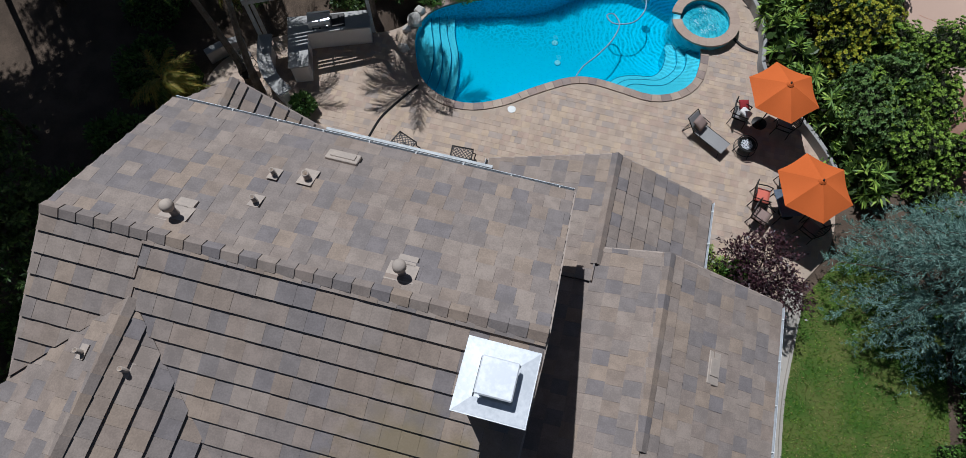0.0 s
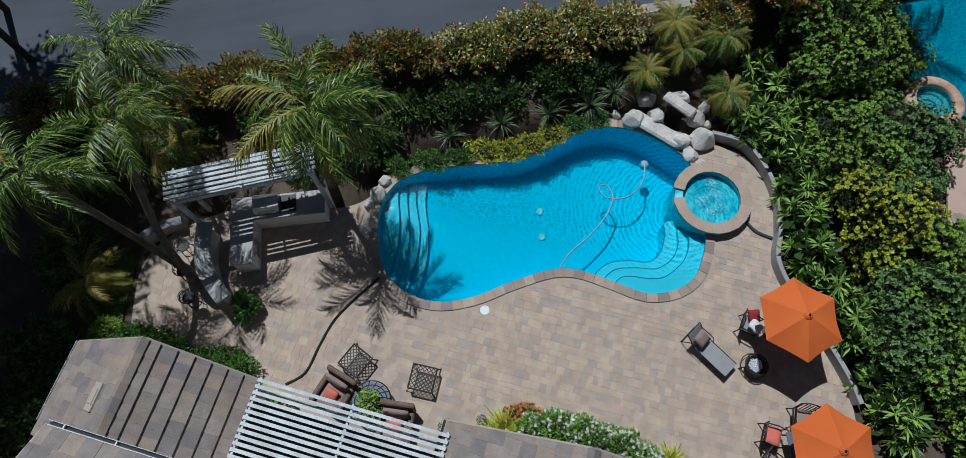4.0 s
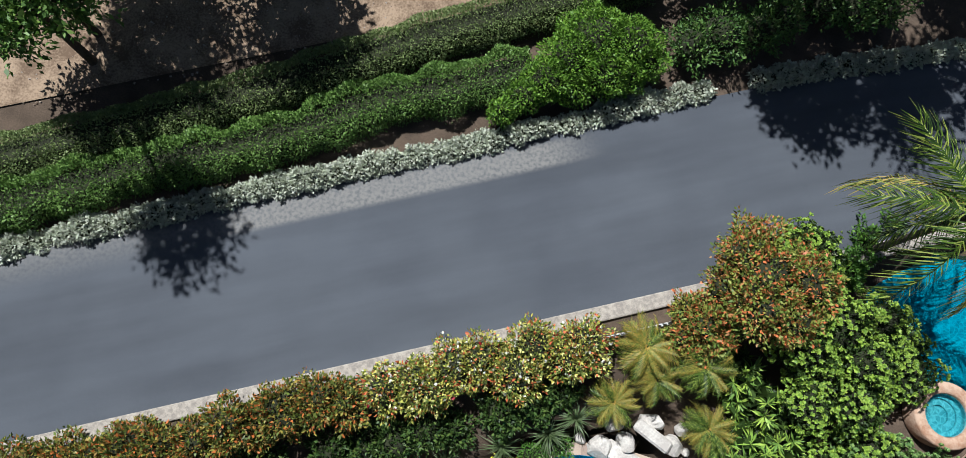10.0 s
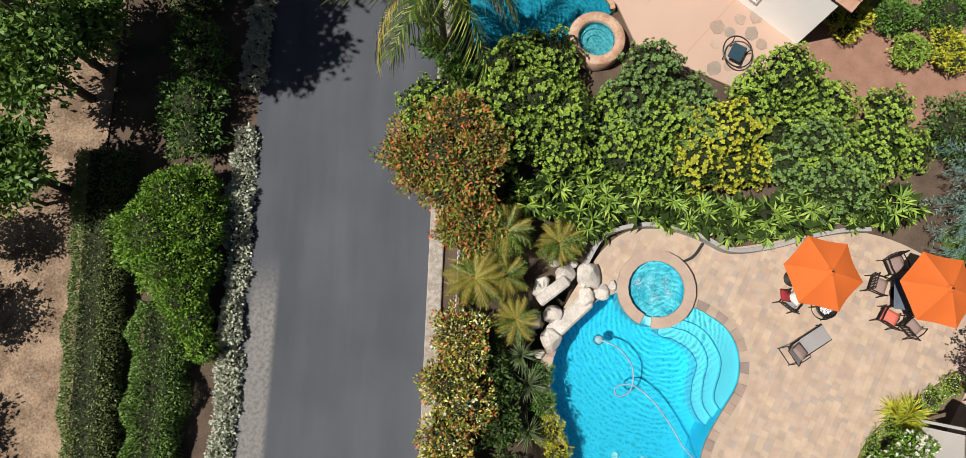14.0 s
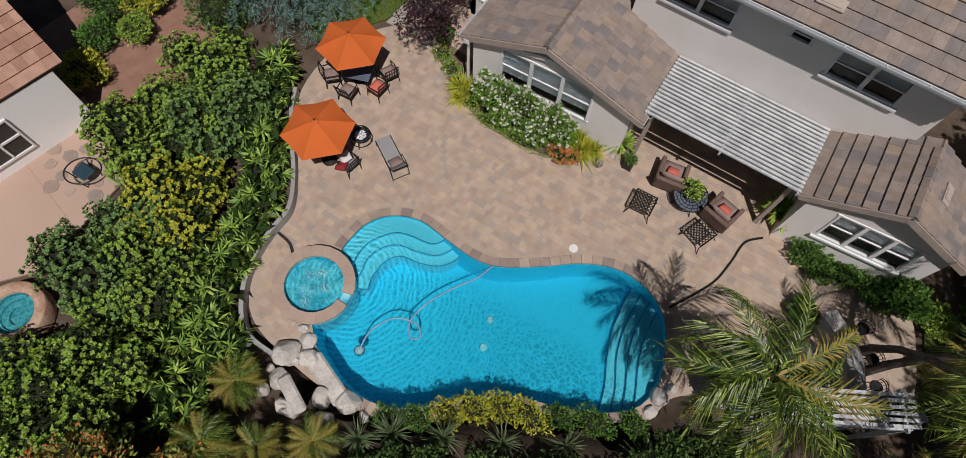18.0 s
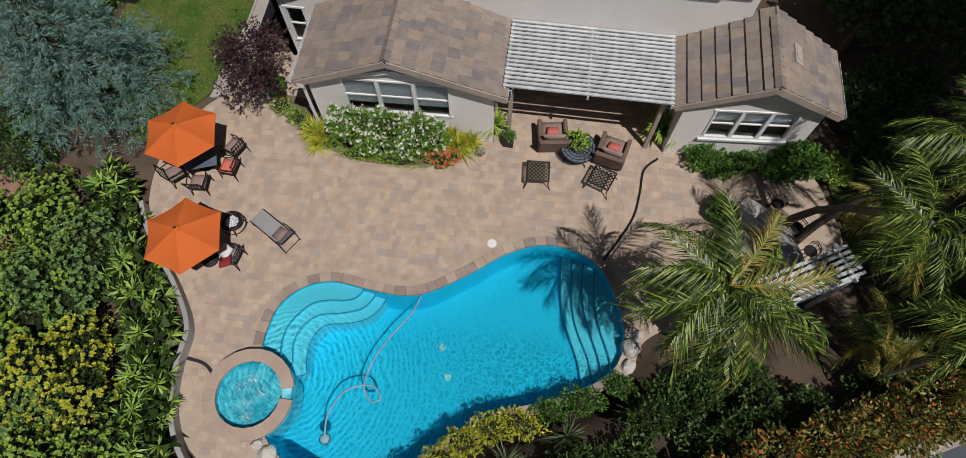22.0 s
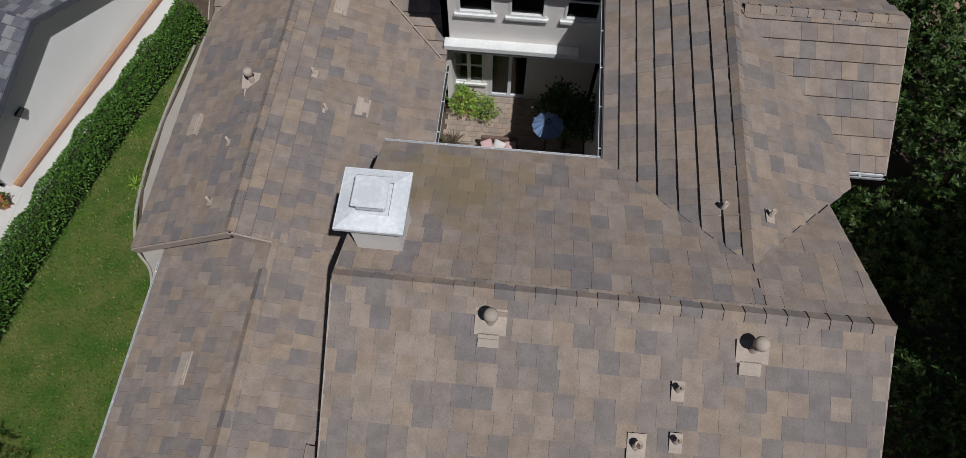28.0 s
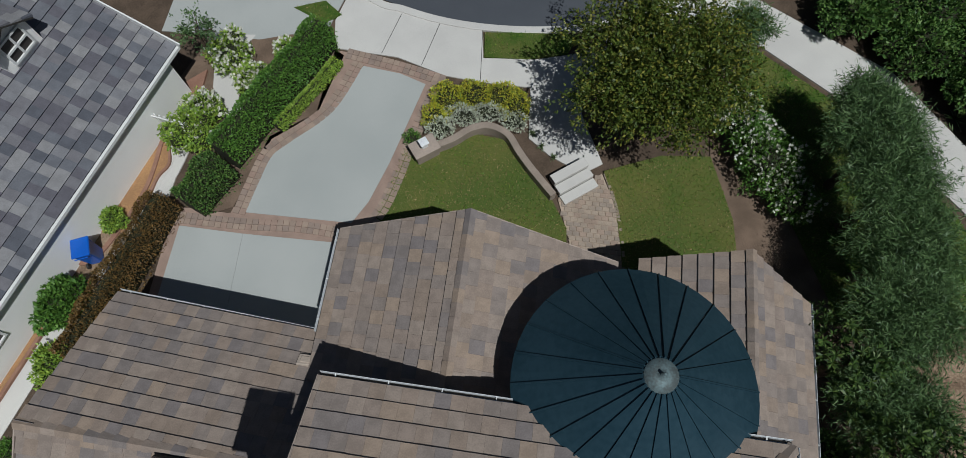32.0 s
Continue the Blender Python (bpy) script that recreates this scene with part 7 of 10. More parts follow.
def laid(parent, name, m, x, y, z, turn, w, d, h=0.03):
    """One small paver, on shared mesh data."""
    key = (name, m, round(w, 3), round(d, 3))
    if key not in PIECE:
        e = 0.006
        me = bpy.data.meshes.new(name)
        me.from_pydata([(-w / 2, -d / 2, -h), (w / 2, -d / 2, -h), (w / 2, d / 2, -h), (-w / 2, d / 2, -h), (-w / 2 + e, -d / 2 + e, 0), (w / 2 - e, -d / 2 + e, 0), (w / 2 - e, d / 2 - e, 0), (-w / 2 + e, d / 2 - e, 0)], [], [(4, 5, 6, 7), (0, 1, 5, 4), (1, 2, 6, 5), (2, 3, 7, 6), (3, 0, 4, 7)])
        me.materials.append(M[m])
        PIECE[key] = me
    t = new(name, PIECE[key])
    t.parent = parent
    t.matrix_world = Matrix.Translation((x, y, z)) @ Matrix.Rotation(turn, 4, "Z")


def border(parent, line, z, w=0.2, rows=2, m="brick_paver", smooth_steps=6):
    """Rows of pavers set along a line."""
    path = smooth_ring(line, smooth_steps, closed=False)
    rnd = random.Random(int(abs(line[0][0]) * 100))
    for r in range(rows):
        need = w / 2
        run = 0.0
        for (ax, ay), (bx, by) in zip(path, path[1:]):
            L = math.hypot(bx - ax, by - ay)
            dx, dy = (bx - ax) / (L or 1), (by - ay) / (L or 1)
            o = (r - (rows - 1) / 2) * w
            while need <= run + L:
                t = need - run
                laid(parent, "paver", m, ax + dx * t - dy * o, ay + dy * t + dx * o, z + rnd.uniform(0, 0.004), math.atan2(dy, dx), w - 0.008, w - 0.008)
                need += w
            run += L


# east side of the house
slab("walk_east", [(8.2, 7.4), (8.0, 0.1), (8.0, -12.5), (10.3, -12.5), (10.5, -9.0), (10.75, -6), (10.6, -3.2), (10.1, -1.2), (9.35, -0.3), (8.95, 1.2), (8.9, 3.6), (9.1, 5.3), (9.3, 7.4)], -0.005, "side_concrete", "tan-grey concrete walk along the house", "path")
lawn([(9.3, 7.2), (9.05, 5.3), (8.9, 3.6), (8.98, 1.3), (9.4, -0.3), (10.2, -1.2), (10.7, -3.0), (10.85, -6), (10.6, -9.5), (11.3, -9.3), (12.4, -5), (13.3, -1), (13.8, 3), (13.7, 8), (11, 9.6), (10.1, 8.4)], 0.02, 560, "green lawn strip with a few dry patches beside the house", lush=0.5)
ribbon("lawn_kerb", [(9.25, 7.0), (9.05, 5.3), (8.9, 3.6), (8.98, 1.3), (9.4, -0.3), (10.2, -1.2), (10.7, -3.0), (10.85, -6), (10.65, -9.5)], 0.09, -0.05, 0.05, "side_concrete", "narrow concrete mowing edge round the lawn", "kerb", "structure")
hedge("side_hedge", [(13.75, 3.6), (13.5, 0.5), (12.9, -2.6), (12.2, -5.6), (11.4, -8.4), (10.8, -10.6)], 0.95, 1.25, "shrub_green", 2000, 0.09, "clipped green hedge between lawn and neighbour", lump=0.06)
ribbon("neighbour_walk", [(15.4, 0.5), (14.85, -2.5), (13.85, -7.0), (12.85, -11.0), (12.0, -14.5)], 1.5, -0.05, 0.0, "walk_concrete", "narrow concrete walk along the neighbour's wall", "path", "structure")
WALL_FOOT = [(10.1 + 0.247 * k - 0.969 * 0.48, -23.6 + 0.969 * k + 0.247 * 0.48) for k in (8.0, 12.0, 16.0, 21.2)]
M["orange_dirt"] = material("orange_dirt", (0.42, 0.24, 0.11), (0.3, 0.17, 0.085), 0.95, scale=5, fine=80, bump=0.4)
ribbon("wall_bed", [(10.1 + 0.247 * k - 0.969 * 0.25 + 0.03, -23.6 + 0.969 * k + 0.247 * 0.25) for k in (8.0, 12.0, 16.0, 21.2)], 0.3, -0.05, 0.05, "orange_dirt", "strip of orange-brown earth along the wall foot", "bed", "structure")
ribbon("wall_edging", WALL_FOOT, 0.12, -0.05, 0.12, "edging_brick", "red brick edging along the wall foot", "edging", "structure")
blades("spiky_plant", [(10.9, -3.4, 0.0, 0.7), (12.0, -8.0, 0.0, 0.6)], 40, 0.7, "lime", "small spiky green plant on the lawn", width=0.03)
slab("bed_side", [(10.6, -21.6), (11.1, -21.4), (11.75, -17.2), (12.6, -13.9), (12.1, -13.7), (11.0, -16.2), (10.15, -19.0)], 0.0, "dirt", "dry dirt bed beside the neighbour's wall", "ground")
ribbon("bed_edging", [(10.4, -21.4), (10.35, -19.6), (10.75, -17.9), (11.3, -16.6), (11.8, -16.4)], 0.16, -0.05, 0.08, "edging_brick", "curved red brick edging of the dirt bed", "edging", "structure")
slab("walk_side", [(9.4, -21.8), (10.3, -21.5), (10.3, -19.4), (10.7, -17.7), (11.2, -16.2), (12.0, -13.8), (11.3, -12.8), (10.2, -16.0), (9.5, -19.0)], -0.01, "walk_concrete", "pale concrete side path", "path")

# eastern neighbour
ALONG, EAST_WAY = Vector((0.247, 0.969, 0)), Vector((0.969, -0.247, 0))


def nb(s, o, z):
    return Vector((10.1, -23.6, 0)) + ALONG * s + EAST_WAY * o + Vector((0, 0, z))


def sheet(bm, pts, push):
    """A flat solid from an outline in space, thickened by a vector."""
    a = [bm.verts.new(p) for p in pts]
    b = [bm.verts.new(Vector(p) + push) for p in pts]
    n = len(pts)
    bm.faces.new(a)
    bm.faces.new(b[::-1])
    for i in range(n):
        bm.faces.new((a[i], a[(i + 1) % n], b[(i + 1) % n], b[i]))
    bmesh.ops.recalc_face_normals(bm, faces=bm.faces)


neighbour = tagged(empty("neighbour_house"), "white stucco house with a slate-grey tile roof", "house")
bm = bmesh.new()
sheet(bm, [nb(0, -0.22, -0.1), nb(21.3, -0.22, -0.1), nb(21.3, -0.22, 1.8), nb(16.9, -0.22, 3.42), nb(13.3, -0.22, 2.2), nb(0, -0.22, 2.2)], EAST_WAY * 0.42)
part("wall", bm, "cream_wall", neighbour, "white stucco wall")
bm = bmesh.new()
sheet(bm, [nb(0, 0.2, -0.1), nb(0, 12, -0.1), nb(0, 12, 2.3), nb(0, 0.2, 2.3)], ALONG * 0.2)
part("wall", bm, "cream_wall", neighbour, "white stucco wall")
bm = bmesh.new()
sheet(bm, [nb(21.3, 0.2, -0.1), nb(21.3, 12, -0.1), nb(21.3, 12, 1.8), nb(21.3, 0.2, 1.8)], ALONG * -0.2)
part("wall", bm, "cream_wall", neighbour, "white stucco wall")
slope([nb(-0.6, -0.32, 2.22), nb(12.9, -0.32, 2.22), nb(17.5, 9, 6.15), nb(-0.6, 9, 6.15)], parent=neighbour, field="slate")
slope([nb(12.9, -0.6, 2.15), nb(12.9, 14, 2.15), nb(16.9, 14, 3.6), nb(16.9, -0.6, 3.6)], parent=neighbour, field="slate")
slope([nb(21.9, 14, 1.75), nb(21.9, -0.6, 1.75), nb(16.9, -0.6, 3.6), nb(16.9, 14, 3.6)], parent=neighbour, field="slate")
for a, b in ((nb(-0.6, -0.36, 2.17), nb(12.4, -0.36, 2.17)),):
    bm = bmesh.new()
    bar(bm, a + Vector((0, 0, -0.02)), b + Vector((0, 0, -0.02)), 0.11, 0.12)
    part("gutter", bm, "trim", neighbour, "white eave gutter")
for a, b in ((nb(-0.6, -0.5, 2.3), nb(-0.6, 9, 6.1)), (nb(12.9, -0.62, 2.1), nb(16.9, -0.62, 3.55)), (nb(16.9, -0.62, 3.55), nb(21.9, -0.62, 1.7))):
    bm = bmesh.new()
    bar(bm, a, b, 0.05, 0.2)
    part("barge_board", bm, "slate" if a.y > -20 else "trim", neighbour, "painted barge board")
bm = bmesh.new()
bar(bm, nb(11.9, -0.27, 0.1), nb(11.9, -0.27, 2.15), 0.07, 0.07, (1, 0, 0))
part("downpipe", bm, "trim", neighbour, "white downpipe")


def small_window(parent, centre, w, h, right, out, across=2, down=1, m="window_dark"):
    """A framed window set on a wall: frame bars and single panes."""
    c, r, o = Vector(centre), Vector(right).normalized(), Vector(out).normalized()
    u = r.cross(o)
    u = u if u.z > 0 else -u
    win = tagged(new("window"), "white-framed window")
    win.parent = parent
    f = 0.07
    for x in [-w / 2 + w * i / across for i in range(across + 1)]:
        bm = bmesh.new()
        bar(bm, c + r * x - u * (h / 2 + f / 2) + o * 0.03, c + r * x + u * (h / 2 + f / 2) + o * 0.03, f, 0.08, o)
        part("stile", bm, "trim", win)
    for z in [-h / 2 + h * i / down for i in range(down + 1)]:
        bm = bmesh.new()
        bar(bm, c - r * (w / 2 - f / 2) + u * z + o * 0.033, c + r * (w / 2 - f / 2) + u * z + o * 0.033, 0.08, f, u)
        part("rail", bm, "trim", win)
    for i in range(across):
        for j in range(down):
            bm = bmesh.new()
            p = c + r * (-w / 2 + w * (i + 0.5) / across) + u * (-h / 2 + h * (j + 0.5) / down) + o * 0.015
            sheet(bm, [p + r * a * w / across / 2 + u * b * h / down / 2 for a, b in ((-1, -1), (1, -1), (1, 1), (-1, 1))], -o * 0.012)
            part("pane", bm, m, win)
    return win


small_window(neighbour, nb(10.6, -0.22, 1.4), 0.7, 0.5, ALONG, -EAST_WAY)
small_window(neighbour, nb(21.3, 2.6, 1.15), 1.1, 0.9, EAST_WAY, ALONG)
# dormer with a white four-pane window
dc = nb(2.2, 2.75, 4.3)
bm = bmesh.new()
sheet(bm, [dc - ALONG * 0.75 + Vector((0, 0, -0.9)), dc + ALONG * 0.75 + Vector((0, 0, -0.9)), dc + ALONG * 0.75 + Vector((0, 0, 0.3)), dc + Vector((0, 0, 0.75)), dc - ALONG * 0.75 + Vector((0, 0, 0.3))], EAST_WAY * 2.6)
part("dormer", bm, "cream_wall", neighbour, "small white dormer")
small_window(neighbour, dc + Vector((0, 0, -0.1)), 0.95, 0.8, ALONG, -EAST_WAY, 2, 2)
for sgn in (-1, 1):
    slope([dc + ALONG * 0.95 * sgn + Vector((0, 0, 0.25)) - EAST_WAY * 0.25, dc + ALONG * 0.95 * sgn + Vector((0, 0, 0.25)) + EAST_WAY * 2.4, dc + Vector((0, 0, 0.85)) + EAST_WAY * 2.4, dc + Vector((0, 0, 0.85)) - EAST_WAY * 0.25], parent=neighbour, field="slate", thick=0.06)
bm = boxes((-0.1, -0.18, 0, 0.1, 0.18, 0.09), bevel=0.02)
wl = tagged(part("wall_lamp", bm, "dark_metal"), "small box lamp on the white gable wall", "wall lamp")
wl.matrix_world = Matrix.Translation(nb(19.2, -0.29, 1.6))

# side yard clutter
bin_ob = tagged(empty("recycling_bin", (11.2, -16.7, 0), 25), "blue plastic recycling bin with a hinged lid on the side path", "bin")
bm = bmesh.new()
a = box(bm, -0.27, -0.31, 0.03, 0.27, 0.31, 1.0, 0.0)
for v in a[:4]:
    v.co.x *= 0.78
    v.co.y *= 0.78
bmesh.ops.bevel(bm, geom=bm.edges[:], offset=0.03, segments=2, affect="EDGES")
part("body", bm, "blue_plastic", bin_ob)
part("lid", boxes((-0.3, -0.35, 1.0, 0.3, 0.35, 1.07), bevel=0.025), "blue_plastic", bin_ob)
for s in (-1, 1):
    bm = bmesh.new()
    tube(bm, [(0.27 * s - 0.03, 0.3, 0.12), (0.27 * s + 0.03, 0.3, 0.12)], 0.11, 14)
    part("wheel", bm, "dark_metal", bin_ob, "black rubber wheel")
bm = bmesh.new()
tube(bm, [(-0.22, 0.4, 1.0), (0.22, 0.4, 1.0)], 0.02, 8)
part("handle", bm, "blue_plastic", bin_ob)
bush("small_bush", cluster(10.95, -18.0, 0.35, 0.42, 4, 201), "lime", 1600, 0.12, label="small bright green bush in the dirt bed")
bush("side_shrub", cluster(11.35, -14.9, 0.7, 0.85, 5, 202), "shrub_green", 5000, 0.14, label="leafy green shrub beside the side gate")
bush("side_shrub", cluster(10.9, -13.0, 0.6, 0.7, 5, 203), "lime", 3500, 0.12, label="yellow-green shrub beside the side gate")
slab("side_bed", [(10.45, -21.4), (10.78, -20.1), (11.2, -18.4), (11.4, -17.6), (10.6, -17.7), (10.5, -18.4), (10.2, -19.0), (10.1, -19.9), (9.85, -20.5), (10.1, -21.2)], 0.03, "orange_dirt", "bare orange-brown earth bed beside the white wall", "ground")
ribbon("bed_edging", [(10.1, -21.2), (9.85, -20.5), (10.1, -19.9), (10.2, -19.0), (10.5, -18.4), (10.6, -17.7)], 0.1, -0.05, 0.08, "edging_brick", "curved brown brick edging of the earth bed", "edging", "structure")
ribbon("side_path", [(9.5, -21.1), (9.6, -20.3), (9.8, -19.4), (9.95, -18.4), (10.15, -17.8), (10.5, -16.6)], 0.4, -0.05, 0.02, "walk_concrete", "narrow curved pale side path", "path", "structure")
hedge("bronze_hedge", [(9.2, -18.9), (9.6, -17.0), (10.05, -15.0), (10.45, -13.2)], 1.05, 1.3, "bronze_hedge", 2200, 0.08, "bronze-leaved clipped hedge along the garage court", lump=0.07)
hedge("tall_hedge", [(5.2, -26.5), (6.15, -24.2), (7.0, -22.2), (7.6, -20.8)], 1.1, 1.6, "shrub_green", 2400, 0.09, "tall clipped green hedge beside the driveway", lump=0.04)
hedge("tall_hedge", [(7.5, -20.5), (7.95, -19.6), (8.3, -18.8)], 1.2, 1.45, "dark_hedge", 2200, 0.09, "tall clipped green hedge beside the driveway", lump=0.08)
hedge("low_hedge", [(4.6, -25.6), (5.25, -24.2), (6.2, -22.4)], 0.45, 0.4, "lime", 1300, 0.08, "low bright green hedge beside the driveway", lump=0.06)
slab("bed_drive", [(4.5, -26.0), (4.95, -23.3), (6.4, -22.0), (6.95, -19.2), (8.0, -18.7), (9.0, -21), (5.6, -26.6)], 0.0, "mulch", "dark mulch under the driveway hedges", "ground")
for i, (x, y, r) in enumerate(((8.6, -25.1, 0.9), (7.6, -24.2, 0.6), (9.0, -22.7, 0.75), (6.6, -25.6, 0.45))):
    bush("white_rose_bush", cluster(x, y, 0.55, r, 5, 210 + i), "lime", 3200, 0.1, label="rose bush covered in white blooms", group="front roses", extra=(("white_petal", 200, 0.12),))
bush("climbing_shrub", cluster(9.0, -21.6, 0.8, 0.95, 5, 216), "lime", 5200, 0.11, label="leafy climber with white flowers over the lattice", extra=(("white_petal", 50, 0.1),))
tree("bare_shrub_tree", 9.5, -25.2, 0, cluster(9.5, -25.2, 1.8, 0.85, 5, 217), "olive_leaf", 900, 0.12, "sparse grey twiggy small tree", 0.06)
lattice = tagged(empty("lattice_gate", (9.7, -21.7, 0), -10), "white slatted wooden side gate", "gate")
for i in range(8):
    part("slat", boxes((-0.75 + 0.2 * i, -0.02, 0.1, -0.66 + 0.2 * i, 0.02, 1.3)), "trim", lattice)
for z in (0.3, 1.1):
    part("rail", boxes((-0.8, 0.022, z, 0.86, 0.06, z + 0.09)), "trim", lattice)
slab("porch_walk", [(9.0, -26.4), (9.6, -25.6), (9.2, -23.9), (8.4, -22.6), (7.7, -22.9), (8.4, -24.2), (8.7, -25.2), (8.2, -26.5)], 0.0, "walk_concrete", "curved pale concrete garden path", "path")
slab("bed_roses", [(9.9, -26.5), (10.6, -24.2), (9.5, -21.8), (8.0, -21.4), (5.4, -26.8)], -0.015, "mulch", "mulched bed round the roses", "ground")
slab("stoop", [(9.6, -24.6), (10.3, -23.9), (10.0, -22.4), (9.5, -22.6)], 0.1, "edging_brick", "red brick porch stoop", "step", depth=0.15)
slab("neighbour_drive", [(12, -26.2), (8.0, -26.3), (5.4, -27.2), (5.0, -29), (12, -34)], -0.012, "drive_concrete", "pale concrete driveway of the neighbour", "driveway")
# back yard of the eastern neighbour
slab("yard_patio", [(14.7, -2.7), (17.2, -3.3), (17.6, 0.2), (16.2, 0.5), (15.3, 0.9), (14.75, 0.4)], 0.012, "walk_concrete", "pale stained concrete yard behind the gable wall", "patio")
ribbon("yard_border", [(14.75, 0.55), (15.3, 0.95), (16.2, 0.6), (17.6, 0.3)], 0.3, -0.05, 0.04, "path_paver", "curved tan paver border of the yard lawn", "kerb", "structure")
ribbon("hedge_kerb", [(14.85, 4.6), (14.75, 2.0), (14.5, -0.6), (14.2, -2.2)], 0.16, -0.05, 0.05, "walk_concrete", "narrow concrete kerb beside the hedge", "kerb", "structure")
lawn([(14.9, 0.8), (15.3, 1.15), (16.2, 0.8), (18.4, 0.4), (18.6, 4.6), (15.0, 4.8)], 0.01, 420, "neighbour's small back lawn")
coil = tagged(empty("garden_hose", (15.35, -1.1, 0.02)), "pale garden hose coiled loosely on the concrete", "hose")
bm = bmesh.new()
tube(bm, [((0.24 + 0.03 * math.sin(i * 0.9)) * math.cos(i * 0.42), (0.28 + 0.03 * math.cos(i * 0.7)) * math.sin(i * 0.42), 0.012 + 0.0012 * i) for i in range(46)], 0.014, 6)
part("hose", bm, "hose", coil)
M["dark_pot"] = material("dark_clay_pot", (0.2, 0.12, 0.08), (0.15, 0.09, 0.065), 0.75, scale=8, fine=90)
for i, (x, y, r, m, leaf) in enumerate(((15.05, -2.2, 0.22, "terracotta", "redtip"), (15.2, -1.7, 0.15, "trim", ""), (15.5, -2.25, 0.16, "dark_pot", "shrub_green"), (15.8, -2.4, 0.13, "trim", ""), (15.15, 0.1, 0.2, "terracotta", "redtip"), (16.0, -1.9, 0.14, "dark_metal", ""))):
    pot_ob = tagged(empty("flower_pot", (x, y, 0.0)), "round garden pot with a small plant in the yard" if leaf else "small empty bucket standing in the yard", "flower pot", "neighbour pots")
    bm = bmesh.new()
    lathe(bm, [(0.0, 0), (r * 0.7, 0), (r * 0.95, 0.28), (r, 0.28), (r, 0.32), (r * 0.88, 0.32), (r * 0.84, 0.24), (0, 0.24)], sides=16)
    part("pot", bm, m, pot_ob, smooth=True)
    if leaf:
        p, q = shell([(0, 0, 0.4, r, r, r * 0.9)], 220)
        tagged(quick_mesh("leaves", leaf_cloud(p, q, 0.12, 0.45), 4, leaf, pot_ob), kind="stuff")
tree("yard_tree", 16.2, -0.6, 0, cluster(16.2, -0.6, 1.2, 0.75, 5, 271), "lime", 3000, 0.13, "small bushy yellow-green tree in the yard bed", 0.05)
bush("yard_shrub", cluster(16.9, 0.0, 0.5, 0.6, 4, 272), "redtip", 2200, 0.12, label="bronze-leaved shrub at the yard border")

# driveway and front court
drive = slab("driveway", [(4.9, -26.2), (5.0, -23.3), (6.5, -22.1), (7.1, -18.9), (9.15, -18.9), (9.0, -14.6), (1.6, -14.6), (1.6, -19.3), (1.0, -22.6), (0.35, -25.4), (2.4, -26.0)], 0.0, "brick_paver", "pale grey concrete driveway with brick paver borders", "driveway")
PANELS = [[(3.64, -25.6), (4.05, -24.5), (4.4, -23.5), (5.0, -22.7), (5.7, -22.0), (6.2, -21.4), (6.45, -20.4), (6.6, -19.0), (2.75, -19.1), (2.3, -20.0), (1.85, -21.6), (1.57, -22.9), (1.1, -25.1), (2.15, -25.45)],
          [(8.75, -18.2), (8.7, -14.7), (6.2, -14.7), (6.45, -18.2)], [(6.442, -18.2), (6.192, -14.7), (2.2, -14.7), (2.2, -16.28), (3.3, -18.3)]]
for poly in PANELS:
    slab("concrete_panel", poly, 0.022, "drive_concrete", parent=drive, kind="")
border(drive, [(0.55, -25.5), (1.15, -22.8), (1.75, -19.8), (2.6, -18.6)], 0.03, 0.24)
border(drive, [(0.4, -25.35), (2.2, -25.75), (4.4, -26.1)], 0.03, 0.24)
border(drive, [(3.85, -25.75), (4.55, -23.6), (5.85, -22.1), (6.4, -21.4), (6.62, -20.3), (6.8, -18.95)], 0.03, 0.24)
border(drive, [(2.7, -18.65), (4.5, -18.72), (6.6, -18.55), (9.0, -18.5)], 0.03, 0.22)
apron = slab("pavement_front", [(4.95, -26.3), (5.2, -27.6), (4.9, -29.2), (3.6, -28.75), (2.0, -28.35), (0.3, -28.0), (-0.75, -27.95), (-0.95, -26.6), (-3.0, -26.8), (-4.6, -27.3), (-6.3, -28.6), (-8.7, -28.9), (-8.9, -29.5), (-7.2, -30.2), (-8.5, -32.5), (-11.5, -31), (-11.5, -28.7), (-8.5, -28.0), (-6.4, -27.3), (-4.6, -26.1), (-2.9, -25.5), (-1.0, -25.5), (0.4, -25.6), (2.4, -26.2)], -0.008, "walk_concrete", "pale concrete sidewalk and driveway apron", "pavement")
for a, b in (((3.05, -26.3), (2.6, -28.3)), ((1.4, -25.95), (1.0, -28.0)), ((-0.97, -25.6), (-0.75, -27.9))):
    bm = bmesh.new()
    bar(bm, (*a, -0.004), (*b, -0.004), 0.02, 0.006)
    part("joint", bm, "dark_metal", apron, "dark control joint")
slab("walk_front", [(-2.9, -25.9), (-3.1, -23.3), (-3.9, -22.7), (-5.2, -22.1), (-5.9, -22.6), (-5.0, -24.5), (-4.6, -26.8)], 0.0, "walk_concrete", "pale concrete front walk in tree shade", "path")
slab("road_front", [(8, -32), (4.2, -29.1), (2.6, -28.65), (0.9, -28.3), (-1.1, -28.2), (-3.3, -28.4), (-5.4, -28.95), (-7.4, -30.2), (-12, -40), (10, -40)], -0.03, "asphalt", "dark asphalt cul-de-sac", "road", depth=0.05)
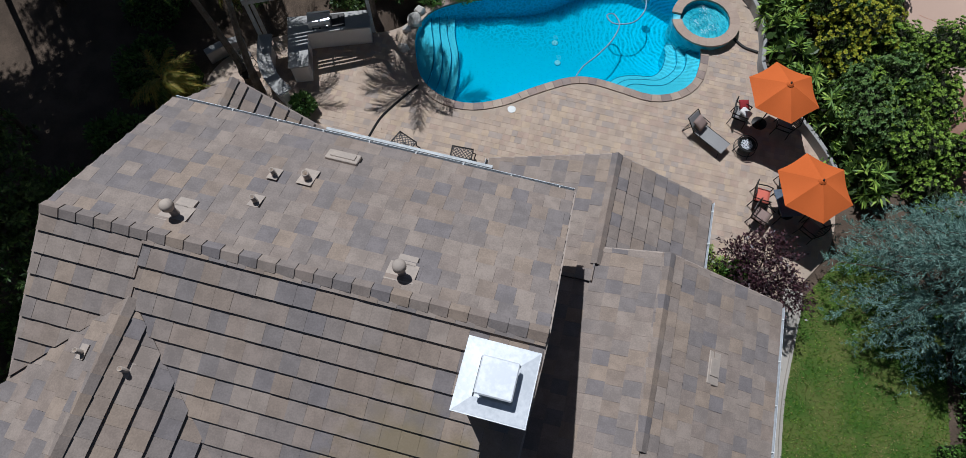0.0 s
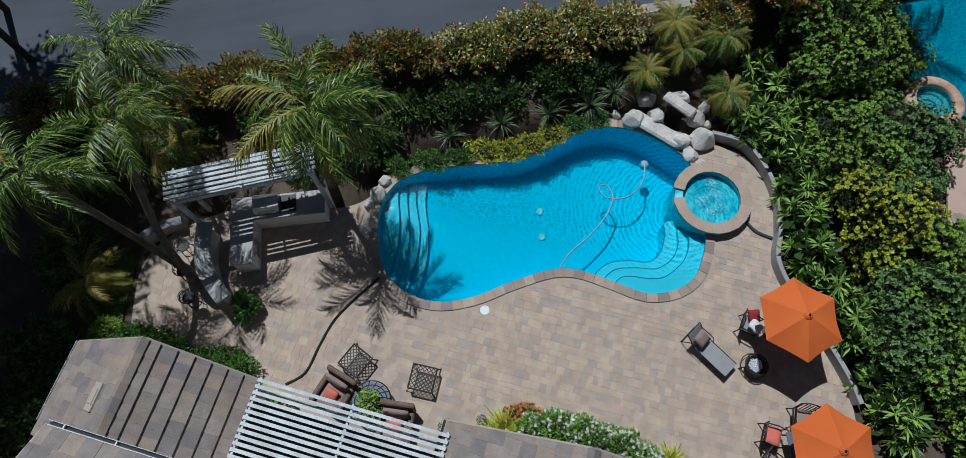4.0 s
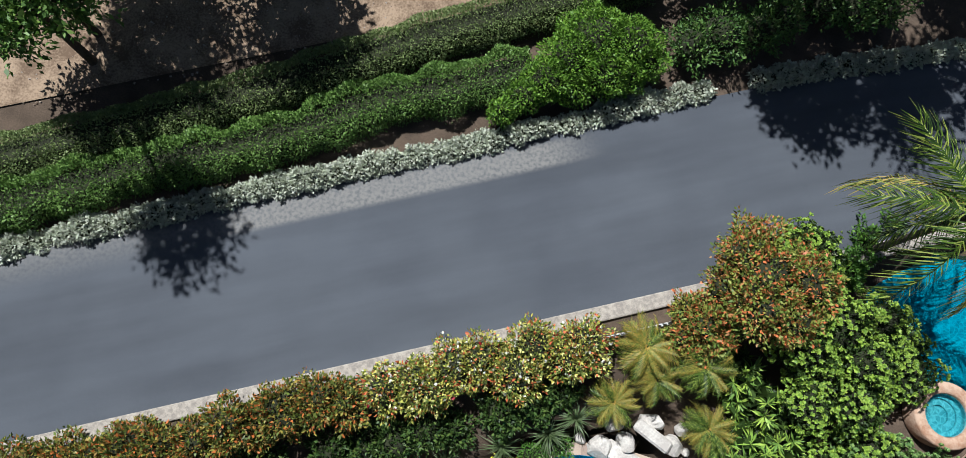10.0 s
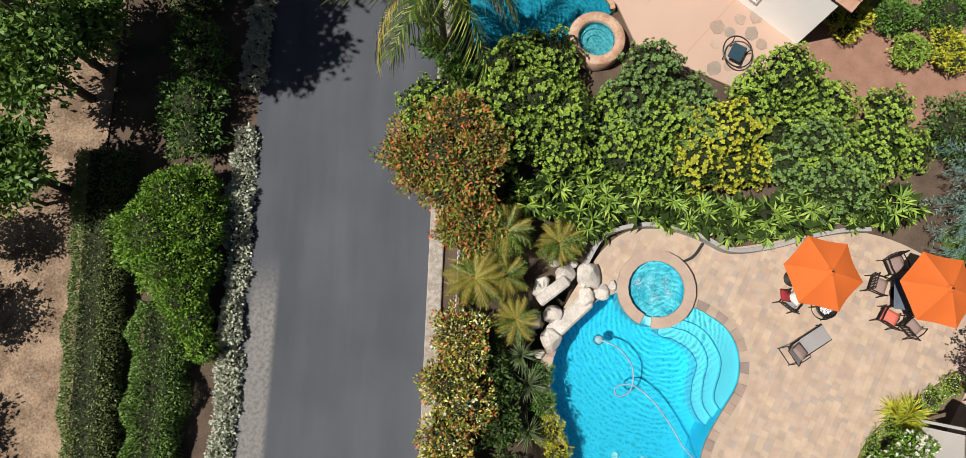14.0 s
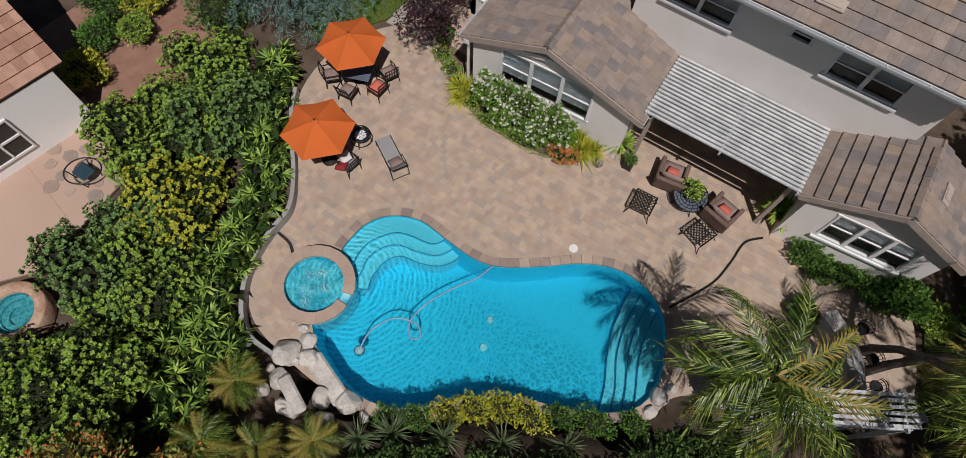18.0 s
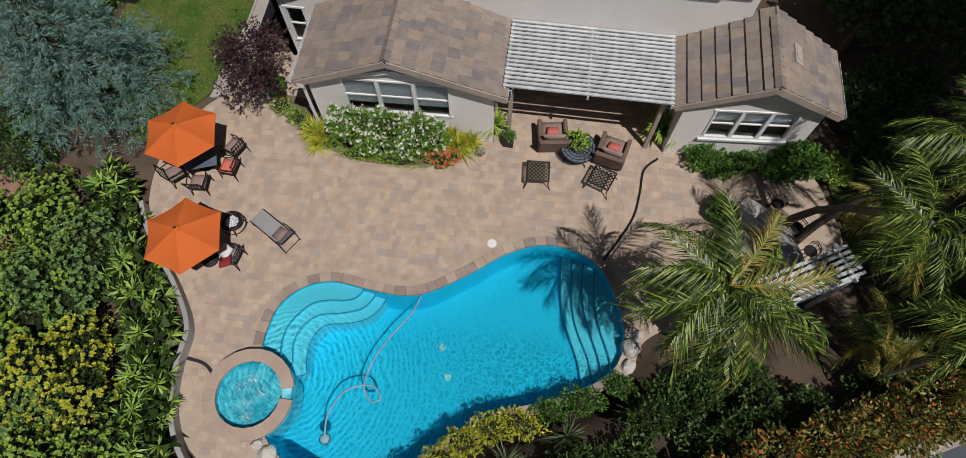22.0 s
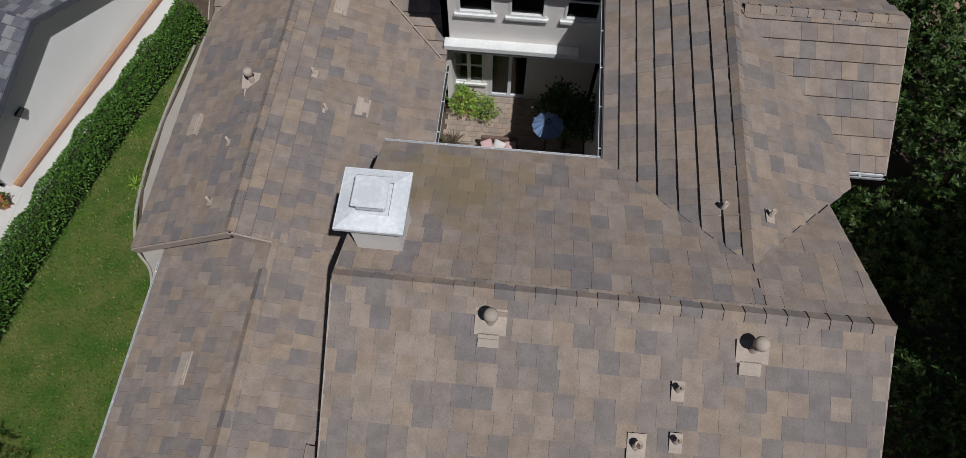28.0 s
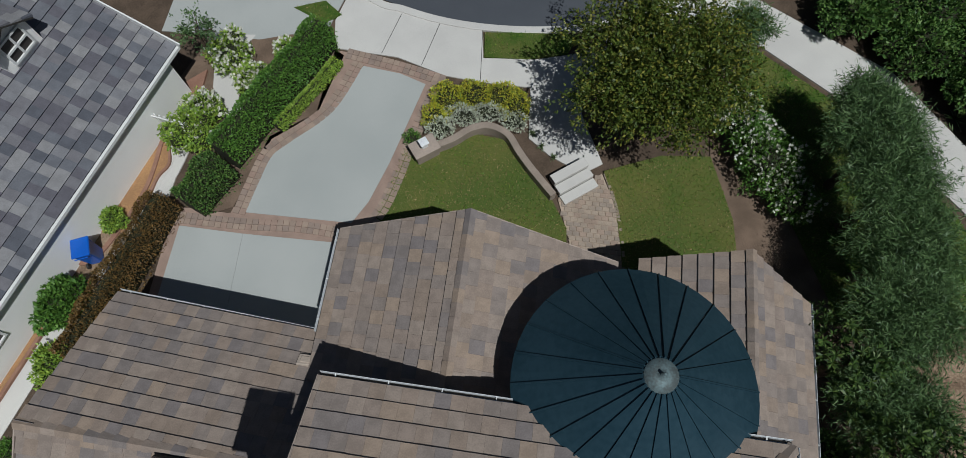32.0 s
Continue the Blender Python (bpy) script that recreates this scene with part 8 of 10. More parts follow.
ribbon("street_kerb", [(8, -31.8), (4.1, -28.95), (2.6, -28.5), (0.9, -28.15), (-1.1, -28.05), (-3.3, -28.25), (-5.5, -28.8), (-7.5, -30.05), (-9.5, -33.5)], 0.32, -0.1, 0.05, "walk_concrete", "pale rolled concrete kerb", "kerb", "structure")
lawn([(-0.85, -27.8), (-0.98, -26.65), (-2.6, -26.75), (-4.2, -27.2), (-4.6, -28.15), (-2.5, -28.0)], 0.02, 420, "small green verge between kerb and sidewalk")
lawn([(-7.7, -29.9), (-6.9, -29.4), (-8.5, -28.95), (-8.9, -29.4)], 0.03, 420, "small grass square beside the kerb")
bm = bmesh.new()
for x, y, x1, y1 in ((-0.25, -0.2, 0.25, -0.13), (-0.25, 0.13, 0.25, 0.2), (-0.25, -0.13, -0.18, 0.13), (0.18, -0.13, 0.25, 0.13)):
    box(bm, x, y, 0, x1, y1, 0.03)
mark = tagged(part("lawn_marker", bm, "trim"), "white painted marker lying on the grass", "marker")
mark.matrix_world = pose(-8.0, -29.4, 0.06, 0, 0, 30)
lawn([(5.0, -27.9), (5.8, -28.5), (7.0, -28.0), (5.6, -27.4)], 0.02, 420, "small green verge beside the neighbour's driveway")
slab("lane_west", [(-11.5, -28.75), (-14.6, -26.6), (-17.0, -24.3), (-18.8, -22.3), (-21.5, -17), (-23, -17.5), (-21.2, -22.0), (-19.15, -25.1), (-16.8, -28.0), (-11.5, -31)], 0.0, "walk_concrete", "pale concrete lane curving past the yard", "road")
lawn([(-11.4, -28.5), (-14.3, -26.5), (-16.8, -24.1), (-18.5, -22.1), (-20.4, -18), (-18.6, -17.4), (-14.0, -18.0), (-11.6, -23.5), (-10.2, -25.8)], 0.012, 260, "rough green grass with dry patches beside the lane", "turf_blade", 0.12, lush=0.3)
slab("bank_earth", [(-16.8, -19.2), (-18.4, -18.4), (-20.2, -17.8), (-20.4, -12.5), (-17.0, -12.5), (-16.2, -16.0)], 0.018, "dirt", "dry orange-brown earth beside the side trees", "ground")
for i, (x, y, r) in enumerate(((-19.6, -28.2, 1.6), (-22.0, -24.5, 1.8), (-16.0, -31.0, 1.8), (-22.5, -20.5, 1.7), (-13.5, -32.5, 1.5), (-14.8, -29.9, 1.1), (-17.3, -28.7, 1.3), (-18.6, -30.4, 1.5), (-19.4, -27.0, 1.2), (-20.2, -25.6, 1.1), (-16.6, -32.4, 1.4), (-20.9, -29.5, 1.5))):
    bush("roadside_shrub", cluster(x, y, 1.0, r, 6, 230 + i), "dark_hedge", 6000, 0.16, label="rough dark shrub across the lane", group="roadside shrubs")
blades("agave", [(-20.6, -23.4, 0.0, 1.0), (-18.9, -26.2, 0.0, 0.8)], 45, 0.8, "strap_leaf", "grey-green agave beside the lane", width=0.05, arch=0.2)

# front garden
lawn([(2.0, -18.8), (1.85, -19.9), (1.35, -22.3), (0.6, -22.3), (-0.4, -22.75), (-1.1, -23.2), (-2.2, -23.1), (-2.9, -22.3), (-3.4, -21.6), (-4.2, -20.9), (-4.8, -19.9), (-4.95, -18.0), (-2, -16.5)], 0.03, 420, "green front lawn with a dry edge", lush=-0.5)
lawn([(-6.95, -17.5), (-6.75, -19.3), (-6.45, -21.0), (-5.95, -22.3), (-8.0, -23.2), (-9.8, -23.4), (-10.6, -21.0), (-10.9, -18.0)], 0.03, 420, "green front lawn with a dry edge", lush=-0.5)
slab("bed_hedge", [(-9.8, -23.4), (-10.6, -21.0), (-10.9, -17.0), (-14, -17.0), (-14, -24), (-11.4, -26), (-9.8, -25.5)], 0.0, "mulch", "dark mulch bed below the flowering hedge", "ground")
front_path = slab("path_front", [(-4.4, -21.0), (-4.95, -19.4), (-5.0, -17.2), (-6.95, -17.2), (-6.8, -19.3), (-6.45, -21.0), (-5.9, -22.2)], 0.0, "joint_sand", "curved tan paver path to the front door", "path")
PATH_RING = [(-5.0, -17.2), (-4.97, -19.4), (-4.45, -20.95), (-5.85, -22.2), (-6.45, -20.9), (-6.8, -19.3), (-6.95, -17.2)]
rnd = random.Random(8)
j = 0
y = -22.2
while y < -17.3:
    x = -7.1 + (j % 2) * 0.12
    while x < -4.3:
        if inside(x, y, PATH_RING):
            laid(front_path, "paver", "path_paver", x, y, 0.022 + rnd.uniform(0, 0.005), 0.0, 0.235, 0.165)
        x += 0.245
    y += 0.175
    j += 1
border(front_path, [(-6.95, -17.3), (-6.82, -19.3), (-6.5, -20.9), (-6.0, -22.2)], 0.028, 0.12, 1, "path_paver")
for i in range(3):
    c = Vector((-5.05, -21.45)) + Vector((0.22, -0.32)) * (i - 0.3)
    bm = bmesh.new()
    box(bm, -0.72, -0.18, -0.03 + 0.05 * i, 0.72, 0.18, 0.12 + 0.14 * i, 0.015)
    st = tagged(part("step", bm, "walk_concrete"), "white concrete front step", "step", "front steps")
    st.matrix_world = pose(c.x, c.y, 0, 0, 0, 38)
WALL_LINE = [(0.5, -22.2), (-0.3, -22.65), (-0.95, -23.2), (-1.6, -23.4), (-2.3, -23.15), (-2.8, -22.5), (-3.3, -21.9), (-4.2, -20.95)]
ribbon("front_wall", WALL_LINE, 0.26, -0.05, 0.45, "path_paver", "low curved tan stone garden wall", "wall", "structure")
gate_post = tagged(empty("lamp_pillar", (0.6, -22.15, 0), 38), "square stone pillar with a white cube lamp on top", "pillar")
part("pillar", boxes((-0.45, -0.3, -0.02, 0.45, 0.3, 0.55), bevel=0.02), "path_paver", gate_post)
part("cap", boxes((-0.5, -0.35, 0.55, 0.5, 0.35, 0.62), bevel=0.015), "flashing", gate_post, "flat stone cap")
lamp_part = part("lamp", boxes((-0.12, -0.12, 0.63, 0.12, 0.12, 0.9), bevel=0.02), "trim", gate_post, "white cube lantern")
part("lamp_roof", boxes((-0.16, -0.16, 0.9, 0.16, 0.16, 0.94), bevel=0.01), "metal_cap", lamp_part)
bush("golden_shrub", [(0.1, -24.4, 0.3, 0.65, 0.7, 0.35), (-0.9, -24.7, 0.3, 0.7, 0.6, 0.35), (-1.9, -24.75, 0.3, 0.7, 0.6, 0.35), (-2.5, -24.4, 0.3, 0.5, 0.7, 0.35), (0.5, -23.6, 0.25, 0.45, 0.55, 0.3)], "yellow_leaf", 7500, 0.08, label="clipped golden-green shrubs behind the garden wall", rough=0.12)
bush("variegated_shrub", [(-0.6, -23.75, 0.3, 0.55, 0.4, 0.35), (0.2, -23.1, 0.3, 0.5, 0.4, 0.35), (-1.5, -24.0, 0.3, 0.6, 0.35, 0.3), (-2.5, -23.75, 0.3, 0.45, 0.35, 0.3)], "silver_leaf", 3600, 0.09, label="pale variegated shrubs along the garden wall")
bush("round_shrub", [(1.15, -22.6, 0.2, 0.3, 0.3, 0.25)], "shrub_green", 600, 0.07, label="small clipped shrub beside the lamp pillar")
blades("border_plant", [(-3.6, -23.0, 0.0, 0.5), (-3.2, -23.5, 0.0, 0.5), (-4.1, -22.6, 0.0, 0.45)], 40, 0.6, "strap_leaf", "small grey-green plants beside the front steps", group="border plants")
tree("shade_tree", -6.9, -24.2, 0, cluster(-6.9, -24.0, 4.2, 2.3, 9, 240, 0.75) + [(-5.0, -25.2, 3.6, 1.2, 1.1, 0.9), (-8.8, -24.0, 4.0, 1.3, 1.2, 1.0), (-6.0, -26.6, 4.2, 1.2, 1.1, 0.9), (-5.0, -23.0, 3.6, 1.0, 0.8, 0.7), (-8.6, -25.6, 4.0, 1.1, 1.0, 0.9), (-7.2, -22.4, 3.8, 1.2, 0.9, 0.8)], "bronze_green", 50000, 0.125, "broad leafy shade tree over the front walk", 0.2, rough=0.4)
tree("feathery_tree", -10.4, -27.8, 0, cluster(-10.4, -27.8, 2.0, 0.85, 6, 241, 1.0), "olive_leaf", 6000, 0.2, "feathery grey-green tree beside the lane", 0.08, width=0.15)
bush("flowering_hedge", row_of([(-10.4, -25.0), (-11.1, -23.6), (-11.9, -22.2), (-12.6, -20.8)], 0.7, 0.9, 0.9, 242), "shrub_green", 11000, 0.11, label="large dark shrub dotted with white flowers", extra=(("white_petal", 800, 0.1),))
for i, (x, y, h, r) in enumerate(((-14.6, -19.4, 3.2, 1.4), (-14.0, -24.2, 3.0, 1.1), (-13.7, -14.8, 3.0, 1.4), (-14.3, -21.2, 3.4, 1.45), (-14.0, -17.2, 3.6, 1.4), (-14.0, -22.8, 3.2, 1.3))):
    tree("front_tree", x, y, 0, cluster(x, y, h, r, 7, 250 + i), "olive_leaf", 26000, 0.19, "feathery dark green tree beside the house", 0.14, group="front trees", width=0.14, drop=0.35, rough=0.45, clump=9)

for i, (x, y, r, leaf) in enumerate(((16.6, 15.6, 0.8, "yellow_leaf"), (17.3, 14.1, 0.7, "shrub_green"), (16.4, 13.2, 0.6, "lime"), (18.3, 12.6, 0.9, "shrub_green"), (17.0, 11.9, 0.7, "yellow_leaf"))):
    bush("court_shrub", cluster(x, y, 0.6, r, 5, 260 + i), leaf, 2600, 0.11, label="yellow-green shrub beside the brick court" if leaf == "yellow_leaf" else "leafy green shrub beside the brick court", group="court shrubs")
slab("neighbour_court", [(12.8, 17.5), (13.6, 13.6), (14.6, 10.5), (19, 10), (20, 16), (16.2, 16.6)], 0.03, "edging_brick", "red brick court of the neighbour", "pavement")
hedge("neighbour_hedge", [(14.3, 9.0), (14.6, 6.0), (14.6, 3.5)], 1.2, 1.1, "shrub_green", 1200, 0.1, "green hedge beside the cedar")
# north-eastern neighbour: pool terrace and house
slab("neighbour_terrace", [(12.6, 17.6), (16.2, 16.2), (16.6, 20.5), (19.5, 25), (18.5, 34), (15.6, 32), (14.7, 27.5), (14.15, 25.0), (13.5, 22.9), (12.4, 21.6)], 0.1, "terracotta_deck", "pink terracotta concrete terrace", "patio")
slab("neighbour_bank", [(15.6, 32), (14.6, 27.6), (14.25, 25.2), (14.9, 25.2), (15.5, 27.0), (16.2, 31.0)], 0.115, "dirt", "dry grass patch beside the pool", "ground")
for a, b in (((14.0, 24.4), (18.2, 23.2)), ((13.9, 22.0), (16.9, 21.3)), ((13.0, 19.9), (15.8, 19.2)), ((14.9, 27.4), (19.0, 26.2))):
    bm = bmesh.new()
    bar(bm, (*a, 0.102), (*b, 0.102), 0.012, 0.006)
    tagged(part("terrace_joint", bm, "terracotta"), "dark joint across the terrace", "joint", kind="structure")
M["deep_plaster"] = material("blue_green_plaster", (0.012, 0.24, 0.36), (0.03, 0.36, 0.48), 0.6, scale=2, fine=40, bump=0.05)
NPOOL = smooth_ring([(9.4, 26.2), (10.3, 25.2), (11.0, 24.1), (12.2, 23.6), (13.2, 22.95), (13.75, 24.0), (13.95, 25.2), (14.1, 26.4), (14.3, 28.4), (12.8, 28.9), (10.9, 27.6)], 5)
slab("neighbour_pool", NPOOL, 0.06, "deep_plaster", "blue-green swimming pool of the neighbour", "pool", depth=0.05)
bm = bmesh.new()
fill(bm, NPOOL, 0.2)
tagged(part("neighbour_water", bm, "water"), "blue-green pool water", "water", kind="structure")
M["stone_coping"] = material("rough_stone_coping", (0.36, 0.2, 0.125), (0.5, 0.35, 0.25), 0.9, scale=9, fine=50, bump=0.6)
M["spa_pale"] = material("pale_spa_plaster", (0.16, 0.4, 0.46), (0.3, 0.55, 0.58), 0.6, scale=6, fine=40)
ribbon("neighbour_coping", NPOOL[20:42], 0.18, -0.05, 0.24, "stone_coping", "terracotta pool coping", "coping", "structure")
spa_ob = tagged(empty("neighbour_spa", (11.75, 22.95, 0)), "raised round spa with a terracotta stone rim", "spa")
bm = bmesh.new()
lathe(bm, [(0.98, 0.0), (1.0, 0.55), (0.95, 0.6), (0.68, 0.6), (0.64, 0.55), (0.64, 0.1), (0.4, 0.08), (0.4, -0.05), (0.0, -0.05)], sides=32)
part("rim", bm, "stone_coping", spa_ob, "rough terracotta stone rim", True)
bm = bmesh.new()
lathe(bm, [(0.63, 0.5), (0.625, 0.3), (0.5, 0.28), (0.5, 0.2), (0.3, 0.19), (0.3, 0.11), (0, 0.11)], sides=28)
part("basin", bm, "spa_pale", spa_ob, "pale blue-green stepped basin")
bm = bmesh.new()
lathe(bm, [(0.63, 0.46), (0, 0.46)], sides=28)
sw = part("spa_water", bm, "water", spa_ob)
rnd = random.Random(4)
flags = tagged(empty("flagstone_patch", (14.0, 18.5, 0.1)), "patch of brown flagstones let into the terrace", "paving")
for i in range(14):
    a, r = i * 2.4, 0.34 * math.sqrt(i)
    bm = bmesh.new()
    k = rnd.randint(5, 8)
    size = rnd.uniform(0.2, 0.3)
    prism(bm, [(r * math.cos(a) * 1.15 + size * rnd.uniform(0.75, 1.1) * math.cos(q * 2 * math.pi / k), r * math.sin(a) * 0.8 + size * rnd.uniform(0.75, 1.1) * math.sin(q * 2 * math.pi / k)) for q in range(k)], 0.0, 0.012 + 0.003 * (i % 3))
    part("flagstone", bm, "path_paver" if i % 2 else "coping", flags)
bush("box_shrub", [(15.85, 21.9, 0.45, 0.35, 0.6, 0.45), (15.9, 22.5, 0.4, 0.35, 0.4, 0.4)], "shrub_green", 2200, 0.07, label="rounded clipped shrub against the cream wall", rough=0.06)
nb2 = tagged(empty("terrace_house"), "cream stucco house with terracotta roof edges beyond the terrace", "house")
FACE = [(15.1, 16.6), (16.1, 21.0), (17.3, 21.0), (17.35, 22.6), (18.9, 27.5)]
for a, b in zip(FACE, FACE[1:]):
    d = Vector((b[0] - a[0], b[1] - a[1], 0)).normalized()
    bm = bmesh.new()
    sheet(bm, [(*a, 0.0), (*b, 0.0), (*b, 2.9), (*a, 2.9)], Vector((d.y, -d.x, 0)) * 0.2)
    part("wall", bm, "cream_wall", nb2, "cream stucco wall")
d = (Vector((*FACE[1], 0)) - Vector((*FACE[0], 0))).normalized()
small_window(nb2, (15.78, 19.6, 1.4), 2.1, 1.5, d, Vector((-d.y, d.x, 0)), 3, 2)
d2 = (Vector((*FACE[4], 0)) - Vector((*FACE[3], 0))).normalized()
small_window(nb2, (17.75, 23.85, 1.35), 1.6, 1.3, d2, Vector((-d2.y, d2.x, 0)), 2, 2)
M["clay_tile"] = palette(material("clay_tile", (1, 1, 1), (0.8, 0.8, 0.8), 0.85, scale=14, fine=120, bump=0.25), [(0.42, 0.24, 0.17), (0.47, 0.28, 0.2), (0.37, 0.2, 0.14)], "island")
slope([(14.95, 16.2, 2.85), (16.1, 21.3, 2.85), (21.2, 20.2, 5.0), (20, 15.1, 5.0)], parent=nb2, field="clay_tile")
slope([(17.0, 22.4, 2.85), (18.6, 27.7, 2.85), (23, 25.8, 5.0), (21, 21.2, 5.0)], parent=nb2, field="clay_tile")
sling = tagged(empty("ring_chair", (13.6, 18.4, 0.115)), "round black garden chair with a blue-grey seat pad", "chair")
bm = bmesh.new()
tube(bm, [(0.55 * math.cos(a), 0.55 * math.sin(a), 0.42 + 0.12 * math.sin(a)) for a in [i * math.pi / 12 for i in range(25)]], 0.025, 8)
part("ring", bm, "dark_metal", sling, "round black tube frame")
bm = bmesh.new()
box(bm, -0.3, -0.25, 0.32, 0.3, 0.25, 0.42, 0.04)
part("seat_pad", bm, "seam_metal", sling, "blue-grey seat pad")
for i in range(4):
    bm = bmesh.new()
    a = i * math.pi / 2 + 0.7
    tube(bm, [(0.5 * math.cos(a), 0.5 * math.sin(a), 0.42 + 0.12 * math.sin(a)), (0.4 * math.cos(a), 0.4 * math.sin(a), 0.0)], 0.02, 6)
    part("leg", bm, "dark_metal", sling)

# lane edges
M["kerb_gravel"] = material("gravelly_concrete", (0.42, 0.37, 0.31), (0.25, 0.22, 0.19), 0.95, scale=30, fine=160, bump=0.6)
ribbon("lane_kerb", [on_road(u, 20.68) for u in range(-30, 31, 6)], 0.46, 0.6, 1.14, "kerb_gravel", "pale gravelly concrete strip along the lane", "kerb", "structure")
fence = tagged(empty("lane_fence"), "short weathered slatted fence beside the lane", "fence")
for i in range(14):
    x, y = on_road(11.0 + 0.16 * i, 19.95)
    bm = bmesh.new()
    bar(bm, (x, y, 0.9), (x, y, 1.9), 0.1, 0.03, (ROAD_V.x, ROAD_V.y, 0))
    part("slat", bm, "walk_concrete", fence)
for z in (1.15, 1.7):
    bm = bmesh.new()
    bar(bm, (*on_road(10.9, 19.92), z), (*on_road(13.2, 19.92), z), 0.04, 0.08)
    part("rail", bm, "walk_concrete", fence)

# stones and litter on the dry bank
xy = np.array([on_road(u, v) for u, v in zip(RNG.uniform(-25, 25, 2600), RNG.uniform(31, 35.5, 2600))])
size = RNG.uniform(0.02, 0.07, 2600) * (1 + 1.2 * (RNG.uniform(0, 1, 2600) > 0.96))
v = []
for (x, y), s in zip(xy, size):
    z = ground_z(x, y) + 0.03
    a = RNG.uniform(0, 6.3)
    c, d = math.cos(a) * s, math.sin(a) * s
    v += [(x + c, y + d, z), (x - d * 0.8, y + c * 0.8, z), (x, y, z + s * 0.6), (x, y, z + s * 0.6), (x - d * 0.8, y + c * 0.8, z), (x - c, y - d, z), (x, y, z + s * 0.6), (x, y, z + s * 0.6), (x - c, y - d, z), (x + d, y - c, z), (x, y, z + s * 0.6), (x, y, z + s * 0.6), (x + d, y - c, z), (x + c, y + d, z), (x, y, z + s * 0.6), (x, y, z + s * 0.6)]
M["pebble"] = palette(material("pebble", (1, 1, 1), (0.8, 0.8, 0.8), 0.9, scale=10, fine=80), [(0.4, 0.32, 0.25), (0.3, 0.22, 0.16), (0.46, 0.4, 0.34), (0.2, 0.14, 0.1)], "island")
tagged(quick_mesh("gravel", np.array(v), 4, "pebble"), "scattered pale stones on the dry bank", "gravel", kind="stuff")

# ---- furniture and planting on the patio ----
M["umbrella"] = material("orange_canvas", (0.6, 0.13, 0.024), (0.54, 0.115, 0.02), 0.85, scale=3, fine=200, bump=0.08)
M["blue_canvas"] = material("blue_canvas", (0.17, 0.25, 0.4), (0.14, 0.21, 0.35), 0.6, scale=3, fine=200, bump=0.05)
M["black_iron"] = material("black_iron", (0.02, 0.019, 0.018), (0.035, 0.032, 0.03), 0.5, 0.6, scale=8, fine=90, bump=0.1)
M["sling"] = material("grey_sling", (0.3, 0.29, 0.28), (0.25, 0.24, 0.235), 0.85, scale=4, fine=300, bump=0.2)
M["wicker"] = material("brown_wicker", (0.2, 0.13, 0.1), (0.14, 0.09, 0.07), 0.75, scale=30, fine=220, bump=0.7)
M["coral"] = material("coral_cloth", (0.62, 0.16, 0.11), (0.55, 0.14, 0.1), 0.9, scale=8, fine=250, bump=0.15)
M["taupe"] = material("taupe_cushion", (0.3, 0.215, 0.185), (0.25, 0.18, 0.155), 0.9, scale=8, fine=250, bump=0.15)
M["pink_cloth"] = material("pink_cloth", (0.62, 0.42, 0.4), (0.56, 0.37, 0.36), 0.9, scale=8, fine=250, bump=0.15)
M["white_cloth"] = material("white_cloth", (0.7, 0.67, 0.63), (0.62, 0.6, 0.57), 0.9, scale=8, fine=250, bump=0.15)
M["red_cloth"] = material("red_cloth", (0.3, 0.03, 0.03), (0.25, 0.025, 0.03), 0.9, scale=8, fine=250, bump=0.15)
M["slate_top"] = material("slate_tabletop", (0.12, 0.15, 0.19), (0.09, 0.11, 0.14), 0.45, scale=5, fine=90, bump=0.1)
M["counter"] = material("counter_concrete", (0.4, 0.38, 0.35), (0.33, 0.32, 0.3), 0.6, scale=3, fine=120, bump=0.1)
M["steel"] = material("stainless_steel", (0.55, 0.56, 0.57), (0.45, 0.46, 0.47), 0.3, 0.9, scale=5, fine=90, bump=0.03)
M["slat_paint"] = material("weathered_white_paint", (0.6, 0.61, 0.6), (0.42, 0.43, 0.43), 0.65, scale=10, fine=90, bump=0.15)


def cushion(parent, name, m, w, d, h, at, label="", turn=(0, 0, 0)):
    bm = bmesh.new()
    bmesh.ops.create_cube(bm, size=1.0)
    bmesh.ops.subdivide_edges(bm, edges=bm.edges[:], cuts=3, use_grid_fill=True)
    for v in bm.verts:
        k = (1 - (2 * v.co.x) ** 4) * (1 - (2 * v.co.y) ** 4)
        v.co.z *= 0.45 + 0.55 * max(0.0, k)
    bm.transform(Matrix.LocRotScale(at, Euler(turn), (w, d, h)))
    return part(name, bm, m, parent, label, True)


def pillow(m, at, turn, label, w=0.42):
    ob = cushion(None, "pillow", m, w, w, 0.15, (0, 0, 0))
    ob.matrix_world = Matrix.LocRotScale(at, Euler(turn), (1, 1, 1))
    return tagged(ob, label, "pillow")


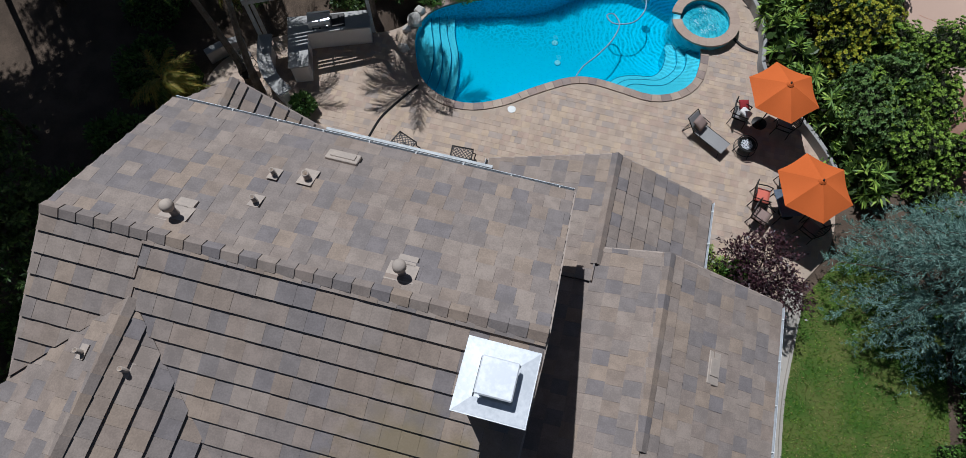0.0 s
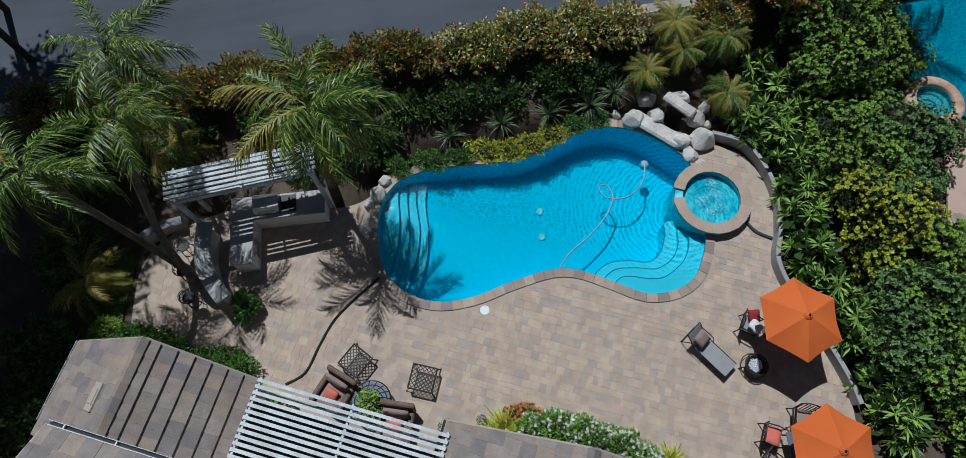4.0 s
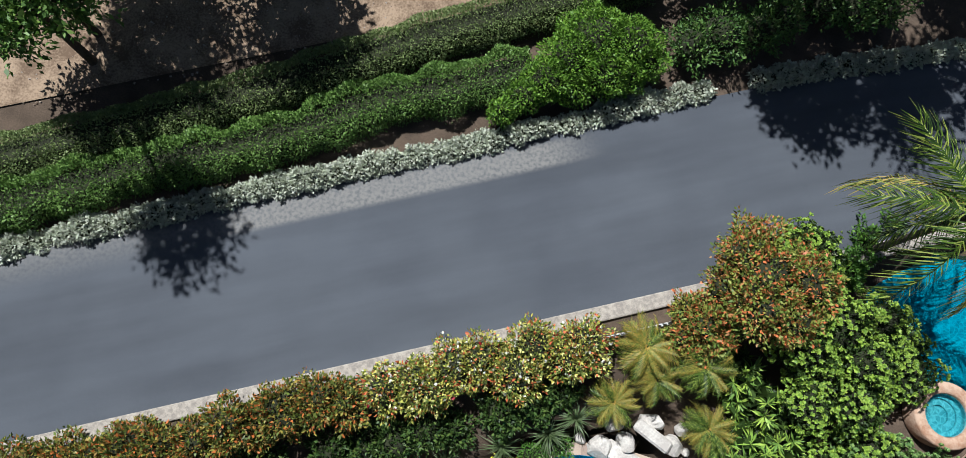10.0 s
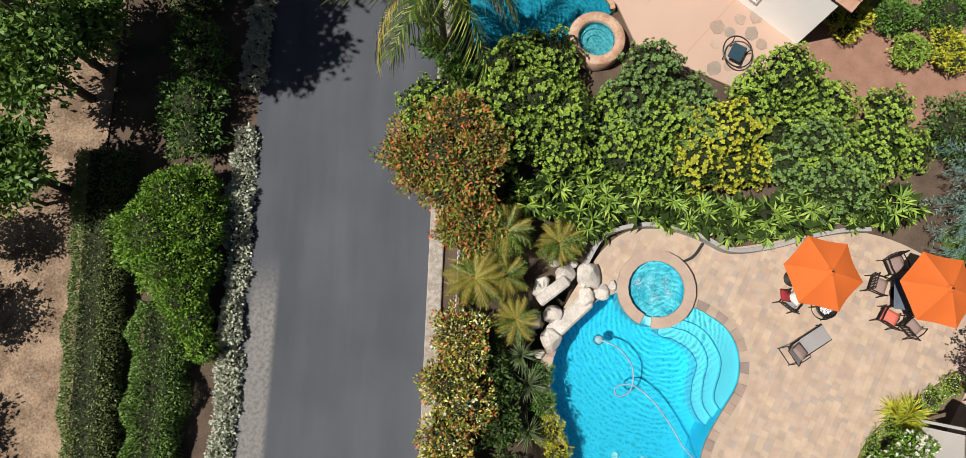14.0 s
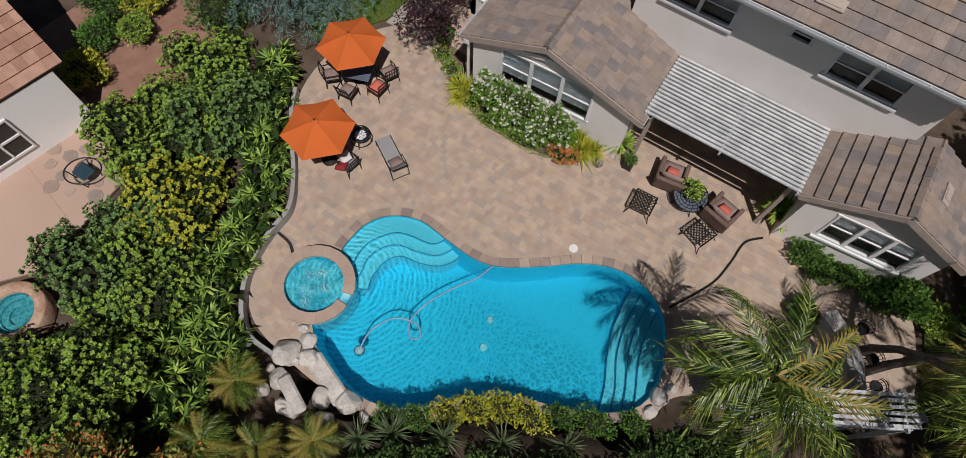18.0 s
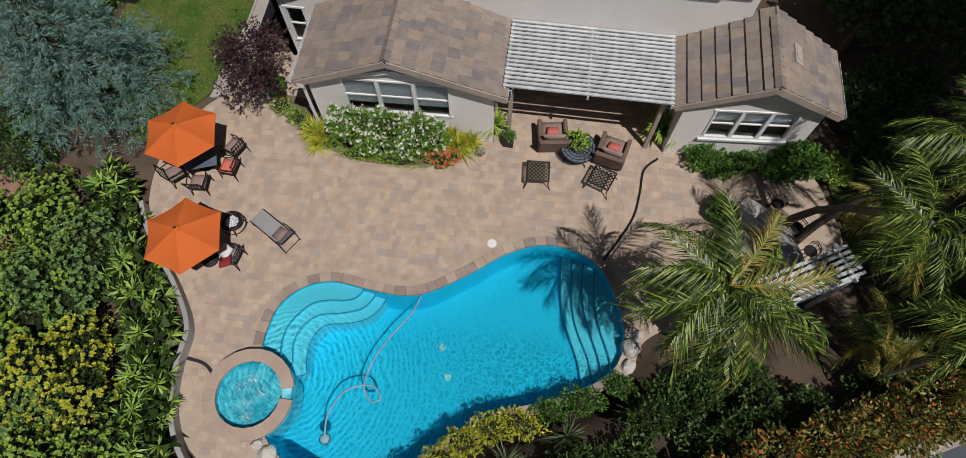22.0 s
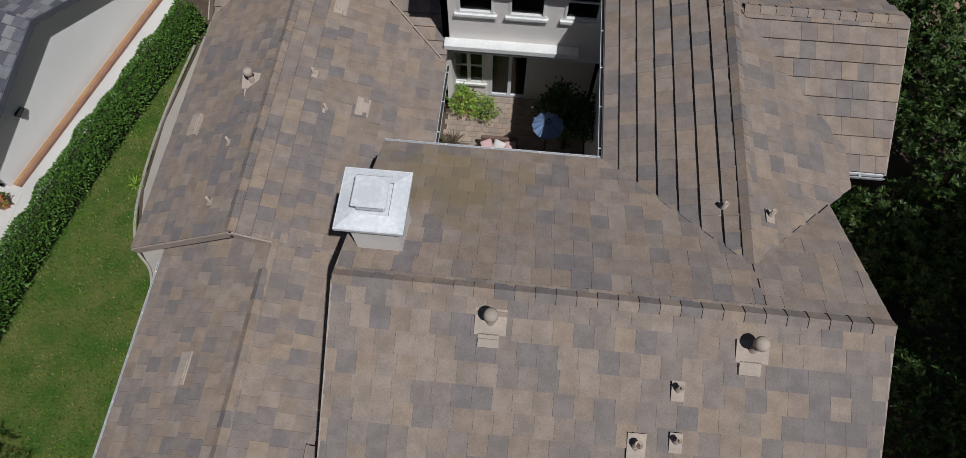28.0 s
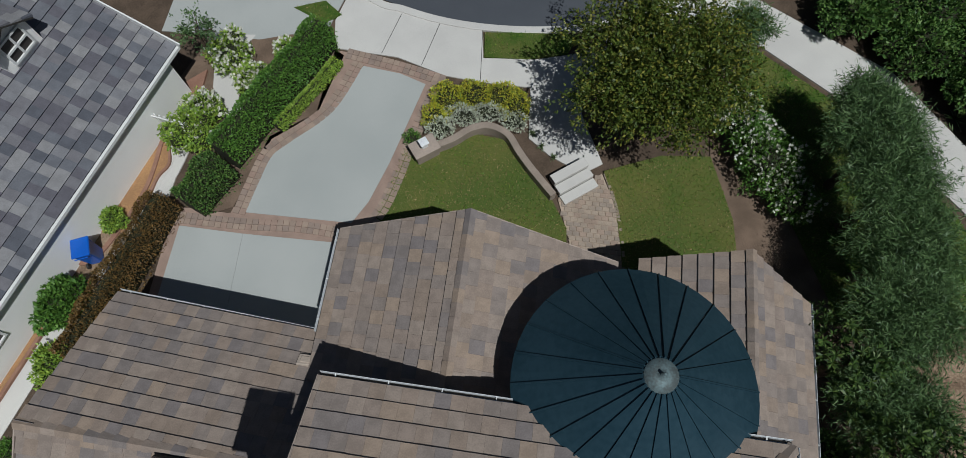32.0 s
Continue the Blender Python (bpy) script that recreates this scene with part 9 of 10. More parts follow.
def patio_umbrella(x, y, turn, label, r=1.22, rim=1.95, top=2.42, m="umbrella", sides=6, group="patio umbrellas"):
    """A market umbrella: panels that sag between the ribs, ribs, pole, base and a finial."""
    ob = tagged(empty("patio_umbrella", (x, y, 0), turn), label, "umbrella", group)
    for k in range(sides):
        a0, a1 = 2 * math.pi * k / sides, 2 * math.pi * (k + 1) / sides
        bm = bmesh.new()
        rows = []
        for i in range(7):
            t = 0.07 + 0.93 * i / 6
            row = []
            for j in range(7):
                s = j / 6
                p = Vector((math.cos(a0), math.sin(a0))) * (1 - s) + Vector((math.cos(a1), math.sin(a1))) * s
                sag = math.sin(math.pi * s)
                p *= r * t * (1 - 0.035 * sag * t)
                row.append(bm.verts.new((p.x, p.y, top + (rim - top) * t ** 1.15 - 0.05 * sag * t)))
            rows.append(row)
        for ra, rb in zip(rows, rows[1:]):
            for j in range(6):
                bm.faces.new((ra[j], rb[j], rb[j + 1], ra[j + 1]))
        part("canopy_panel", bm, m, ob, smooth=True)
        bm = bmesh.new()
        c, s = math.cos(a0), math.sin(a0)
        tube(bm, [(0.05 * c, 0.05 * s, top - 0.02), (r * 0.5 * c, r * 0.5 * s, top + (rim - top) * 0.5 ** 1.15 - 0.025), (r * 0.985 * c, r * 0.985 * s, rim - 0.02)], 0.011, 6)
        part("rib", bm, "black_iron", ob)
        bm = bmesh.new()
        tube(bm, [(0.03 * c, 0.03 * s, rim - 0.25), (r * 0.5 * c, r * 0.5 * s, top + (rim - top) * 0.5 ** 1.15 - 0.04)], 0.008, 6)
        part("strut", bm, "black_iron", ob)
    bm = bmesh.new()
    lathe(bm, [(0.1 * r, top - 0.02), (0.07, top + 0.035), (0.0, top + 0.05)], sides=12)
    part("vent_cap", bm, m, ob)
    bm = bmesh.new()
    lathe(bm, [(0.0, top + 0.03), (0.03, top + 0.04), (0.035, top + 0.08), (0.0, top + 0.1)], sides=10)
    part("finial", bm, "black_iron", ob, "dark finial")
    bm = bmesh.new()
    tube(bm, [(0, 0, 0.02), (0, 0, top)], 0.022, 10)
    part("pole", bm, "black_iron", ob, "dark metal pole")
    bm = bmesh.new()
    lathe(bm, [(0.0, 0.0), (0.27, 0.0), (0.27, 0.03), (0.05, 0.09), (0.04, 0.3), (0.0, 0.3)], sides=20)
    part("base", bm, "black_iron", ob, "round dark base")
    return ob


patio_umbrella(7.36, 13.43, -15, "open orange hexagonal umbrella over the patio seats")
patio_umbrella(8.55, 10.12, -15, "open orange hexagonal umbrella over the dining table")


def iron_chair(x, y, turn, label, seat="taupe", name="patio_chair"):
    """A dark metal armchair: four legs, arms, slatted back and a seat pad."""
    ob = tagged(empty(name, (x, y, 0), turn), label, "chair", "patio chairs")
    for sx in (-0.26, 0.26):
        for sy, top in ((-0.25, 0.64), (0.25, 0.95)):
            bm = bmesh.new()
            tube(bm, [(sx * 1.08, sy * 1.12, 0), (sx, sy, 0.4), (sx, sy + (0.1 if sy > 0 else 0), top)], 0.018, 6)
            part("leg", bm, "black_iron", ob)
        bm = bmesh.new()
        tube(bm, [(sx, -0.27, 0.64), (sx * 1.12, -0.05, 0.66), (sx, 0.3, 0.64)], 0.02, 6)
        part("armrest", bm, "black_iron", ob)
    part("seat_frame", boxes((-0.27, -0.26, 0.38, 0.27, 0.26, 0.41), bevel=0.008), "black_iron", ob)
    for i in range(5):
        bm = bmesh.new()
        bar(bm, (-0.2 + 0.1 * i, 0.26, 0.42), (-0.2 + 0.1 * i, 0.35, 0.93), 0.03, 0.012, (0, 1, 0))
        part("back_slat", bm, "black_iron", ob)
    bm = bmesh.new()
    tube(bm, [(-0.27, 0.35, 0.94), (0, 0.38, 0.97), (0.27, 0.35, 0.94)], 0.02, 6)
    part("top_rail", bm, "black_iron", ob)
    cushion(ob, "seat_cushion", seat, 0.5, 0.48, 0.08, (0, 0, 0.45), "flat seat cushion")
    return ob


for x, y, turn, seat in ((6.55, 13.35, 80, "sling"), (7.6, 9.55, 65, "taupe"), (7.55, 10.3, 85, "coral"), (8.35, 11.0, 5, "taupe"), (9.25, 10.75, -45, "taupe"), (9.2, 9.5, -120, "taupe"), (8.1, 13.3, -100, "sling")):
    iron_chair(x, y, turn, "dark metal patio armchair with a cushioned seat under the umbrella", seat)
pillow("red_cloth", (6.58, 13.62, 0.6), (0.3, 0.2, 0.4), "dark red throw pillow on the patio chair", 0.36)
pillow("white_cloth", (6.66, 13.3, 0.62), (0.2, 0.35, 1.1), "white striped throw pillow on the patio chair", 0.4)
table = tagged(empty("dining_table", (8.43, 10.15, 0), 20), "slate-blue topped dining table under an umbrella", "table")
part("tabletop", boxes((-0.5, -0.5, 0.7, 0.5, 0.5, 0.74), bevel=0.015), "slate_top", table)
part("apron", boxes((-0.46, -0.46, 0.64, 0.46, 0.46, 0.7)), "black_iron", table)
for sx in (-0.42, 0.42):
    for sy in (-0.42, 0.42):
        bm = bmesh.new()
        tube(bm, [(sx * 1.08, sy * 1.08, 0), (sx, sy, 0.65)], 0.022, 6)
        part("leg", bm, "black_iron", table)

pit = tagged(empty("fire_bowl", (6.9, 12.2, 0)), "round black fire bowl with pale glass stones", "fire pit")
bm = bmesh.new()
tube(bm, [(0.33 * math.cos(i * math.pi / 12), 0.33 * math.sin(i * math.pi / 12), 0.42) for i in range(25)], 0.022, 8)
part("ring", bm, "black_iron", pit)
bm = bmesh.new()
lathe(bm, [(0.0, 0.22), (0.15, 0.23), (0.27, 0.32), (0.3, 0.4), (0.28, 0.4), (0.24, 0.34), (0.0, 0.3)], sides=24)
part("bowl", bm, "black_iron", pit, smooth=True)
bm = bmesh.new()
tube(bm, [(0.38 * math.cos(i * math.pi / 12), 0.38 * math.sin(i * math.pi / 12), 0.16) for i in range(25)], 0.014, 8)
part("lower_ring", bm, "black_iron", pit)
for i in range(4):
    a = i * math.pi / 2 + 0.4
    bm = bmesh.new()
    tube(bm, [(0.3 * math.cos(a), 0.3 * math.sin(a), 0.4), (0.4 * math.cos(a), 0.4 * math.sin(a), 0.0)], 0.016, 6)
    part("leg", bm, "black_iron", pit)
rnd = random.Random(3)
verts, faces = [], []
for i in range(60):
    a, r = i * 2.4, 0.026 * math.sqrt(i)
    c = Vector((r * math.cos(a), r * math.sin(a), 0.33 + rnd.uniform(0, 0.03)))
    b = len(verts)
    verts += [c + Vector(d) * 0.03 for d in ((1, 0, 0), (0, 1, 0), (-1, 0, 0), (0, -1, 0), (0, 0, 1))]
    faces += [(b, b + 1, b + 4), (b + 1, b + 2, b + 4), (b + 2, b + 3, b + 4), (b + 3, b, b + 4)]
tagged(mesh("glass_gravel", verts, faces, "metal_cap", pit), "pale glass stones", kind="stuff")

lounger = tagged(empty("sun_lounger", (5.5, 12.28, 0), 149), "grey sling sun lounger with a raised back and dark frame", "sun lounger")
lounger.scale = (0.87, 0.87, 0.95)
for sy in (-0.32, 0.32):
    bm = bmesh.new()
    tube(bm, [(-0.95, sy, 0.32), (0.45, sy, 0.34)], 0.02, 6)
    part("side_rail", bm, "black_iron", lounger)
    bm = bmesh.new()
    tube(bm, [(0.4, sy, 0.34), (0.85, sy, 0.78), (0.9, sy, 0.8)], 0.018, 6)
    part("back_rail", bm, "black_iron", lounger)
    bm = bmesh.new()
    tube(bm, [(0.1, sy * 1.08, 0.34), (0.2, sy * 1.12, 0.55), (0.62, sy * 1.12, 0.56), (0.85, sy * 1.1, 0.0)], 0.018, 6)
    part("armrest", bm, "black_iron", lounger)
    bm = bmesh.new()
    tube(bm, [(-0.85, sy, 0.32), (-0.9, sy, 0.0)], 0.018, 6)
    part("leg", bm, "black_iron", lounger)
bm = bmesh.new()
tube(bm, [(0.9, -0.33, 0.8), (0.9, 0.33, 0.8)], 0.018, 6)
part("head_bar", bm, "black_iron", lounger)
bm = bmesh.new()
tube(bm, [(0.85, -0.35, 0.08), (0.85, 0.35, 0.08)], 0.016, 6)
part("rear_bar", bm, "black_iron", lounger)
part("sling", boxes((-0.95, -0.3, 0.335, 0.42, 0.3, 0.345)), "sling", lounger, "taut grey fabric seat")
bm = bmesh.new()
bar(bm, (0.42, 0, 0.345), (0.87, 0, 0.78), 0.6, 0.012)
part("back_sling", bm, "sling", lounger, "taut grey fabric back")
pillow("taupe", (5.17, 12.5, 0.58), (0.5, 0.0, 1.1), "taupe pillow at the head of the lounger", 0.42)


def club_chair(x, y, turn):
    """A deep wicker armchair with thick cushions."""
    ob = tagged(empty("wicker_armchair", (x, y, 0), turn), "brown wicker armchair with taupe cushions", "armchair", "wicker armchairs")
    ob.scale = (0.8, 0.95, 0.95)
    part("base", boxes((-0.38, -0.4, 0.08, 0.38, 0.36, 0.3), bevel=0.03), "wicker", ob)
    for s in (-1, 1):
        part("arm", boxes((0.36 * s - 0.06, -0.4, 0.3, 0.36 * s + 0.06, 0.34, 0.58), bevel=0.03), "wicker", ob)
        for sy in (-0.34, 0.3):
            part("foot", boxes((0.33 * s - 0.03, sy - 0.03, 0, 0.33 * s + 0.03, sy + 0.03, 0.09)), "black_iron", ob)
    bm = boxes((-0.42, 0.3, 0.2, 0.42, 0.42, 0.9), bevel=0.035)
    bm.transform(Matrix.Rotation(-0.16, 4, "X"))
    part("backrest", bm, "wicker", ob)
    cushion(ob, "seat_cushion", "taupe", 0.6, 0.66, 0.15, (0, -0.05, 0.38), "taupe seat cushion")
    cushion(ob, "back_cushion", "taupe", 0.6, 0.5, 0.15, (0, 0.27, 0.63), "taupe back cushion", (1.35, 0, 0))
    return ob


club_chair(-2.95, 7.65, 8)
club_chair(-5.0, 8.0, -15)
pillow("coral", (-2.93, 7.6, 0.56), (0.5, 0, 0.14), "coral pillow on the wicker armchair", 0.38)
pillow("coral", (-5.02, 7.95, 0.56), (0.5, 0, -0.26), "coral pillow on the wicker armchair", 0.38)


def woven_bars(parent, w, d, z, step, r=0.012):
    """Crossed diagonal strips of an openwork metal top."""
    n = int((w + d) / step)
    k = 0
    for sgn in (1, -1):
        for i in range(n + 1):
            c = -(w + d) / 2 + i * step
            pts = []
            for t in (-1, 1):
                x = t * w / 2
                y = sgn * x + c * 1.0
                if abs(y) > d / 2:
                    y = d / 2 if y > 0 else -d / 2
                    x = (y - c) * sgn
                pts.append((x, y, z + (0.006 if sgn > 0 else 0)))
            if abs(pts[0][0]) <= w / 2 + 1e-6 and abs(pts[1][0]) <= w / 2 + 1e-6 and math.dist(pts[0], pts[1]) > 0.05:
                bm = bmesh.new()
                bar(bm, pts[0], pts[1], 0.022, 0.012)
                part("lattice_strip", bm, "black_iron", parent)
                k += 1


def ottoman(x, y, turn):
    ob = tagged(empty("ottoman", (x, y, 0), turn), "square black lattice metal ottoman", "ottoman", "metal ottomans")
    for a, b in (((-0.3, -0.3), (0.3, -0.3)), ((-0.3, 0.3), (0.3, 0.3)), ((-0.3, -0.3), (-0.3, 0.3)), ((0.3, -0.3), (0.3, 0.3))):
        bm = bmesh.new()
        tube(bm, [(*a, 0.4), (*b, 0.4)], 0.022, 6)
        part("edge_bar", bm, "black_iron", ob)
    woven_bars(ob, 0.6, 0.6, 0.4, 0.11)
    for sx in (-1, 1):
        for sy in (-1, 1):
            bm = bmesh.new()
            tube(bm, [(0.3 * sx, 0.3 * sy, 0.43), (0.29 * sx, 0.29 * sy, 0.2), (0.36 * sx, 0.36 * sy, 0.0)], 0.018, 6)
            part("leg", bm, "black_iron", ob)
    return ob


ottoman(-2.6, 9.15, 3)
ottoman(-4.7, 9.1, -22)
mesh_table = tagged(empty("round_table", (-3.85, 8.1, 0)), "round black openwork metal coffee table", "table")
for r in (0.5, 0.4, 0.3, 0.2, 0.1):
    bm = bmesh.new()
    tube(bm, [(r * math.cos(i * math.pi / 12), r * math.sin(i * math.pi / 12), 0.45) for i in range(25)], 0.018 if r == 0.5 else 0.011, 6)
    part("ring", bm, "black_iron", mesh_table)
for i in range(16):
    a = i * math.pi / 8
    bm = bmesh.new()
    tube(bm, [(0.06 * math.cos(a), 0.06 * math.sin(a), 0.452), (0.3 * math.cos(a + 0.25), 0.3 * math.sin(a + 0.25), 0.452), (0.5 * math.cos(a), 0.5 * math.sin(a), 0.452)], 0.01, 5)
    part("spoke", bm, "black_iron", mesh_table)
bm = bmesh.new()
lathe(bm, [(0, 0.43), (0.47, 0.435), (0.47, 0.44), (0, 0.442)], sides=24)
part("tray", bm, "slate_top", mesh_table, "dark slate-blue mesh tray")
for i in range(4):
    a = i * math.pi / 2 + 0.6
    bm = bmesh.new()
    tube(bm, [(0.42 * math.cos(a), 0.42 * math.sin(a), 0.44), (0.3 * math.cos(a), 0.3 * math.sin(a), 0.2), (0.45 * math.cos(a), 0.45 * math.sin(a), 0.0)], 0.018, 6)
    part("leg", bm, "black_iron", mesh_table)


def potted(x, y, z, r, h, m, leaf, spread, count, size, label, spiky=False, square=False):
    """A plant in a pot that narrows to the foot, with soil inside."""
    ob = tagged(empty("potted_plant", (x, y, z)), label, "potted plant")
    bm = bmesh.new()
    if square:
        box(bm, -r, -r, 0, r, r, h, 0.01)
    else:
        lathe(bm, [(0, 0), (r * 0.68, 0), (r * 0.95, h * 0.85), (r * 1.06, h * 0.87), (r * 1.06, h), (r * 0.92, h), (r * 0.9, h * 0.9), (0, h * 0.9)], sides=20)
    part("pot", bm, m, ob, smooth=not square)
    bm = bmesh.new()
    lathe(bm, [(r * 0.88, h * 0.905 if not square else h + 0.004), (0, h * 0.93 if not square else h + 0.01)], sides=16)
    part("soil", bm, "soil", ob)
    if spiky:
        verts = []
        for _ in range(count):
            a, tilt = RNG.uniform(0, 2 * math.pi), RNG.uniform(0.1, 1.45)
            d = np.array([math.cos(a) * math.sin(tilt), math.sin(a) * math.sin(tilt), math.cos(tilt)])
            s = np.array([-math.sin(a), math.cos(a), 0]) * size
            L = spread * RNG.uniform(0.75, 1.15)
            o = np.array([0, 0, h])
            mid, tip = o + d * L * 0.5 + s * 0, o + d * L - np.array([0, 0, 0.15 * L * math.sin(tilt)])
            verts += [o - s * 0.6, o + s * 0.6, mid + s, mid - s, mid - s, mid + s, tip + s * 0.08, tip - s * 0.08]
        tagged(quick_mesh("foliage", np.array(verts), 4, leaf, ob), kind="stuff")
    else:
        p, q = shell([(0, 0, h + spread * 0.55, spread, spread, spread * 0.75)], count, -0.4, 0.3, 0.6)
        tagged(quick_mesh("foliage", leaf_cloud(p, q, size, 0.4, 1.0, 0.2), 4, leaf, ob), kind="stuff")
    return ob


for ob in bpy.data.objects:
    if ob.parent is None and ob.name.split(".")[0] in ("wicker_armchair", "ottoman", "round_table"):
        ob.scale = (1.2, 1.2, 1.1)
potted(-3.8, 8.05, 0.5, 0.13, 0.2, "dark_pot", "lime", 0.28, 260, 0.16, "leafy green plant in a pot on the round table")
potted(-0.9, 7.5, 0, 0.28, 0.4, "dark_pot", "lime", 0.75, 130, 0.035, "yellow-green spiky plant in a brown clay pot", True)
potted(-1.5, 7.95, 0, 0.17, 0.4, "dark_metal", "shrub_green", 0.2, 420, 0.08, "clipped green plant in a square dark planter", square=True)
potted(-0.6, 8.5, 0, 0.15, 0.16, "dark_pot", "silver_leaf", 0.1, 120, 0.07, "small clay pot of grey succulents")
potted(-6.6, 7.0, 0, 0.27, 0.45, "terracotta", "lime", 0.9, 120, 0.04, "green yucca in a terracotta pot by the pergola", True)

# flower bed below the east gable
bed = slab("flower_bed", smooth_ring([(7.2, 7.4), (5.9, 8.2), (4.6, 8.95), (3.3, 9.3), (1.5, 9.2), (0.3, 8.75), (-0.4, 7.9)], 5, False) + [(0.0, 7.6), (6.5, 7.0)], 0.045, "mulch", "mulched flower bed along the gable wall", "flower bed")
bush("white_rose_bush", [(2.4, 8.7, 1.05, 0.8, 0.5, 0.9), (1.4, 8.65, 1.0, 0.65, 0.5, 0.88), (3.3, 8.7, 1.05, 0.65, 0.5, 0.9), (4.0, 8.55, 0.9, 0.45, 0.45, 0.75), (0.85, 8.55, 0.8, 0.35, 0.42, 0.65), (1.9, 9.0, 0.5, 0.6, 0.3, 0.45), (3.0, 9.0, 0.5, 0.6, 0.3, 0.45)], "mound_leaf", 15000, 0.09, label="dense rose bush covered in white blooms below the window", rough=0.25, extra=(("white_petal", 760, 0.1),))
bush("orange_flowers", [(0.75, 9.0, 0.25, 0.45, 0.25, 0.3), (0.3, 8.85, 0.22, 0.3, 0.22, 0.25)], "lime", 900, 0.07, label="low plant with bright orange flowers in the bed", category="flowers", extra=(("orange_petal", 150, 0.11),))
bush("border_flowers", [(2.2, 9.2, 0.14, 0.95, 0.2, 0.2), (3.5, 9.15, 0.14, 0.7, 0.2, 0.2), (4.5, 8.85, 0.14, 0.4, 0.2, 0.2)], "lime", 2400, 0.06, label="low green edging plants along the bed", category="plant")
bush("border_flowers", [(5.9, 7.95, 0.15, 0.4, 0.3, 0.22), (6.6, 7.55, 0.15, 0.4, 0.3, 0.25), (5.4, 8.3, 0.12, 0.3, 0.25, 0.2)], "lime", 1700, 0.07, label="mixed low plants with small yellow and pink flowers", category="plant", extra=(("white_petal", 30, 0.06), ("red_petal", 12, 0.07)))
blades("golden_cycad", [(4.75, 8.6, 0.1, 1.0), (4.6, 8.1, 0.2, 0.9), (0.15, 8.45, 0.1, 1.2), (0.4, 8.1, 0.2, 1.1), (4.95, 8.9, 0.05, 0.8), (5.1, 8.45, 0.1, 1.1), (-0.25, 8.2, 0.1, 0.9)], 150, 0.8, "yellow_leaf", "arching yellow-green cycad in the flower bed", group="golden cycads", width=0.03)
bush("foundation_shrub", row_of([(-10.6, 8.0), (-9.4, 7.95), (-8.0, 7.95), (-7.1, 7.8)], 0.55, 0.42, 0.35, 301, 0.1), "shrub_green", 5500, 0.1, label="low green shrubs below the west gable window")
bush("corner_shrub", cluster(-11.1, 7.7, 0.7, 0.7, 5, 302), "shrub_green", 3500, 0.14, label="leafy green shrub at the house corner")
bush("corner_shrub", cluster(-12.3, 7.8, 0.4, 0.5, 5, 303), "lime", 2500, 0.12, label="leafy green shrub beside the bar patio")
bush("wall_climber", [(6.75, 7.15, 0.8, 0.3, 0.25, 0.8)], "shrub_green", 1800, 0.1, label="green climber at the gable corner")
lawn([(-12.2, 8.0), (-12.5, 9.1), (-12.75, 10.3), (-13.3, 10.7), (-14.2, 9.5), (-13.5, 8.0)], 0.01, 260, "rough dry grass beside the bar patio", "dry_blade")

# slatted pergola against the house
# dark colour for the added layer that darkens the slat gaps
M["dark_timber"] = material("dark_timber", (0.05, 0.038, 0.03), (0.075, 0.058, 0.045), 0.85, scale=6, fine=80, bump=0.3)
pergola = tagged(empty("pergola"), "white slatted timber pergola against the house wall", "pergola")
PX0, PX1, PY0, PY1, PZ = -6.35, -1.2, 5.22, 7.75, 2.88
for i in range(17):
    y = PY0 + (PY1 - PY0) * i / 16
    part("slat", boxes((PX0, y - 0.045, PZ + 0.03, PX1, y + 0.045, PZ + 0.085)), "slat_paint", pergola)
# added lower layer: its dark colour puts shade into the slat gaps
for i in range(13):
    y = PY0 + (PY1 - PY0) * (i + 0.45) / 16
    part("lower_batten", boxes((PX0 + 0.1, y - 0.072, PZ - 0.16, PX1 - 0.1, y + 0.072, PZ - 0.12)), "dark_timber", pergola, "added dark batten that blacks out a slat gap")
for i in range(3):
    x = PX0 + 0.06 + (PX1 - PX0 - 0.12) * i / 2
    part("rafter", boxes((x - 0.03, PY0, PZ - 0.11, x + 0.03, PY1 + 0.08, PZ + 0.028)), "slat_paint", pergola)
part("front_beam", boxes((PX0 + 0.1, 7.4, PZ - 0.29, PX1 - 0.1, 7.52, PZ - 0.113), bevel=0.01), "slat_paint", pergola)
for x in (PX0 + 0.2, PX1 - 0.25):
    part("post", boxes((x - 0.07, 7.39, 0.0, x + 0.07, 7.53, PZ - 0.29), bevel=0.01), "flashing", pergola, "brown timber post")

# bar corner: pergola, grill counter, bar counter and stools
TURN = radians(22)
barp = tagged(empty("bar_pergola", (-9.25, 13.15, 0), 29), "white slatted pergola over the grill counter", "pergola")
for i in range(6):
    y = -0.4 + 0.16 * i
    part("slat", boxes((-2.2, y - 0.045, 2.87, 2.2, y + 0.045, 2.92)), "slat_paint", barp)
for x in (-1.9, 0.0, 1.9):
    part("rafter", boxes((x - 0.03, -0.55, 2.73, x + 0.03, 0.55, 2.865)), "slat_paint", barp)
for y in (-0.42, 0.42):
    part("beam", boxes((-2.1, y - 0.05, 2.55, 2.1, y + 0.05, 2.728)), "slat_paint", barp)
    for x in (-2.0, 2.0):
        part("post", boxes((x - 0.06, y - 0.058, 0.0, x + 0.06, y + 0.058, 2.55)), "slat_paint", barp)
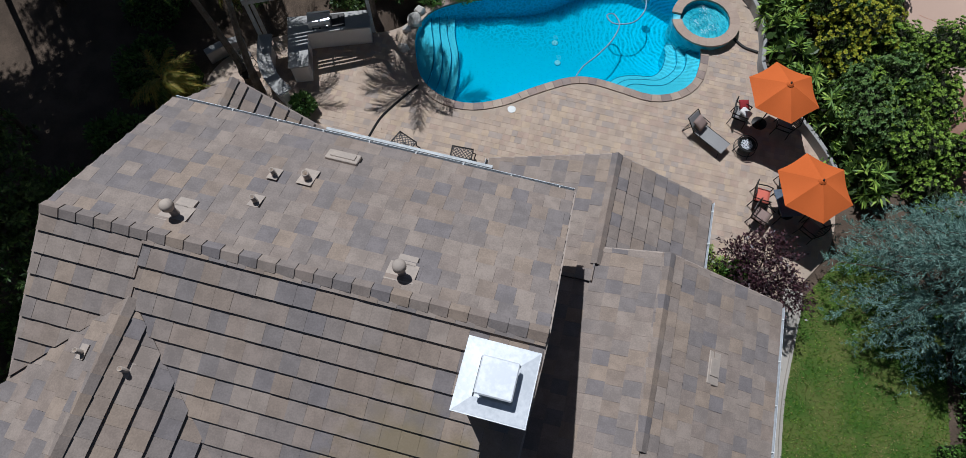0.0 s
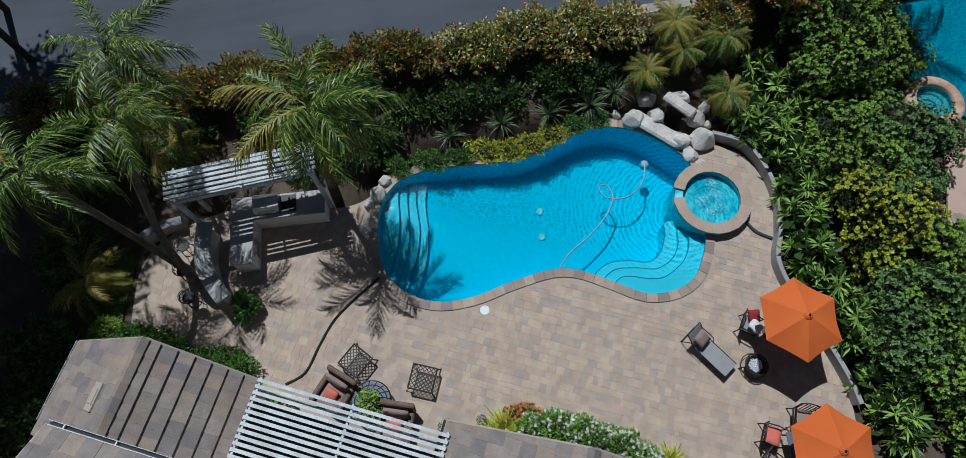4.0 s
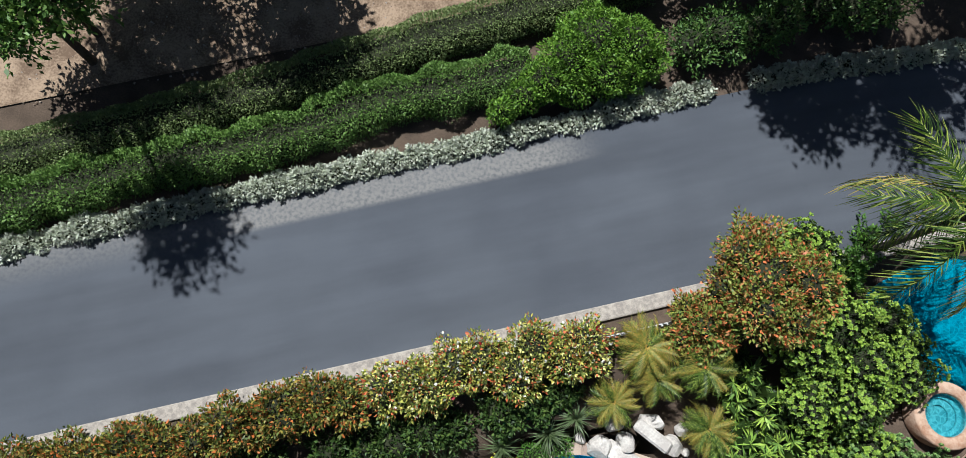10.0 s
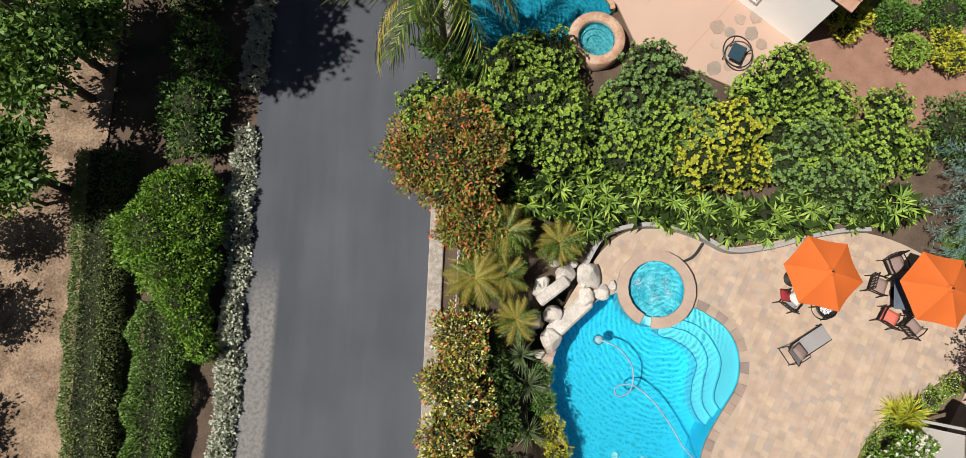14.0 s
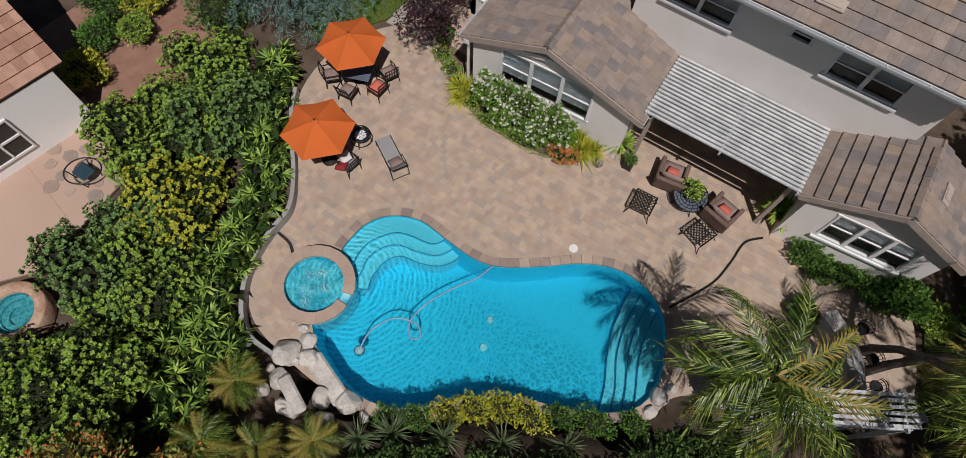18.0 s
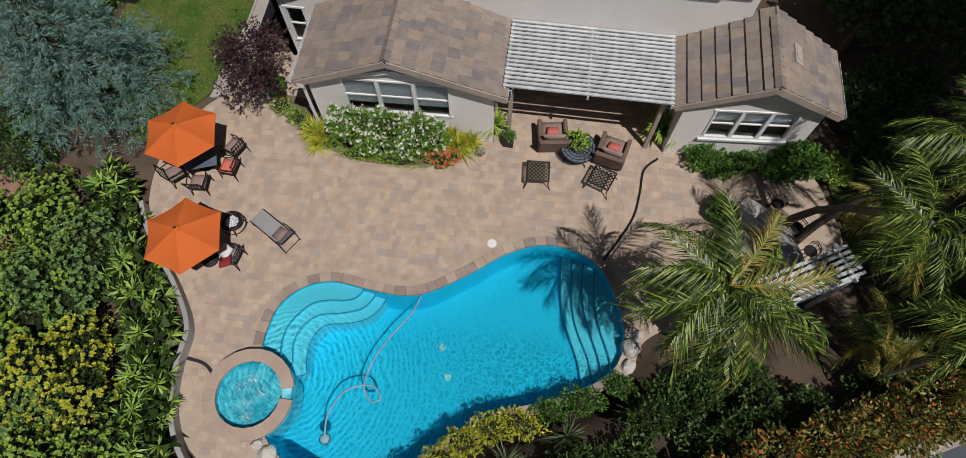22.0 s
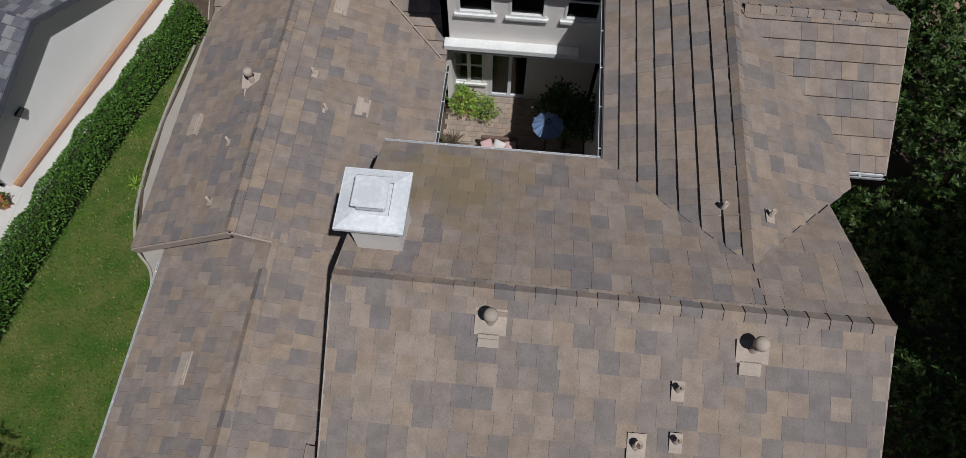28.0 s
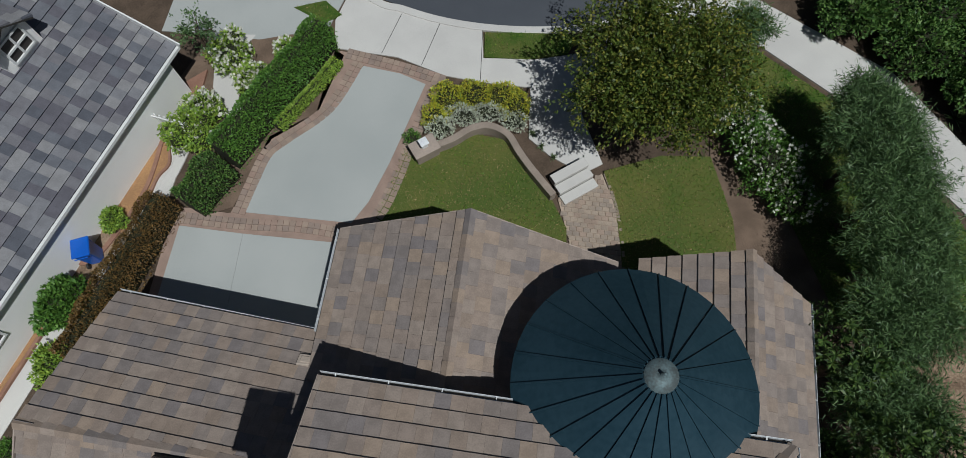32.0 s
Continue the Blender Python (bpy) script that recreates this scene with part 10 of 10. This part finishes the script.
bush("vine", [(-8.2, 13.75, 2.5, 0.55, 0.3, 0.3), (-10.8, 12.3, 2.5, 0.5, 0.3, 0.3), (-7.5, 14.2, 2.2, 0.35, 0.35, 0.45)], "dark_hedge", 1900, 0.12, label="climbing vine over the bar pergola", category="vine", low=-0.8)
grill = tagged(empty("grill_counter", (-9.85, 12.15, 0), 22), "stucco barbecue counter with a pale stone top", "counter")
part("body", boxes((0.0, 0.0, 0.0, 2.9, 0.72, 0.88), bevel=0.01), "stucco", grill)
part("worktop", boxes((-0.05, -0.05, 0.88, 2.95, 0.77, 0.94), bevel=0.015), "counter", grill, "pale stone worktop")
part("body", boxes((0.0, -1.45, 0.0, 0.62, -0.003, 0.88), bevel=0.01), "stucco", grill)
part("worktop", boxes((-0.05, -1.5, 0.88, 0.67, -0.053, 0.938), bevel=0.015), "counter", grill, "pale stone worktop")
part("access_door", boxes((0.62, -1.1, 0.15, 0.635, -0.55, 0.7)), "steel", grill, "steel access door")
cook = tagged(empty("barbecue", (-8.95, 12.95, 0.94), math.degrees(TURN)), "built-in stainless steel barbecue with a hood", "barbecue")
bm = bmesh.new()
sheet(bm, [Vector((-0.4, y, z)) for y, z in ((-0.3, 0.0), (-0.3, 0.12), (-0.2, 0.28), (0.1, 0.34), (0.28, 0.25), (0.3, 0.0))], Vector((0.8, 0, 0)))
part("hood", bm, "steel", cook)
bm = bmesh.new()
tube(bm, [(-0.3, -0.34, 0.16), (0.3, -0.34, 0.16)], 0.018, 8)
part("handle", bm, "steel", cook)
part("grate", boxes((0.42, -0.28, 0.0, 0.9, 0.28, 0.03)), "black_iron", cook, "black grate")
for i in range(3):
    bm = bmesh.new()
    tube(bm, [(-0.25 + 0.25 * i, -0.3, 0.05), (-0.25 + 0.25 * i, -0.345, 0.05)], 0.025, 10)
    part("knob", bm, "black_iron", cook)
bar_base = ribbon("bar_counter", [(-9.1, 9.8), (-9.75, 10.2), (-10.25, 10.85), (-10.6, 11.75)], 0.22, 0.0, 0.98, "stucco", "curved stucco bar front", "bar counter")
bar_top = ribbon("bar_top", [(-9.0, 9.72), (-9.72, 10.2), (-10.25, 10.85), (-10.62, 11.85)], 0.5, 0.985, 1.05, "counter", "curved grey concrete bar top", "")
bar_top.parent = bar_base
for x, y, turn in ((-10.2, 9.5, 140), (-10.75, 10.25, 115), (-11.1, 11.0, 100)):
    st = tagged(empty("bar_stool", (x, y, 0), turn), "dark wire bar stool with a low curved back", "stool", "bar stools")
    bm = bmesh.new()
    lathe(bm, [(0.0, 0.72), (0.19, 0.72), (0.2, 0.74), (0.19, 0.76), (0, 0.755)], sides=18)
    part("seat", bm, "black_iron", st)
    for i in range(4):
        a = i * math.pi / 2 + 0.78
        bm = bmesh.new()
        tube(bm, [(0.16 * math.cos(a), 0.16 * math.sin(a), 0.73), (0.25 * math.cos(a), 0.25 * math.sin(a), 0.0)], 0.013, 6)
        part("leg", bm, "black_iron", st)
    for z, r in ((0.3, 0.215), (0.98, 0.22), (0.88, 0.22)):
        bm = bmesh.new()
        span = range(25) if z < 0.5 else range(0, 13)
        tube(bm, [(r * math.cos(i * math.pi / 12), r * math.sin(i * math.pi / 12), z) for i in span], 0.013, 6)
        part("foot_ring" if z < 0.5 else "back_rail", bm, "black_iron", st)
    for i in range(7):
        a = i * math.pi / 6
        bm = bmesh.new()
        tube(bm, [(0.19 * math.cos(a), 0.19 * math.sin(a), 0.75), (0.22 * math.cos(a), 0.22 * math.sin(a), 0.98)], 0.008, 5)
        part("back_wire", bm, "black_iron", st)
bush("bar_plant", cluster(-8.55, 9.8, 0.35, 0.45, 4, 311), "dark_hedge", 1500, 0.12, label="dark green leafy plant at the end of the bar")

# courtyard
court = slab("courtyard_floor", [(-4.3, -8.25), (0.6, -8.25), (0.6, -1.9), (-4.3, -1.9)], -0.01, "joint_sand", "tan paver courtyard floor", "floor")
rnd = random.Random(12)
j = 0
y = -8.2
while y < -2.0:
    x = -4.25 + (j % 2) * 0.15
    while x < 0.5:
        laid(court, "paver", "path_paver", x + 0.15, y + 0.11, 0.015 + rnd.uniform(0, 0.004), 0.0, 0.292, 0.212)
        x += 0.3
    y += 0.22
    j += 1
potted(0.05, -7.5, 0.02, 0.26, 0.35, "terracotta", "lime", 0.5, 700, 0.14, "bushy green plant in a terracotta pot")
potted(-0.7, -7.35, 0.02, 0.22, 0.25, "dark_pot", "fatsia", 0.45, 800, 0.1, "bright green leafy plant in a dark pot")
potted(0.25, -5.85, 0.02, 0.2, 0.3, "dark_pot", "cordyline", 0.65, 60, 0.022, "spiky bronze cordyline in a pot", True)
potted(0.3, -4.75, 0.02, 0.28, 0.3, "trim", "cordyline", 0.65, 60, 0.022, "spiky bronze cordyline in a pale pot", True)
potted(0.3, -4.25, 0.02, 0.2, 0.25, "dark_pot", "strap_leaf", 0.55, 50, 0.022, "spiky grey-green plant in a pot", True)
potted(-1.6, -4.45, 0.02, 0.2, 0.35, "dark_metal", "silver_leaf", 0.2, 260, 0.1, "pale succulent in a square black planter", square=True)
sofa = tagged(empty("outdoor_sofa", (-1.35, -5.6, 0.02), 0), "dark wicker two-seat sofa in the courtyard", "sofa")
part("base", boxes((-0.6, -0.35, 0.08, 0.6, 0.38, 0.32), bevel=0.03), "wicker", sofa)
part("backrest", boxes((-0.62, -0.45, 0.1, 0.62, -0.33, 0.8), bevel=0.03), "wicker", sofa)
for s in (-1, 1):
    part("arm", boxes((0.6 * s - 0.06, -0.33, 0.3, 0.6 * s + 0.06, 0.38, 0.55), bevel=0.025), "wicker", sofa)
    part("foot", boxes((0.5 * s - 0.04, -0.3, 0, 0.5 * s + 0.04, 0.3, 0.085)), "black_iron", sofa)
cushion(sofa, "seat_cushion", "taupe", 1.05, 0.66, 0.14, (0, 0.03, 0.39), "dark taupe seat cushion")
for x, m, t in ((-0.95, "pink_cloth", 0.5), (-1.35, "white_cloth", -0.4), (-1.75, "pink_cloth", 0.1)):
    pillow(m, (x, -5.75, 0.62), (-0.75, 0, t), "pale square throw pillow on the courtyard sofa", 0.4)
patio_umbrella(-2.85, -5.2, 0, "small round blue-grey umbrella in the courtyard", 0.5, 2.95, 3.2, "blue_canvas", 12, "")
for x, y in ((-1.9, -3.2), (-3.0, -3.3)):
    iron_chair(x, y, 180, "dark metal chair in the courtyard shade", "sling")
tree("courtyard_tree", -3.6, -6.3, 0, cluster(-3.5, -6.3, 2.2, 0.95, 5, 320), "deep_leaf", 4500, 0.14, "dark leafy small tree in the courtyard corner", 0.07)
